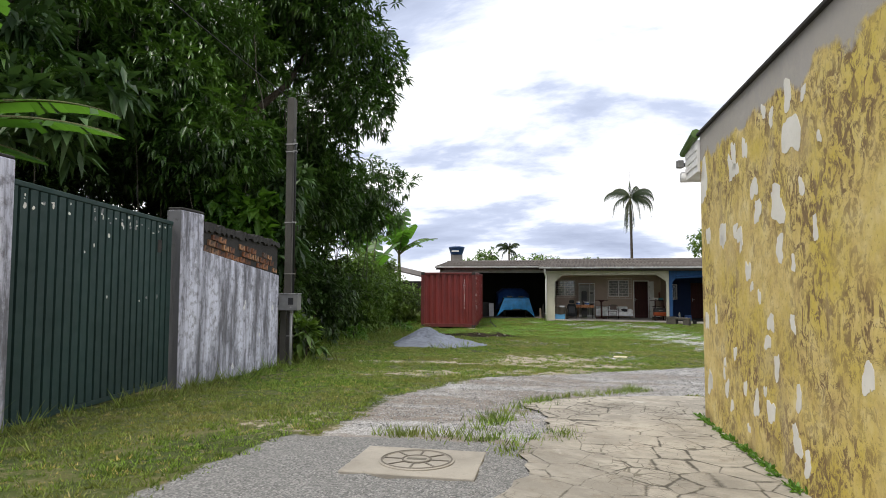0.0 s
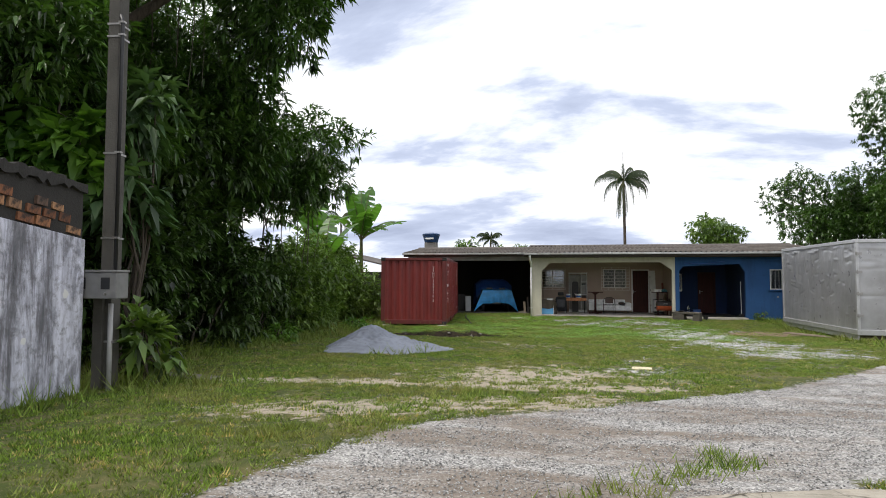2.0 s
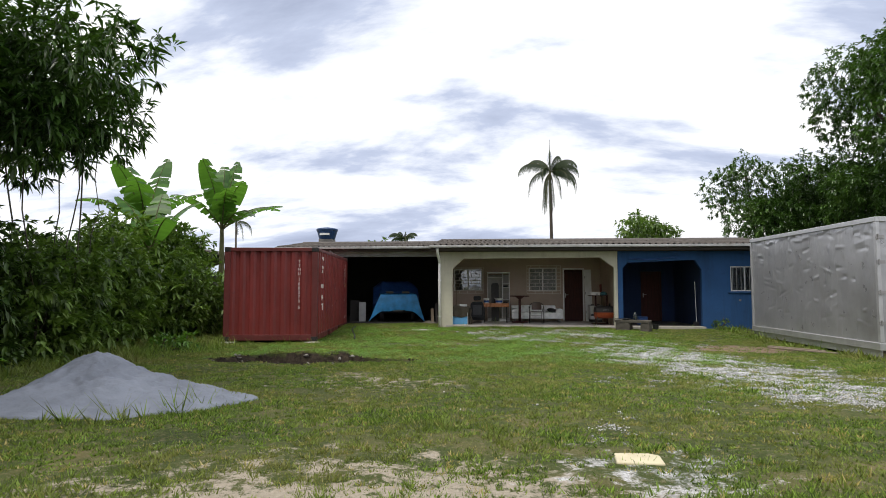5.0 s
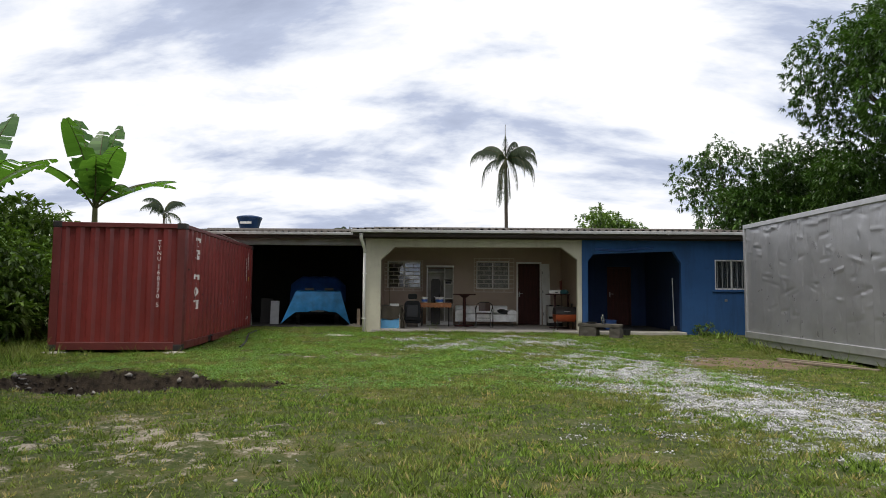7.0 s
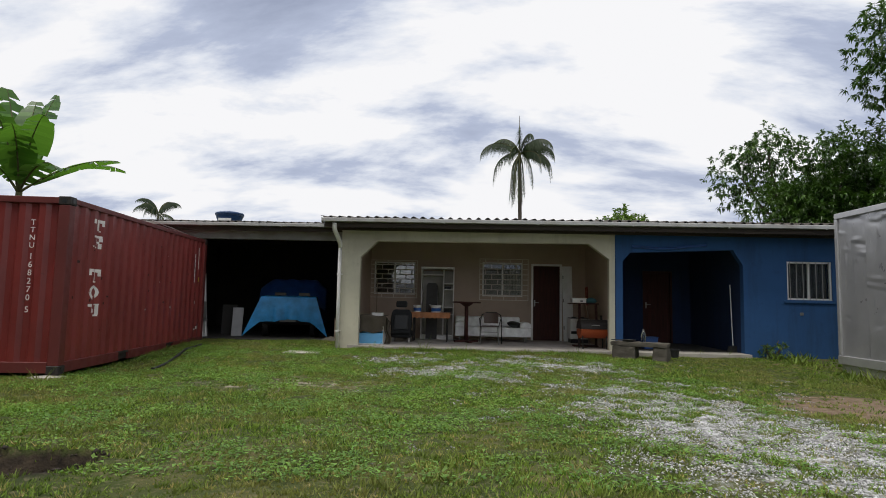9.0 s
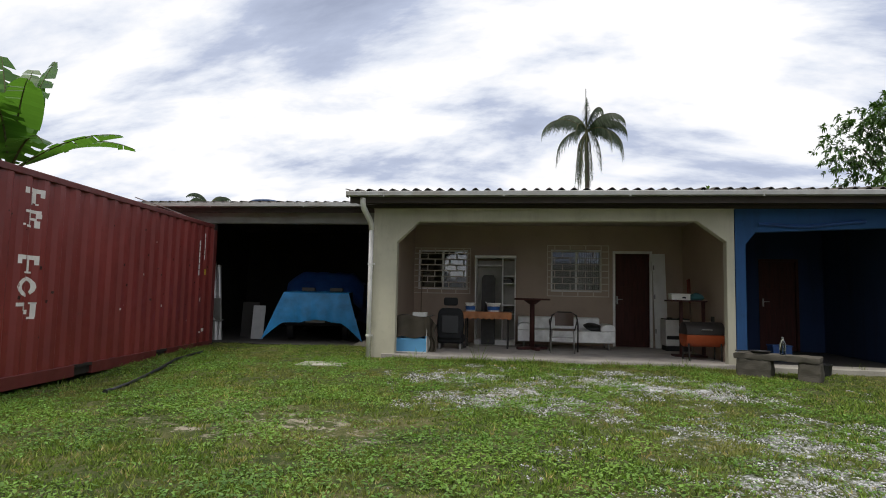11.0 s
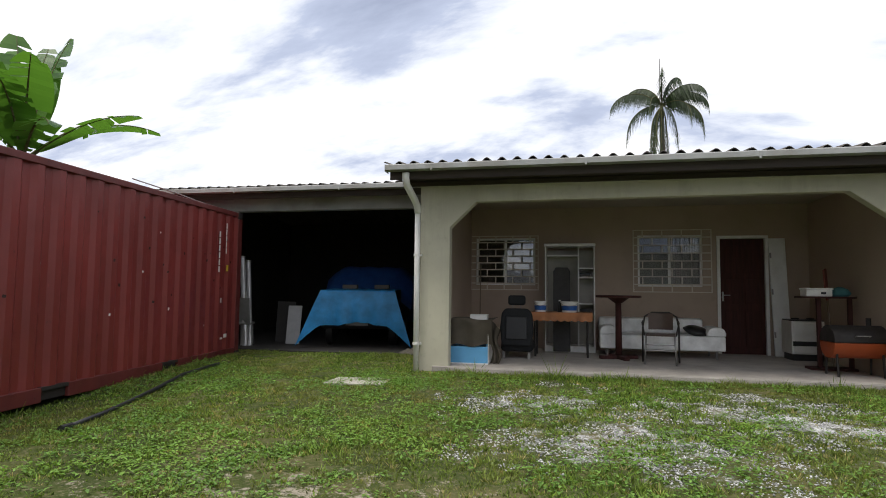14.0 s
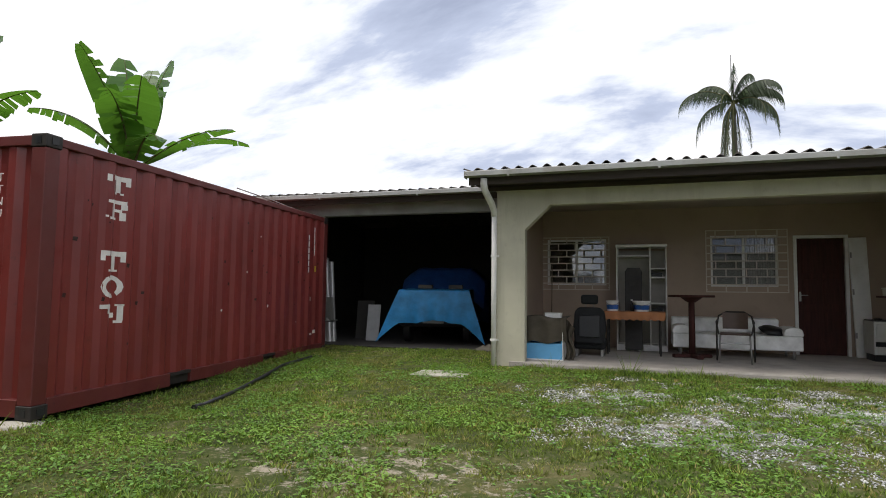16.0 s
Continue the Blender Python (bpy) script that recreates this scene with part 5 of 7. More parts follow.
part("post", Geo().prism([(-0.070, -0.095), (0.070, -0.095), (0.070, 0.095), (-0.070, 0.095)], -0.3, UH, "z"), M_POLE, up, bevel=0.015)
part("post_bracket", Geo().box(-0.12, 0.0, -0.14, 0.14, 0.0, 1.22), M_POLE, up, bevel=0.01)
part("conduit", Geo().tube([(0.10, -0.14, -0.1), (0.10, -0.14, 1.0)], 0.028, 8), M_LIGHTGREY, up, smooth=True)
part("conduit", Geo().tube([(0.13, -0.125, 1.3), (0.13, -0.125, 4.3), (0.10, -0.125, 4.4)], 0.022, 8), M_BLACK, up, smooth=True)
for z in (0.55, 1.75, 2.75, 4.15, 4.3):
    part("strap", Geo().box(-0.077, 0.077, -0.102, 0.102, z, z + 0.022).box(0.09, 0.16, -0.15, -0.10, z, z + 0.022), M_METAL, up)
mb = part("meter_box", Geo().box(-0.26, 0.30, -0.36, -0.13, 1.06, 1.36), M_GREY, up, "grey plastic meter box", bevel=0.015)
for x in (-0.16, 0.12):
    part("meter_window", Geo().box(x, x + 0.10, -0.366, -0.359, 1.17, 1.30), M_BLACK, mb)
    part("meter_knob", Geo().tube([(x + 0.05, -0.36, 1.12), (x + 0.05, -0.375, 1.12)], 0.014, 8), M_METAL, mb)
part("meter_lid", Geo().box(-0.27, 0.31, -0.37, -0.12, 1.36, 1.385), M_GREY, mb, bevel=0.006)
part("cross_stay", Geo().box(-0.05, 0.05, 0.05, 0.14, UH - 0.4, UH - 0.1), M_METAL, up)


def cable(name, a, b, sag, r, label):
    a, b = Vector(a), Vector(b)
    pts = [a.lerp(b, k / 16) - Vector((0, 0, sag * 4 * (k / 16) * (1 - k / 16))) for k in range(17)]
    return tagged(part(name, Geo().tube(pts, r, 5), M_BLACK, None, smooth=True), label, "cable")


cable("overhead_cable", (ux, uy, gz(ux, uy) + UH - 0.05), (-9.5, -4.0, 13.0), 0.4, 0.012, "thin black cable running up from the utility post")

# ---- neighbours and far things ----
nb = thing("neighbour_house", pose(-12.5, 38.5, -0.1), "low neighbouring house with a grey sheet roof", "house")
part("wall", Geo().box(-4.5, 4.5, 0, 6, -0.2, 2.0), M_RUBBLE, nb)
part("roof", Geo().prism([(-4.9, 1.95), (0.0, 3.15), (4.9, 2.05), (4.9, 2.13), (0.0, 3.24), (-4.9, 2.03)], -0.4, 6.4, "y"), M_ROOF, nb)
wt = thing("water_tower", pose(-6.9, 41.6, -0.1), "block tower that carries the water tank", "tower")
part("tower_block", Geo().box(-0.36, 0.36, -0.36, 0.36, -0.2, 3.90), M_BARE, wt, bevel=0.01)
tank = thing("water_tank", pose(-6.9, 41.6, 3.80), "dark blue plastic water tank with lid", "water tank")
part("tank_shell", Geo().lathe([(0.40, 0.0), (0.42, 0.02), (0.53, 0.40), (0.55, 0.44), (0.55, 0.47)], 24), M_TANKBLUE, tank, smooth=False)
part("tank_lid", Geo().lathe([(0.57, 0.47), (0.58, 0.53), (0.54, 0.57), (0.30, 0.62), (0.10, 0.65)], 24), M_TANKBLUE, tank)
part("tank_badge", Geo().box(-0.26, 0.26, -0.515, -0.475, 0.20, 0.30), M_WHITE, tank, "white maker's badge")
mast = thing("antenna_mast", pose(5.5, 47.0, -0.1), "thin tall antenna mast behind the palm", "antenna")
part("mast_pole", Geo().tube([(0, 0, 0), (0, 0, 10.45)], [0.04, 0.02], 6), M_METAL, mast)

# ---- trees and plants ----
M_PALE = bark_mat("pale_lichen_bark", (0.19, 0.18, 0.165))
M_ROOT = bark_mat("grey_hanging_root", (0.12, 0.105, 0.082))
def leaf_arrays(pos, way, length, width, droop=0.25):
    """Folded leaves: base, two sides and tip; pos, way n x 3, sizes n."""
    n = len(pos)
    way = way / np.linalg.norm(way, axis=1, keepdims=True)
    up = np.tile([0.0, 0, 1], (n, 1))
    side = np.cross(way, up)
    bad = np.linalg.norm(side, axis=1) < 0.05
    side[bad] = [1, 0, 0]
    side /= np.linalg.norm(side, axis=1, keepdims=True)
    nrm = np.cross(side, way)
    L, W = length[:, None], width[:, None]
    mid = pos + way * L * 0.45 + nrm * W * 0.12
    tip = pos + way * L - np.array([0, 0, 1]) * L * droop
    v = np.stack([pos, mid + side * W / 2, tip, mid - side * W / 2], 1).reshape(-1, 3)
    base = np.arange(n)[:, None] * 4
    f = (base + np.array([[0, 1, 2, 0, 2, 3]])).ravel()
    return v, f


def foliage(rng, clumps, per_m2, length, width, leaves=9, hang=0.35, inner=0.35):
    """Leaf rosettes on and inside ellipsoid clumps (x, y, z, rx, ry, rz)."""
    P, D = [], []
    for x, y, z, rx, ry, rz in clumps:
        area = 4 * math.pi * ((rx * ry) ** 1.6 / 3 + (rx * rz) ** 1.6 / 3 + (ry * rz) ** 1.6 / 3) ** (1 / 1.6)
        n = max(4, int(area * per_m2))
        d = rng.normal(size=(n, 3))
        d /= np.linalg.norm(d, axis=1, keepdims=True)
        r = np.where(rng.random(n) < inner, rng.uniform(0.35, 0.9, n), rng.uniform(0.86, 1.10, n))
        # lumps in the outline
        r *= 1 + 0.16 * np.sin(d[:, 0] * 5 + x) * np.sin(d[:, 1] * 6 + y) + 0.10 * np.sin(d[:, 2] * 9 + d[:, 0] * 7)
        c = np.array([x, y, z]) + d * r[:, None] * np.array([rx, ry, rz])
        k = np.repeat(np.arange(n), leaves)
        out = rng.normal(size=(len(k), 3)) * 0.8 + d[k] * 0.8
        out[:, 2] -= hang
        P.append(c[k] + rng.normal(size=(len(k), 3)) * length * 0.12)
        D.append(out)
    P, D = np.concatenate(P), np.concatenate(D)
    n = len(P)
    return leaf_arrays(P, D, length * rng.uniform(0.6, 1.25, n), width * rng.uniform(0.7, 1.25, n))


def wobbly(rng, a, b, bend, n=7):
    a, b = np.array(a, float), np.array(b, float)
    t = np.linspace(0, 1, n)[:, None]
    p = a + (b - a) * t
    p[1:-1] += rng.normal(size=(n - 2, 3)) * bend
    return [tuple(q) for q in p]


def tree(name, seed, root, clumps, label, trunk_r=0.25, per_m2=9, length=0.24, width=0.065, mat=None, leaves=9, hang=0.35, vines=0, inner=0.35, limbs=None):
    rng = np.random.default_rng(seed)
    t = thing(name, pose(*root), label, "tree")
    loc = [(x - root[0], y - root[1], z - root[2], rx, ry, rz) for x, y, z, rx, ry, rz in clumps]
    cx, cy = np.mean([c[0] for c in loc]), np.mean([c[1] for c in loc])
    ztop = max(c[2] for c in loc)
    fork = (cx * 0.25, cy * 0.25, ztop * 0.42)
    tr = part("trunk", Geo().tube(wobbly(rng, (0, 0, -0.3), fork, 0.08), np.linspace(trunk_r * 1.35, trunk_r * 0.8, 7).tolist(), 10), M_BARK, t, smooth=True)
    order = sorted(loc, key=lambda c: -c[3] * c[5])[: (limbs or 9)]
    for c in order:
        part("limb", Geo().tube(wobbly(rng, fork, (c[0], c[1], c[2]), 0.12), np.linspace(trunk_r * 0.55, 0.03, 7).tolist(), 7), M_BARK, tr, smooth=True)
    v, f = foliage(rng, loc, per_m2, length, width, leaves, hang, inner)
    crown = new("crown", fast_mesh("crown", v, f, 3, mat or M_MANGO))
    crown.parent = t
    for k in range(vines):
        c = loc[rng.integers(len(loc))]
        x, y = c[0] + rng.uniform(-0.8, 0.8) * c[3], c[1] + rng.uniform(-0.8, 0.8) * c[4]
        z0 = c[2] - 0.3 * c[5]
        z1 = max(0.0, z0 - (rng.uniform(1.2, 4.8) if x + root[0] < -5.3 else rng.uniform(0.4, 1.1)))
        part("hanging_root", Geo().tube(wobbly(rng, (x, y, z0), (x + rng.uniform(-0.3, 0.3), y, z1), 0.05, 6), float(rng.uniform(0.006, 0.018)), 5, False), M_ROOT, t, smooth=True)
    return t


def random_clumps(seed, n, box, size, keep=None):
    rng = random.Random(seed)
    out = []
    while len(out) < n:
        p = [rng.uniform(box[0], box[1]), rng.uniform(box[2], box[3]), rng.uniform(box[4], box[5])]
        if keep and not keep(*p):
            continue
        s = rng.uniform(*size)
        out.append((*p, s, s * rng.uniform(0.85, 1.15), s * rng.uniform(0.6, 0.9)))
    return out


# the old mango trees behind the boundary wall; the yard-side rim bulges and overhangs
tree("mango_tree", 1, (-7.6, 13.5, gz(-7.6, 13.5)),
     random_clumps(21, 30, (-11.5, -5.4, 10.0, 16.5, 4.6, 10.5), (1.0, 1.7)) + [(-4.6, 15.8, 7.6, 1.25, 1.3, 1.3), (-4.0, 15.6, 6.8, 0.75, 0.8, 0.8), (-4.5, 14.6, 9.3, 1.3, 1.3, 1.2), (-5.2, 17.0, 9.0, 1.3, 1.3, 1.2), (-4.0, 16.6, 8.4, 0.9, 0.9, 0.9), (-5.6, 12.5, 4.0, 1.1, 1.1, 0.9), (-5.4, 10.9, 4.6, 1.1, 1.1, 0.9), (-4.4, 14.5, 11.0, 1.3, 1.4, 1.1)] ,
     "large dark mango tree with dense drooping leaves and hanging roots", 0.34, 13, 0.25, 0.062, vines=64)
tree("mango_tree", 2, (-7.9, 19.2, gz(-7.9, 19.2)),
     random_clumps(22, 22, (-11.5, -6.3, 16.5, 22.5, 5.0, 9.0), (1.0, 1.6), lambda x, y, z: z < 5.9 or x < -8.6) + [(-5.1, 20.0, 5.35, 1.05, 1.05, 0.85), (-5.9, 19.4, 4.7, 0.9, 0.9, 0.7), (-6.2, 20.6, 4.4, 0.8, 0.8, 0.6), (-7.0, 18.6, 5.4, 1.0, 1.0, 0.8), (-6.2, 18.0, 4.4, 0.8, 0.8, 0.6), (-5.8, 17.0, 6.3, 1.0, 1.0, 0.9), (-6.3, 17.8, 7.2, 1.0, 1.0, 0.9), (-6.0, 16.5, 5.2, 0.9, 0.9, 0.8), (-5.3, 20.4, 4.3, 0.8, 0.8, 0.7), (-5.7, 19.6, 3.9, 0.8, 0.8, 0.65), (-6.4, 18.2, 4.1, 0.9, 0.9, 0.7), (-6.2, 17.2, 4.2, 0.9, 0.9, 0.8), (-7.2, 17.4, 3.9, 0.9, 0.9, 0.8), (-7.3, 19.2, 4.0, 0.9, 0.9, 0.7), (-6.7, 20.6, 3.8, 0.8, 0.8, 0.6), (-8.2, 18.4, 3.9, 0.9, 0.9, 0.7), (-8.4, 20.4, 4.0, 0.9, 0.9, 0.7)],
     "dark mango tree leaning over the yard with a rounded outer bough", 0.30, 13, 0.25, 0.062, vines=20)
tree("mango_tree", 3, (-9.4, 8.0, gz(-9.4, 8.0)), random_clumps(23, 26, (-15, -6.2, 4.5, 11.5, 3.2, 10.5), (1.1, 1.8)), "large dark mango tree beyond the gate", 0.32, 11, 0.26, 0.066, vines=12)
tree("mango_tree", 4, (-15.0, 17.0, 0.0), random_clumps(24, 34, (-21, -11.5, 9, 20, 6.4, 11.5), (1.5, 2.4)), "broad dark tree behind the others", 0.36, 6.5, 0.34, 0.10)
tree("mango_tree", 5, (-13.5, 2.5, 0.4), random_clumps(25, 20, (-20, -9.5, -3, 6, 3.5, 11.0), (1.4, 2.2)), "broad dark tree beyond the street gate", 0.34, 6.5, 0.34, 0.10)

# trees to the right, beyond the silver box body
tree("yard_tree", 6, (19.4, 34.5, gz(19.4, 34.5)), random_clumps(31, 26, (16.4, 23.5, 31, 38, 3.6, 12.2), (1.1, 1.8), lambda x, y, z: (x - 20.0) ** 2 / 14 + (z - 7.6) ** 2 / 25 < 1.0), "tall dark green tree behind the silver box body", 0.28, 13, 0.20, 0.075)
tree("yard_tree", 7, (15.4, 39.6, -0.1), random_clumps(32, 12, (13.6, 17.6, 38, 41, 3.2, 7.2), (0.8, 1.25), lambda x, y, z: (x - 15.6) ** 2 / 5 + (z - 5) ** 2 / 6 < 1.0), "round dark green tree behind the house end", 0.2, 15, 0.18, 0.07)
tree("yard_tree", 8, (18.0, 42.0, -0.1), random_clumps(33, 14, (16.5, 24, 40, 45, 3.0, 6.6), (1.2, 1.9)), "dark green tree behind the house end", 0.24, 11, 0.21, 0.08)
tree("yard_tree", 9, (24.0, 33.0, 0.0), random_clumps(34, 16, (20.5, 28, 28, 38, 3.0, 11.0), (1.5, 2.4)), "broad dark green tree at the yard's edge", 0.3, 6, 0.32, 0.12)
tree("yard_tree", 10, (12.2, 50.0, -0.1), random_clumps(35, 8, (10.4, 14.2, 49, 52, 3.5, 5.2), (0.8, 1.3)), "round green treetop above the roof", 0.18, 7, 0.28, 0.11, M_BUSH)
for sx, sy, h, s in ((-3.0, 62, 4.6, 41), (1.5, 66, 4.2, 42), (-9, 60, 4.8, 43)):
    tree("far_tree", s, (sx, sy, -0.1), random_clumps(s, 7, (sx - 2.2, sx + 2.2, sy - 1, sy + 1, 2.0, h), (0.7, 1.2)), "far green treetop above the roof", 0.14, 4, 0.4, 0.16, M_BUSH, 7)


bare = thing('slender_tree', pose(-6.3, 6.4, gz(-6.3, 6.4)), 'slender pale tree with broad fresh leaves among darker trees', 'tree')
part('trunk', Geo().tube([(0, 0, -0.2), (0.05, 0, 3.0), (-0.05, 0.1, 6.0), (0.1, 0.1, 9.5)], [0.085, 0.075, 0.065, 0.05], 8), M_PALE, bare, smooth=True)
v, f = foliage(np.random.default_rng(71), [(-0.5, -0.3, 4.6, 0.7, 0.7, 0.35), (0.5, 0.4, 4.0, 0.8, 0.7, 0.35), (-0.2, 0.6, 5.4, 0.7, 0.7, 0.3), (0.9, 0.2, 3.5, 0.6, 0.6, 0.3), (-0.9, -0.6, 6.0, 0.8, 0.8, 0.35), (0.3, -0.3, 6.8, 0.7, 0.7, 0.3), (1.2, 0.9, 4.4, 0.5, 0.5, 0.25)], 7, 0.42, 0.13, 8, 0.3, 0.3)
new('crown', fast_mesh('crown', v, f, 3, M_PALELEAF)).parent = bare


def shrub(name, seed, box, n, size, label, mat, per_m2=10, length=0.20, width=0.075, hang=0.15, leaves=8):
    rng = np.random.default_rng(seed)
    x, y = (box[0] + box[1]) / 2, (box[2] + box[3]) / 2
    s = thing(name, pose(x, y, gz(x, y)), label, "shrub")
    cl = random_clumps(seed, n, (box[0] - x, box[1] - x, box[2] - y, box[3] - y, box[4], box[5]), size)
    v, f = foliage(rng, cl, per_m2, length, width, leaves, hang, 0.4)
    lf = new("leaves", fast_mesh("leaves", v, f, 3, mat))
    lf.parent = s
    for c in cl[:8]:
        part("stem", Geo().tube(wobbly(rng, (c[0] * 0.4, c[1] * 0.4, -0.1), (c[0], c[1], c[2] + c[5] * 0.5), 0.05), [0.03, 0.028, 0.026, 0.022, 0.018, 0.014, 0.008], 5), M_BARK, s, smooth=True)
    return s


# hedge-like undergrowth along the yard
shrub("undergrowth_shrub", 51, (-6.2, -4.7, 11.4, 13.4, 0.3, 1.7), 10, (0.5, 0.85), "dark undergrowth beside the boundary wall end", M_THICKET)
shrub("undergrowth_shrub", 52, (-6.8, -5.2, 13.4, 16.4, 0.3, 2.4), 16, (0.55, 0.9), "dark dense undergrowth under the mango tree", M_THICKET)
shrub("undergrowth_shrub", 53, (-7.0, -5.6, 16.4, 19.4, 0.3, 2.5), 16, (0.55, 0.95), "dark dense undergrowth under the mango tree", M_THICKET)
shrub("undergrowth_shrub", 54, (-7.2, -5.8, 19.4, 22.4, 0.3, 2.2), 15, (0.55, 0.95), "tall tangled shrub at the lawn's edge", M_BUSH)
shrub("undergrowth_shrub", 55, (-7.4, -5.9, 22.4, 25.2, 0.3, 2.4), 16, (0.55, 0.9), "tall tangled shrub near the container", M_BUSH)
shrub("undergrowth_shrub", 56, (-8.4, -6.2, 25.4, 29.0, 0.3, 2.5), 22, (0.6, 0.95), "tangled shrub behind the container", M_BUSH)
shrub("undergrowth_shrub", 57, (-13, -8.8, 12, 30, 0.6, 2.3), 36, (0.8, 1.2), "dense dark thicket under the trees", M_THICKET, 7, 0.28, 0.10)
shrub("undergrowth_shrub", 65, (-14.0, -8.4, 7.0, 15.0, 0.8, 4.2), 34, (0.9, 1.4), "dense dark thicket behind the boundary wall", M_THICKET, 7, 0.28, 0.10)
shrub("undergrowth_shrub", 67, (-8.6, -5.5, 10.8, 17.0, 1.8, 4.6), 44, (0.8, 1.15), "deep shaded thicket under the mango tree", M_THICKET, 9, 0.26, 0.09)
shrub("undergrowth_shrub", 64, (-9.8, -7.6, 25.0, 30.5, 0.8, 3.2), 18, (0.7, 1.0), "tall dark thicket behind the container", M_BUSH, 9, 0.26, 0.10)
shrub("undergrowth_shrub", 58, (-6.2, -4.6, 10.9, 11.9, 2.2, 3.6), 6, (0.4, 0.6), "broad-leaved shrub behind the utility post", M_FRESH, 7, 0.34, 0.16, 0.3)
shrub("broad_leaf_shrub", 66, (-4.6, -3.95, 11.3, 12.0, 1.9, 4.0), 8, (0.25, 0.42), "slender shrub with broad pale leaves behind the utility post", M_PALELEAF, 9, 0.36, 0.12, 0.45, 7)
shrub("broad_leaf_plant", 59, (-3.75, -3.25, 10.75, 11.05, 0.15, 0.8), 4, (0.18, 0.28), "broad-leaved plant at the foot of the utility post", M_BUSH, 12, 0.26, 0.12, 0.2)
shrub("weed_clump", 60, (-5.5, -4.7, 22.4, 23.2, 0.1, 0.25), 4, (0.2, 0.3), "low bright weeds at the lawn's edge", M_FRESH, 14, 0.16, 0.06)
shrub("weed_clump", 61, (-5.4, -4.8, 17.0, 18.2, 0.1, 0.3), 4, (0.2, 0.35), "low bright weeds at the lawn's edge", M_FRESH, 12, 0.16, 0.06)
shrub("house_shrub", 62, (8.95, 9.25, 29.95, 30.05, 0.1, 0.32), 4, (0.12, 0.18), "small dark shrub against the blue wall", M_BUSH, 30, 0.08, 0.03)
shrub("undergrowth_shrub", 63, (12.4, 15.0, 24, 31, 0.3, 1.6), 10, (0.7, 1.1), "dense shrub beyond the silver box body", M_BUSH, 7, 0.26, 0.1)


def blade(g, root, heading, rise, length, width, droop, splits, seed):
    """One torn banana leaf: an arching midrib with two rows of strips."""
    rng = random.Random(seed)
    h = math.radians(heading)
    n = 22
    pts, dirs = [], []
    p = Vector(root)
    el = math.radians(rise)
    for k in range(n + 1):
        d = Vector((math.cos(h) * math.cos(el), math.sin(h) * math.cos(el), math.sin(el)))
        pts.append(p.copy())
        dirs.append(d)
        p = p + d * (length / n)
        el -= math.radians(droop) / n * (0.4 + 1.4 * k / n)
    side0 = Vector((-math.sin(h), math.cos(h), 0))
    for s in (1, -1):
        for k in range(3, n):
            u = k / n
            w0 = width * 0.5 * math.sin(math.pi * min(1, (u - 0.1) * 1.08)) ** 0.55 if 0.1 < u < 1 else 0.02
            u1 = (k + 1) / n
            w1 = width * 0.5 * max(0.0, math.sin(math.pi * min(1, (u1 - 0.1) * 1.08))) ** 0.55
            torn = rng.random() < splits
            if torn:
                w1 *= rng.uniform(0.55, 1.0)
                w0 *= rng.uniform(0.8, 1.0)
            up = dirs[k].cross(side0 * s)
            fall = Vector((0, 0, -1)) * (0.25 + (0.55 * rng.random() if torn else 0.0))
            gap = 0.18 if torn else 0.0
            a, b = pts[k], pts[k].lerp(pts[k + 1], 1 - gap)
            oa = a + (side0 * s + fall).normalized() * w0 + dirs[k] * length * 0.02
            ob = b + (side0 * s + fall).normalized() * w1 + dirs[k] * length * 0.02
            g.add([a, b, ob, oa], [(0, 1, 2, 3)] if s > 0 else [(3, 2, 1, 0)])
    return pts


def banana(x, y, stem_h, leaves, label, seed):
    z = gz(x, y)
    b = thing("banana_plant", pose(x, y, z), label, "banana plant")
    part("stem", Geo().tube([(0, 0, -0.1), (0.03, 0, stem_h * 0.5), (0, 0.02, stem_h)], [0.14, 0.11, 0.07], 10), M_STALK, b, smooth=True)
    for k, (heading, rise, length, width, droop) in enumerate(leaves):
        g = Geo()
        pts = blade(g, (0, 0, stem_h - 0.05), heading, rise, length, width, droop, 0.26, seed * 10 + k)
        lf = part("leaf", g, M_BANANA, b, smooth=False)
        part("midrib", Geo().tube(pts, np.linspace(0.035, 0.006, len(pts)).tolist(), 5), M_STALK, lf, smooth=True)


banana(-8.0, 31.4, 3.45, [(150, 74, 3.0, 0.95, 14), (70, 80, 2.8, 1.0, 14), (262, 74, 2.7, 0.95, 30), (50, 46, 2.7, 0.66, 62), (15, 40, 2.4, 0.60, 42), (110, 82, 2.6, 0.9, 20), (-40, 66, 2.4, 0.85, 55), (230, 58, 2.3, 0.85, 70), (300, 62, 2.2, 0.85, 60), (330, 46, 2.0, 0.7, 85)], "tall banana plant with torn leaves behind the container", 3)
banana(-9.1, 28.4, 3.15, [(75, 80, 2.7, 1.0, 20), (150, 74, 2.6, 1.0, 30), (255, 72, 2.5, 0.95, 35), (290, 62, 2.4, 0.9, 55), (-30, 55, 2.2, 0.8, 70), (215, 55, 2.3, 0.8, 75), (20, 60, 2.2, 0.8, 55)], "banana plant with broad leaves behind the container", 4)
banana(-7.6, 26.2, 2.4, [(40, 70, 2.1, 0.8, 50), (-40, 58, 2.0, 0.7, 75), (170, 72, 2.1, 0.8, 45), (260, 55, 1.8, 0.7, 80), (100, 78, 2.0, 0.8, 30)], "young banana plant in the undergrowth", 5)
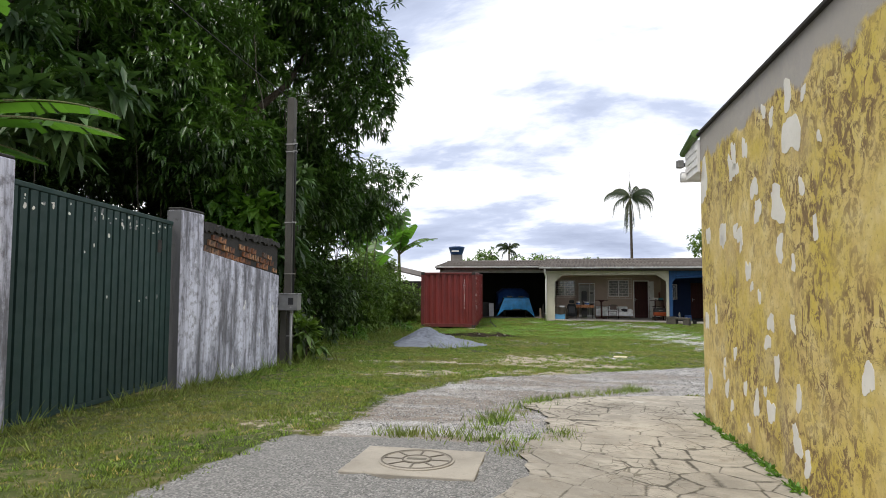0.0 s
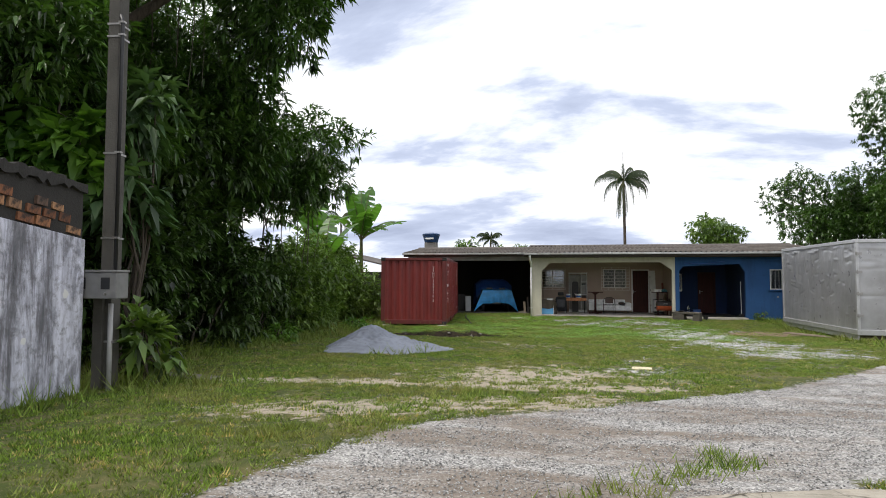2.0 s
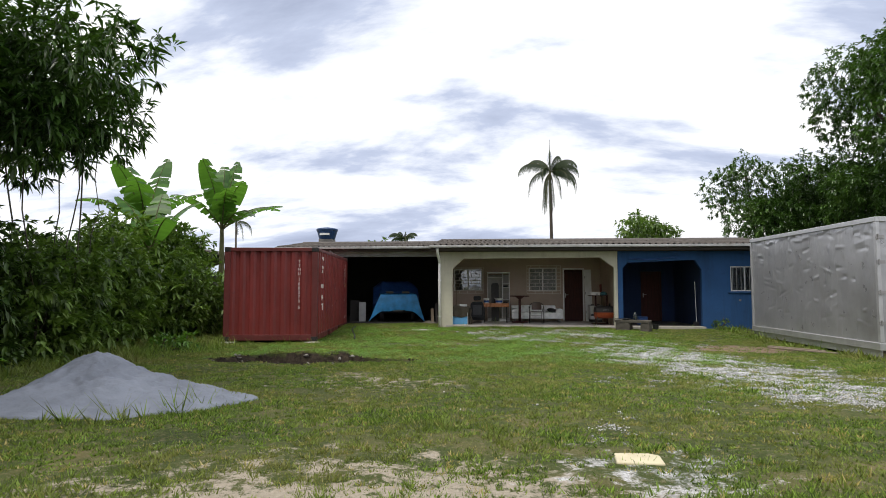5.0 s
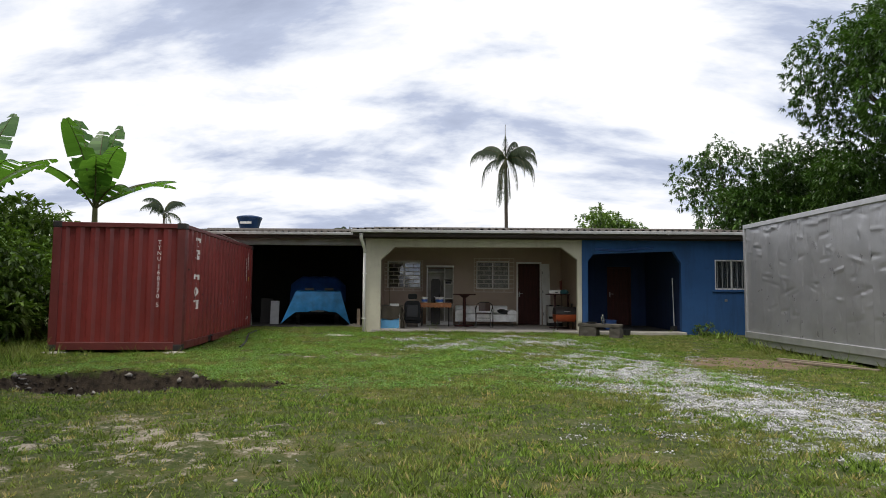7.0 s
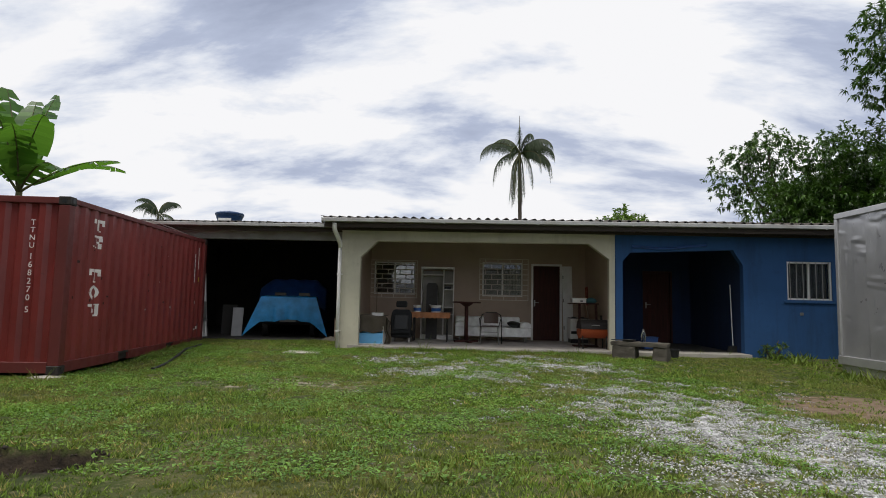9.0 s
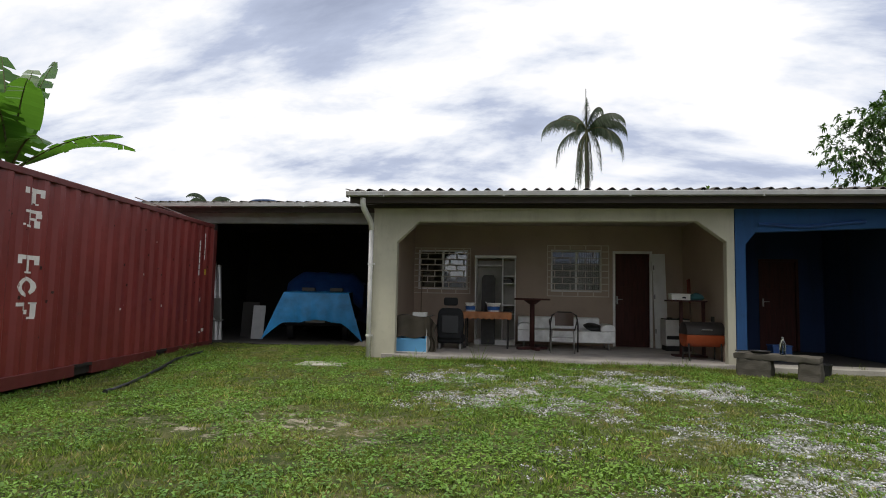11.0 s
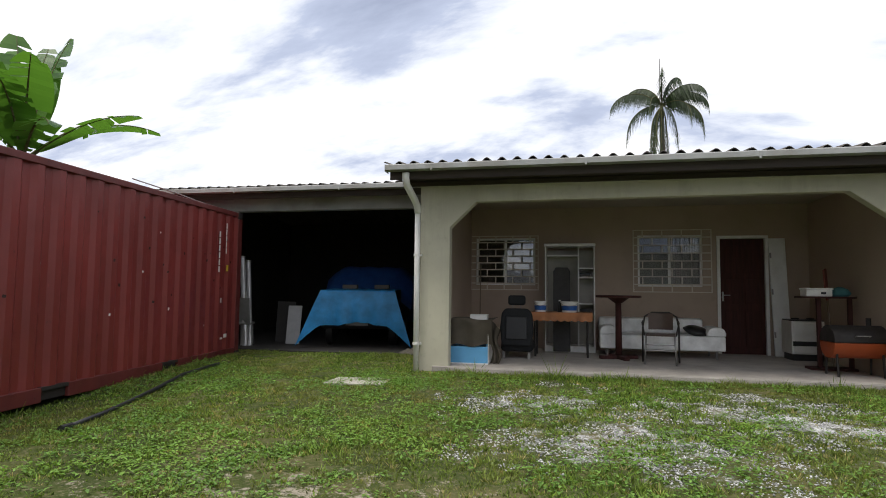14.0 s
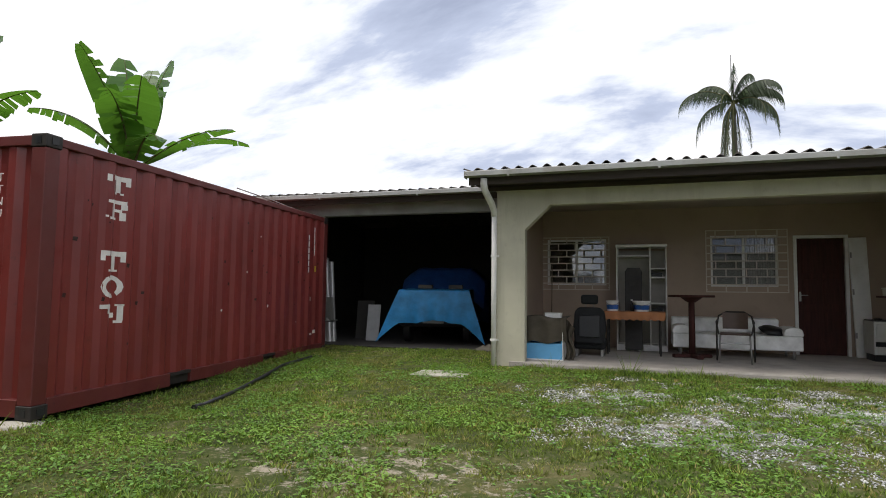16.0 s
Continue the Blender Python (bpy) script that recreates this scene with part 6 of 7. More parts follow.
banana(-4.9, 4.3, 2.95, [(30, 24, 2.2, 0.50, 42), (14, 8, 2.4, 0.46, 26), (25, -4, 1.5, 0.6, 20), (5, 60, 2.1, 0.85, 25), (-25, 68, 2.0, 0.80, 40), (-60, 75, 1.9, 0.7, 30), (120, 55, 2.0, 0.6, 60), (200, 60, 2.0, 0.6, 60)], "banana plant reaching over the street gate", 6)


def palm(x, y, height, fronds, frond_len, label, seed, name="palm_tree", droop=135, rise=(82, 70, 55, 40, 15, -10)):
    rng = random.Random(seed)
    z = gz(x, y)
    p = thing(name, pose(x, y, z), label, "palm tree")
    part("trunk", Geo().tube([(0, 0, -0.2), (0.05, 0, height * 0.5), (0, 0, height)], [0.15, 0.10, 0.085], 10), M_BARK, p, smooth=True)
    part("crown_shaft", Geo().tube([(0, 0, height - 0.05), (0, 0, height + 0.45)], [0.10, 0.07], 8), M_STALK, p, smooth=True)
    for k in range(fronds):
        h = 2 * math.pi * (k * 0.381966) + rng.uniform(-0.2, 0.2)
        el = math.radians(rng.choice(rise) + rng.uniform(-10, 10))
        n = 16
        q = Vector((0, 0, height + 0.4))
        L = frond_len * rng.uniform(0.8, 1.1)
        pts = []
        g = Geo()
        side = Vector((-math.sin(h), math.cos(h), 0))
        e = el
        for i in range(n + 1):
            d = Vector((math.cos(h) * math.cos(e), math.sin(h) * math.cos(e), math.sin(e)))
            pts.append(q.copy())
            if i > 1:
                for s in (1, -1):
                    for j in range(4):
                        b = q + d * (L / n) * j / 4
                        ll = frond_len * 0.31 * math.sin(math.pi * (0.12 + 0.8 * i / n)) * rng.uniform(0.7, 1.15)
                        tip = b + (side * s * rng.uniform(0.12, 0.50) + d * 0.5 + Vector((0, 0, -1.25))).normalized() * ll
                        wv = d * 0.023
                        g.add([b - wv, b + wv, tip], [(0, 1, 2)])
            q = q + d * (L / n)
            e -= math.radians(droop) / n * (0.5 + i / n)
            e = max(e, math.radians(-85))
        fr = part("frond", g, M_PALM, p)
        part("midrib", Geo().tube(pts, np.linspace(0.028, 0.006, n + 1).tolist(), 4), M_STALK, fr)


palm(5.45, 46.2, 7.85, 21, 2.35, "tall slender palm tree behind the house", 1, "palm_tree", 150, (74, 50, 32, 18, -5, -35, -55, -65))
palm(-5.4, 60.0, 4.9, 13, 1.6, "far palm tree above the roof", 2, "far_palm_tree")
palm(-7.6, 61.0, 4.0, 11, 1.3, "far palm tree above the roof", 5, "far_palm_tree")
palm(-22.6, 65.6, 7.3, 13, 2.4, "far palm tree beyond the garage", 3, "far_palm_tree")

# ---- porch: things, from the garage side to the far side ----
def bar_table():
    t = thing("bar_table", pose(2.89, 31.85, FLOOR), "round dark red wooden bar table on a single post", "table")
    part("tabletop", Geo().lathe([(0.33, 0.93), (0.34, 0.935), (0.34, 0.96), (0.335, 0.965)], 28), M_DARKWOOD, t)
    part("column", Geo().tube([(0, 0, 0.04), (0, 0, 0.935)], [0.05, 0.045], 12), M_DARKWOOD, t, smooth=True)
    part("neck", Geo().lathe([(0.06, 0.85), (0.16, 0.925), (0.16, 0.93)], 16), M_DARKWOOD, t)
    for k in range(2):
        part("foot", Geo().box(-0.30, 0.30, -0.045, 0.045, 0.0, 0.055 + 0.001 * k, pose(0, 0, 0, 0, 0, 20 + 90 * k)), M_DARKWOOD, t, bevel=0.012)


def sofa():
    s = thing("sofa_bed", pose(3.54, 32.44, FLOOR), "off-white vinyl sofa bed with bolster ends", "sofa")
    part("seat", Geo().box(-0.92, 0.92, -0.36, 0.30, 0.13, 0.355), M_SOFA, s, bevel=0.022)
    part("backrest", Geo().box(-0.92, 0.70, 0.22, 0.40, 0.34, 0.58, pose(0, 0, 0, 4)), M_SOFA, s, bevel=0.035)
    for x in (-0.79, 0.79):
        part("bolster", Geo().prism([(x - 0.135, 0.355), (x - 0.135, 0.41), (x - 0.10, 0.465), (x - 0.04, 0.49), (x + 0.06, 0.49), (x + 0.115, 0.46), (x + 0.135, 0.40), (x + 0.135, 0.355)], -0.37, 0.24, "y"), M_SOFA, s, bevel=0.02)
    for x in (-0.8, 0.8):
        for y in (-0.30, 0.26):
            part("leg", Geo().tube([(x, y, 0), (x, y, 0.17)], 0.018, 8), M_METAL, s)
    c = tagged(part("cushion", Geo().lathe([(0.001, -0.06), (0.14, -0.045), (0.20, 0.0), (0.14, 0.045), (0.001, 0.06)], 16), M_BLACK, None, smooth=True,
                    m=pose(4.08, 32.30, FLOOR + 0.425, 15, 10, 0)), "dark grey round cushion on the sofa bed", "cushion")


def metal_chair():
    c = thing("metal_chair", pose(3.44, 31.40, FLOOR, 0, 0, 172), "brown steel stacking chair with a curved back", "chair")
    part("seat", Geo().box(-0.20, 0.20, -0.20, 0.20, 0.40, 0.42), M_CHAIR, c, bevel=0.02)
    part("backrest", Geo().sheet(12, 6, lambda u, v: (-0.17 + 0.34 * u, -0.22 - 0.05 * math.sin(math.pi * u), 0.47 + 0.24 * v)), M_CHAIR, c, smooth=True)
    part("back_frame", Geo().tube([(-0.25, -0.16, 0.0), (-0.25, -0.18, 0.50), (-0.22, -0.22, 0.66), (-0.12, -0.26, 0.72), (0.12, -0.26, 0.72), (0.22, -0.22, 0.66), (0.25, -0.18, 0.50), (0.25, -0.16, 0.0)], 0.013, 8), M_BLACKST, c, smooth=True)
    for x in (-0.21, 0.21):
        part("leg", Geo().tube([(x, 0.20, 0.0), (x * 0.9, 0.17, 0.41)], 0.013, 8), M_METAL, c, smooth=True)
        part("arm", Geo().tube([(x * 1.15, -0.2, 0.60), (x * 1.18, 0.05, 0.58), (x * 1.0, 0.18, 0.41)], 0.011, 8), M_BLACKST, c, smooth=True)
    for z in (0.2, 0.28):
        part("stretcher", Geo().tube([(-0.2, 0.18, z), (0.2, 0.18, z)], 0.009, 6), M_METAL, c)


def car_seat():
    c = thing("car_seat", pose(1.38, 31.4, FLOOR, 0, 0, 0), "black car seat standing on the porch floor", "car seat")
    part("backrest", Geo().prism([(-0.22, 0.18), (-0.25, 0.45), (-0.23, 0.68), (-0.17, 0.75), (0.17, 0.75), (0.23, 0.68), (0.25, 0.45), (0.22, 0.18)], -0.10, 0.05, "y", pose(0, 0, 0, -6)), M_SEAT, c, bevel=0.035)
    part("back_panel", Geo().box(-0.16, 0.16, -0.12, -0.09, 0.28, 0.62, pose(0, 0, 0, -6)), M_BLACK, c, bevel=0.015)
    part("seat", Geo().box(-0.24, 0.24, -0.02, 0.46, 0.10, 0.27), M_SEAT, c, bevel=0.05)
    h = part("headrest", Geo().box(-0.13, 0.13, -0.03, 0.08, 0.80, 0.95), M_SEAT, c, bevel=0.035)
    for x in (-0.06, 0.06):
        part("headrest_rod", Geo().tube([(x, 0.02, 0.72), (x, 0.02, 0.81)], 0.007, 6), M_METAL, h)
    for x in (-0.21, 0.17):
        part("seat_rail", Geo().box(x, x + 0.04, -0.05, 0.45, 0.0, 0.10), M_METAL, c)


def cloth_table():
    t = thing("work_table", pose(2.03, 32.0, FLOOR), "small table under a scalloped orange-brown oilcloth", "table")
    part("tabletop", Geo().box(-0.46, 0.46, -0.26, 0.26, 0.655, 0.68), M_WOOD, t)
    for x in (-0.40, 0.40):
        for y in (-0.2, 0.2):
            part("leg", Geo().tube([(x, y, 0), (x, y, 0.656)], 0.016, 8), M_BLACKST, t)
    for z in (0.15, 0.35):
        part("stretcher", Geo().tube([(-0.4, -0.2, z), (-0.4, 0.2, z)], 0.010, 6), M_BLACKST, t)
    part("cloth_front", Geo().sheet(72, 5, lambda u, v: (-0.475 + 0.95 * u, -0.272 - 0.015 * v - 0.008 * math.sin(u * 40) * v, 0.688 - v * (0.115 + 0.022 * abs(math.sin(u * math.pi * 9))))), M_ORANGECLOTH, t, "scalloped orange-brown oilcloth hem", smooth=True)
    part("cloth_top", Geo().box(-0.475, 0.475, -0.272, 0.272, 0.682, 0.689), M_ORANGECLOTH, t)
    for x, w in ((-0.33, 0.10), (0.12, 0.13)):
        p = thing("paint_bucket", pose(2.03 + x, 31.98, FLOOR + 0.689), "white plastic bucket with a blue band on the table", "bucket", "buckets on the work table")
        part("pail", Geo().lathe([(w * 0.85, 0), (w, 0.14), (w * 1.06, 0.145), (w * 1.06, 0.165), (w, 0.17)], 20), M_WHITE, p)
        part("blue_band", Geo().lathe([(w * 0.885, 0.03), (w * 0.90, 0.035), (w * 0.965, 0.10), (w * 0.95, 0.105)], 20), M_BUCKETBLUE, p)
        part("bucket_handle", Geo().tube([(-w * 1.06, 0, 0.15), (-w * 0.7, -w * 0.9, 0.11), (0, -w * 1.2, 0.10), (w * 0.7, -w * 0.9, 0.11), (w * 1.06, 0, 0.15)], 0.004, 5), M_METAL, p)
    b = thing("bottle", pose(2.0, 32.02, FLOOR + 0.689), "small dark bottle on the work table", "bottle")
    part("bottle_body", Geo().lathe([(0.035, 0), (0.036, 0.10), (0.014, 0.14), (0.014, 0.17)], 12), M_BLACK, b, smooth=True)
    part("bottle_cap", Geo().lathe([(0.016, 0.17), (0.016, 0.19)], 10), M_WHITE, b)


def locker():
    k = thing("steel_cupboard", pose(1.735, 32.62, FLOOR), "open white steel cupboard without doors", "cupboard")
    w, h, d = 0.83, 1.78, 0.48
    part("back_panel", Geo().box(0.022, w - 0.022, d - 0.02, d, 0.06, h - 0.04), M_CUPIN, k)
    part("side_panel", Geo().box(0, 0.02, 0, d, 0, h), M_WHITE, k)
    part("side_panel", Geo().box(w - 0.02, w, 0, d, 0, h), M_WHITE, k)
    part("top_panel", Geo().box(-0.01, w + 0.01, -0.015, d, h + 0.001, h + 0.05), M_WHITE, k, bevel=0.006)
    part("plinth", Geo().box(0.02, w - 0.02, 0.01, d - 0.021, 0, 0.10), M_WHITE, k)
    part("divider", Geo().box(0.55, 0.57, 0.005, d - 0.021, 0.10, h), M_WHITE, k)
    for z in (0.62, 0.80, 1.25, 1.40):
        part("shelf", Geo().box(0.57, w - 0.02, 0.01, d - 0.021, z, z + 0.018), M_WHITE, k)
    part("shelf", Geo().box(0.02, 0.55, 0.01, d - 0.021, 1.62, 1.638), M_WHITE, k)
    for z, h2 in ((1.268, 0.065), (0.638, 0.085)):
        sb = thing("small_box", pose(2.32, 32.68, FLOOR + z), "small dark box on a shelf of the steel cupboard", "box", "boxes in the cupboard")
        part("box_body", Geo().box(0, 0.17, 0, 0.18, 0, h2 - 0.018), M_BLACK, sb, bevel=0.006)
        part("lid", Geo().box(-0.004, 0.174, -0.004, 0.184, h2 - 0.018, h2), M_BLACK, sb, bevel=0.004)
    bd = thing("ironing_board", pose(2.02, 32.50, FLOOR, -2.5, 0, 0), "dark narrow board standing in front of the cupboard", "board")
    part("board", Geo().prism([(-0.14, 0.02), (-0.14, 1.35), (-0.10, 1.42), (0.10, 1.42), (0.14, 1.35), (0.14, 0.02)], -0.03, 0.0, "y"), M_DARKGREY, bd, bevel=0.01)


def blue_bin():
    b = thing("storage_box", pose(0.80, 30.55, FLOOR), "light blue plastic box with a pale rim", "box")
    part("box_front", Geo().box(-0.27, 0.27, -0.02, 0.0, 0.0, 0.24), M_SKYBLUE, b, bevel=0.006)
    part("box_side", Geo().box(0.25, 0.27, 0.0, 0.36, 0.0, 0.58).box(-0.27, -0.25, 0.0, 0.36, 0.0, 0.24), M_SKYBLUE, b)
    part("box_back", Geo().box(-0.25, 0.25, 0.34, 0.36, 0.0, 0.4), M_SKYBLUE, b)
    part("box_floor", Geo().box(-0.25, 0.25, 0.0, 0.34, 0.0, 0.02), M_SKYBLUE, b)
    part("rim", Geo().box(-0.28, 0.28, -0.028, -0.021, 0.0, 0.016).box(0.272, 0.28, -0.02, 0.36, 0.0, 0.58), M_WHITE, b)

    def fn(u, v):
        x = -0.26 + 0.62 * u
        sag = 0.03 * math.sin(u * 7) + 0.02 * math.sin(v * 11 + u * 5)
        if v < 0.45:
            return (x * (1 - 0.1 * v) - 0.02, -0.035 - 0.02 * math.sin(u * 13) - sag * 0.3, 0.26 + v / 0.45 * 0.36 + 0.02 * math.sin(u * 9))
        return (x, -0.03 + (v - 0.45) / 0.55 * 0.40, 0.62 + sag * 0.5)
    cl = tagged(part("blanket", Geo().sheet(30, 22, fn), M_OLIVE, None, smooth=True, m=pose(0.80, 30.55, FLOOR)), "olive blanket thrown over the blue box", "blanket")
    cl2 = tagged(part("blanket_end", Geo().sheet(14, 16, lambda u, v: (1.09 + 0.13 * u + 0.03 * math.sin(v * 7), 30.62 + 0.03 * math.sin(u * 12 + v * 4), FLOOR + 0.01 + 0.60 * v * (1 - 0.25 * u))), M_OLIVE, None, smooth=True), "hanging end of an olive blanket", "blanket")
    bx = thing("white_carton", pose(0.92, 30.72, FLOOR + 0.60), "small white carton on the blanket", "carton")
    part("carton_body", Geo().box(-0.12, 0.12, -0.07, 0.07, 0.0, 0.07), M_WHITE, bx, bevel=0.004)
    part("carton_lid", Geo().box(-0.123, 0.123, -0.073, 0.073, 0.071, 0.08), M_WHITE, bx)


def barbecue():
    b = thing("drum_barbecue", pose(5.66, 30.80, FLOOR, 0, 0, 4) @ Matrix.Scale(1.0, 4), "orange barbecue made from a steel drum, black lid", "barbecue")
    n = 14
    lower = [(0.20 * math.cos(a), 0.20 * math.sin(a)) for a in np.linspace(-math.pi, 0, n)]
    upper = [(0.205 * math.cos(a), 0.205 * math.sin(a)) for a in np.linspace(0, math.pi, n)]
    part("drum", Geo().prism([(p, q + 0.42) for p, q in lower], -0.31, 0.31, "x"), M_ORANGE, b, bevel=0.008)
    part("lid", Geo().prism([(p, q + 0.425) for p, q in upper], -0.31, 0.31, "x"), M_BLACKST, b, bevel=0.008)
    part("lid_handle", Geo().tube([(-0.08, -0.21, 0.50), (-0.08, -0.24, 0.51), (0.08, -0.24, 0.51), (0.08, -0.21, 0.50)], 0.008, 6), M_METAL, b)
    part("chimney", Geo().tube([(0.2, 0.05, 0.60), (0.2, 0.05, 0.72)], 0.03, 8), M_BLACKST, b)
    for x in (-0.26, 0.26):
        for y in (-0.16, 0.16):
            part("leg", Geo().tube([(x, y, 0), (x, y * 0.8, 0.32)], 0.014, 6), M_BLACKST, b)


def stove_corner():
    s = thing("gas_stove", pose(5.46, 32.42, FLOOR), "white four-burner gas stove", "stove")
    part("body", Geo().box(0, 0.46, 0, 0.45, 0.10, 0.60), M_WHITE, s, bevel=0.01)
    part("door", Geo().box(0.03, 0.43, -0.02, 0.0, 0.30, 0.56), M_WHITE, s, bevel=0.006)
    part("drawer", Geo().box(0.03, 0.43, -0.02, 0.0, 0.12, 0.22), M_WHITE, s, bevel=0.006)
    part("oven_gap", Geo().box(0.02, 0.44, -0.004, 0.0, 0.225, 0.295), M_BLACK, s)
    part("feet", Geo().box(0.02, 0.44, 0.03, 0.42, 0.0, 0.10), M_BLACK, s)
    part("hob", Geo().box(0.01, 0.45, 0.01, 0.44, 0.601, 0.62), M_BLACK, s)
    for x in (0.12, 0.33):
        part("burner", Geo().lathe([(0.06, 0.62), (0.055, 0.64), (0.02, 0.645)], 12, pose(x, 0.2, 0)), M_BLACKST, s)
    t = thing("side_shelf", pose(5.34, 31.4, FLOOR), "narrow wooden shelf stand", "shelf")
    part("shelf_board", Geo().box(-0.10, 0.55, -0.16, 0.16, 0.96, 0.985), M_DARKWOOD, t)
    for x in (0.12, 0.50):
        part("upright", Geo().box(x, x + 0.05, -0.02, 0.03, 0.0, 0.96), M_DARKWOOD, t)
    part("foot", Geo().box(0.0, 0.55, -0.14, 0.14, 0.0, 0.03), M_DARKWOOD, t)
    bx = thing("storage_box", pose(5.44, 31.4, FLOOR + 0.985), "white plastic box with a lid on the shelf", "box")
    part("box_body", Geo().box(-0.14, 0.18, -0.12, 0.12, 0.0, 0.09), M_WHITE, bx, bevel=0.012)
    part("box_lid", Geo().box(-0.15, 0.19, -0.13, 0.13, 0.091, 0.115), M_WHITE, bx, bevel=0.008)
    part("box_label", Geo().box(0.04, 0.10, -0.1225, -0.1205, 0.03, 0.06), M_BLACK, bx)
    rag = tagged(part("rag_bundle", Geo().lathe([(0.10, 0), (0.14, 0.04), (0.10, 0.10), (0.03, 0.13)], 9), M_TEAL, None, smooth=True, m=pose(5.75, 31.4, FLOOR + 0.985)), "teal and brown rag bundle on the shelf", "rag")
    pd = thing("paddle", pose(5.78, 31.75, FLOOR, -4, 4, 60), "red-brown wooden paddle standing against the wall", "paddle")
    part("shaft", Geo().tube([(0, 0, 0), (0, 0, 0.95)], 0.014, 8), M_WOOD, pd)
    part("paddle_blade", Geo().prism([(-0.03, 0.93), (-0.085, 1.02), (-0.085, 1.36), (0.085, 1.40), (0.085, 1.02), (0.03, 0.93)], -0.012, 0.012, "y"), M_REDWOOD, pd, bevel=0.006)


def broom(x, y, h, tilt, label, mat):
    b = thing("broom", pose(x, y, FLOOR, tilt, 0, 0), label, "broom")
    part("broom_handle", Geo().tube([(0, 0, 0.12), (0, 0, h)], 0.011, 6), mat, b)
    part("broom_head", Geo().prism([(-0.13, 0.0), (-0.09, 0.14), (0.09, 0.14), (0.13, 0.0)], -0.025, 0.025, "y"), M_BLACK, b)


M_CHAIR = plain("brown_steel_paint", (0.10, 0.065, 0.055), 0.4, 0, 0.15, 8)
M_SEAT = cloth("black_seat_cloth", (0.010, 0.011, 0.013), 0.3, 0.8)
M_BUCKETBLUE = plain("bucket_print_blue", (0.03, 0.12, 0.42), 0.4)
M_CUPIN = plain("cupboard_inside", (0.42, 0.40, 0.36), 0.6)
M_DARKGREY = plain("charcoal_board", (0.045, 0.042, 0.042), 0.7)
M_TEAL = cloth("teal_rag", (0.05, 0.16, 0.18), 0.6)
M_REDWOOD = wood("red_stained_wood", (0.22, 0.05, 0.03), 1.0)
bar_table()
sofa()
metal_chair()
car_seat()
cloth_table()
locker()
blue_bin()
barbecue()
stove_corner()
broom(0.55, 33.0, 1.5, -4, "broom standing in the porch corner", M_WOOD)
broom(8.60, 30.6, 1.45, -4, "pale broomstick leaning in the blue porch", M_WHITE)

# ---- garage: covered car and leaning stock ----
def covered_car():
    c = thing("covered_car", pose(-1.69, 32.9, -0.075, 0, 0, 12), "small car covered with blue tarpaulins, nose outwards", "car")
    # local y runs from the nose into the garage
    part("car_body", Geo().prism([(-0.35, 0.32), (-0.42, 0.55), (-0.30, 0.86), (0.75, 0.98), (1.35, 1.36), (2.6, 1.40), (3.2, 1.0), (3.3, 0.4)], -0.70, 0.70, "x"), M_BLACK, c, bevel=0.10)
    for x in (-0.66, 0.52):
        for y in (0.25, 2.6):
            w = part("wheel", Geo().tube([(x, y, 0.28), (x + 0.14, y, 0.28)], 0.28, 20), M_BLACK, c, bevel=0.02)
            part("rim", Geo().tube([(x - 0.004 if x < 0 else x + 0.12, y, 0.28), (x + 0.02 if x < 0 else x + 0.144, y, 0.28)], 0.16, 14), M_METAL, w)
    part("number_plate", Geo().box(-0.2, 0.2, -0.445, -0.43, 0.40, 0.50), M_GREY, c)
    rng = random.Random(2)

    def cover(u, v):
        x = -0.90 + 1.80 * u
        prof = [(0.55, 0.92), (0.80, 1.02), (1.35, 1.52), (2.6, 1.56), (3.35, 1.05), (3.4, 0.3)]
        k = v * (len(prof) - 1)
        i = min(int(k), len(prof) - 2)
        t = k - i
        y = prof[i][0] + (prof[i + 1][0] - prof[i][0]) * t
        z = prof[i][1] + (prof[i + 1][1] - prof[i][1]) * t
        e = abs(x) / 0.90
        z -= max(0, e - 0.62) ** 1.2 * (0.9 if z > 0.8 else 0.3) + 0.01 * math.sin(u * 30 + v * 8)
        return (x, y, z)

    part("cover_rear", Geo().sheet(36, 30, cover), M_TARPDARK, c, "dark blue cover over the cabin", smooth=True)

    def hood(u, v):
        # u across with hanging corners, v from the windscreen over the nose and down
        x = -0.66 + 1.34 * u
        side = max(0.0, abs(u - 0.5) * 2 - 0.93) / 0.07
        if v < 0.5:
            y, z = 0.85 - (v / 0.5) * 1.32, 1.06 - 0.03 * (v / 0.5)
        else:
            w = (v - 0.5) / 0.5
            corner = max(0.0, abs(u - 0.5) * 2 - 0.80) / 0.20
            drop = (0.60 + 0.03 * math.sin(u * 9) + 0.40 * corner ** 1.2) * w
            y, z = -0.48 - 0.05 * math.sin(w * 2) - 0.02 * math.sin(u * 26) * w, 1.03 - drop
            x += (u - 0.5) * 0.62 * w * corner - (0.12 * w if u < 0.2 else 0)
        return (x, y, z + 0.006 * math.sin(u * 40 + v * 13))

    part("cover_front", Geo().sheet(48, 30, hood), M_TARP, c, "bright blue tarpaulin over the bonnet", smooth=True)
    for x in (-0.28, 0.34):
        part("weight_block", Geo().box(x - 0.14, x + 0.14, 0.35, 0.55, 1.06, 1.14), M_STONE, c, "block holding the cover down", bevel=0.01)


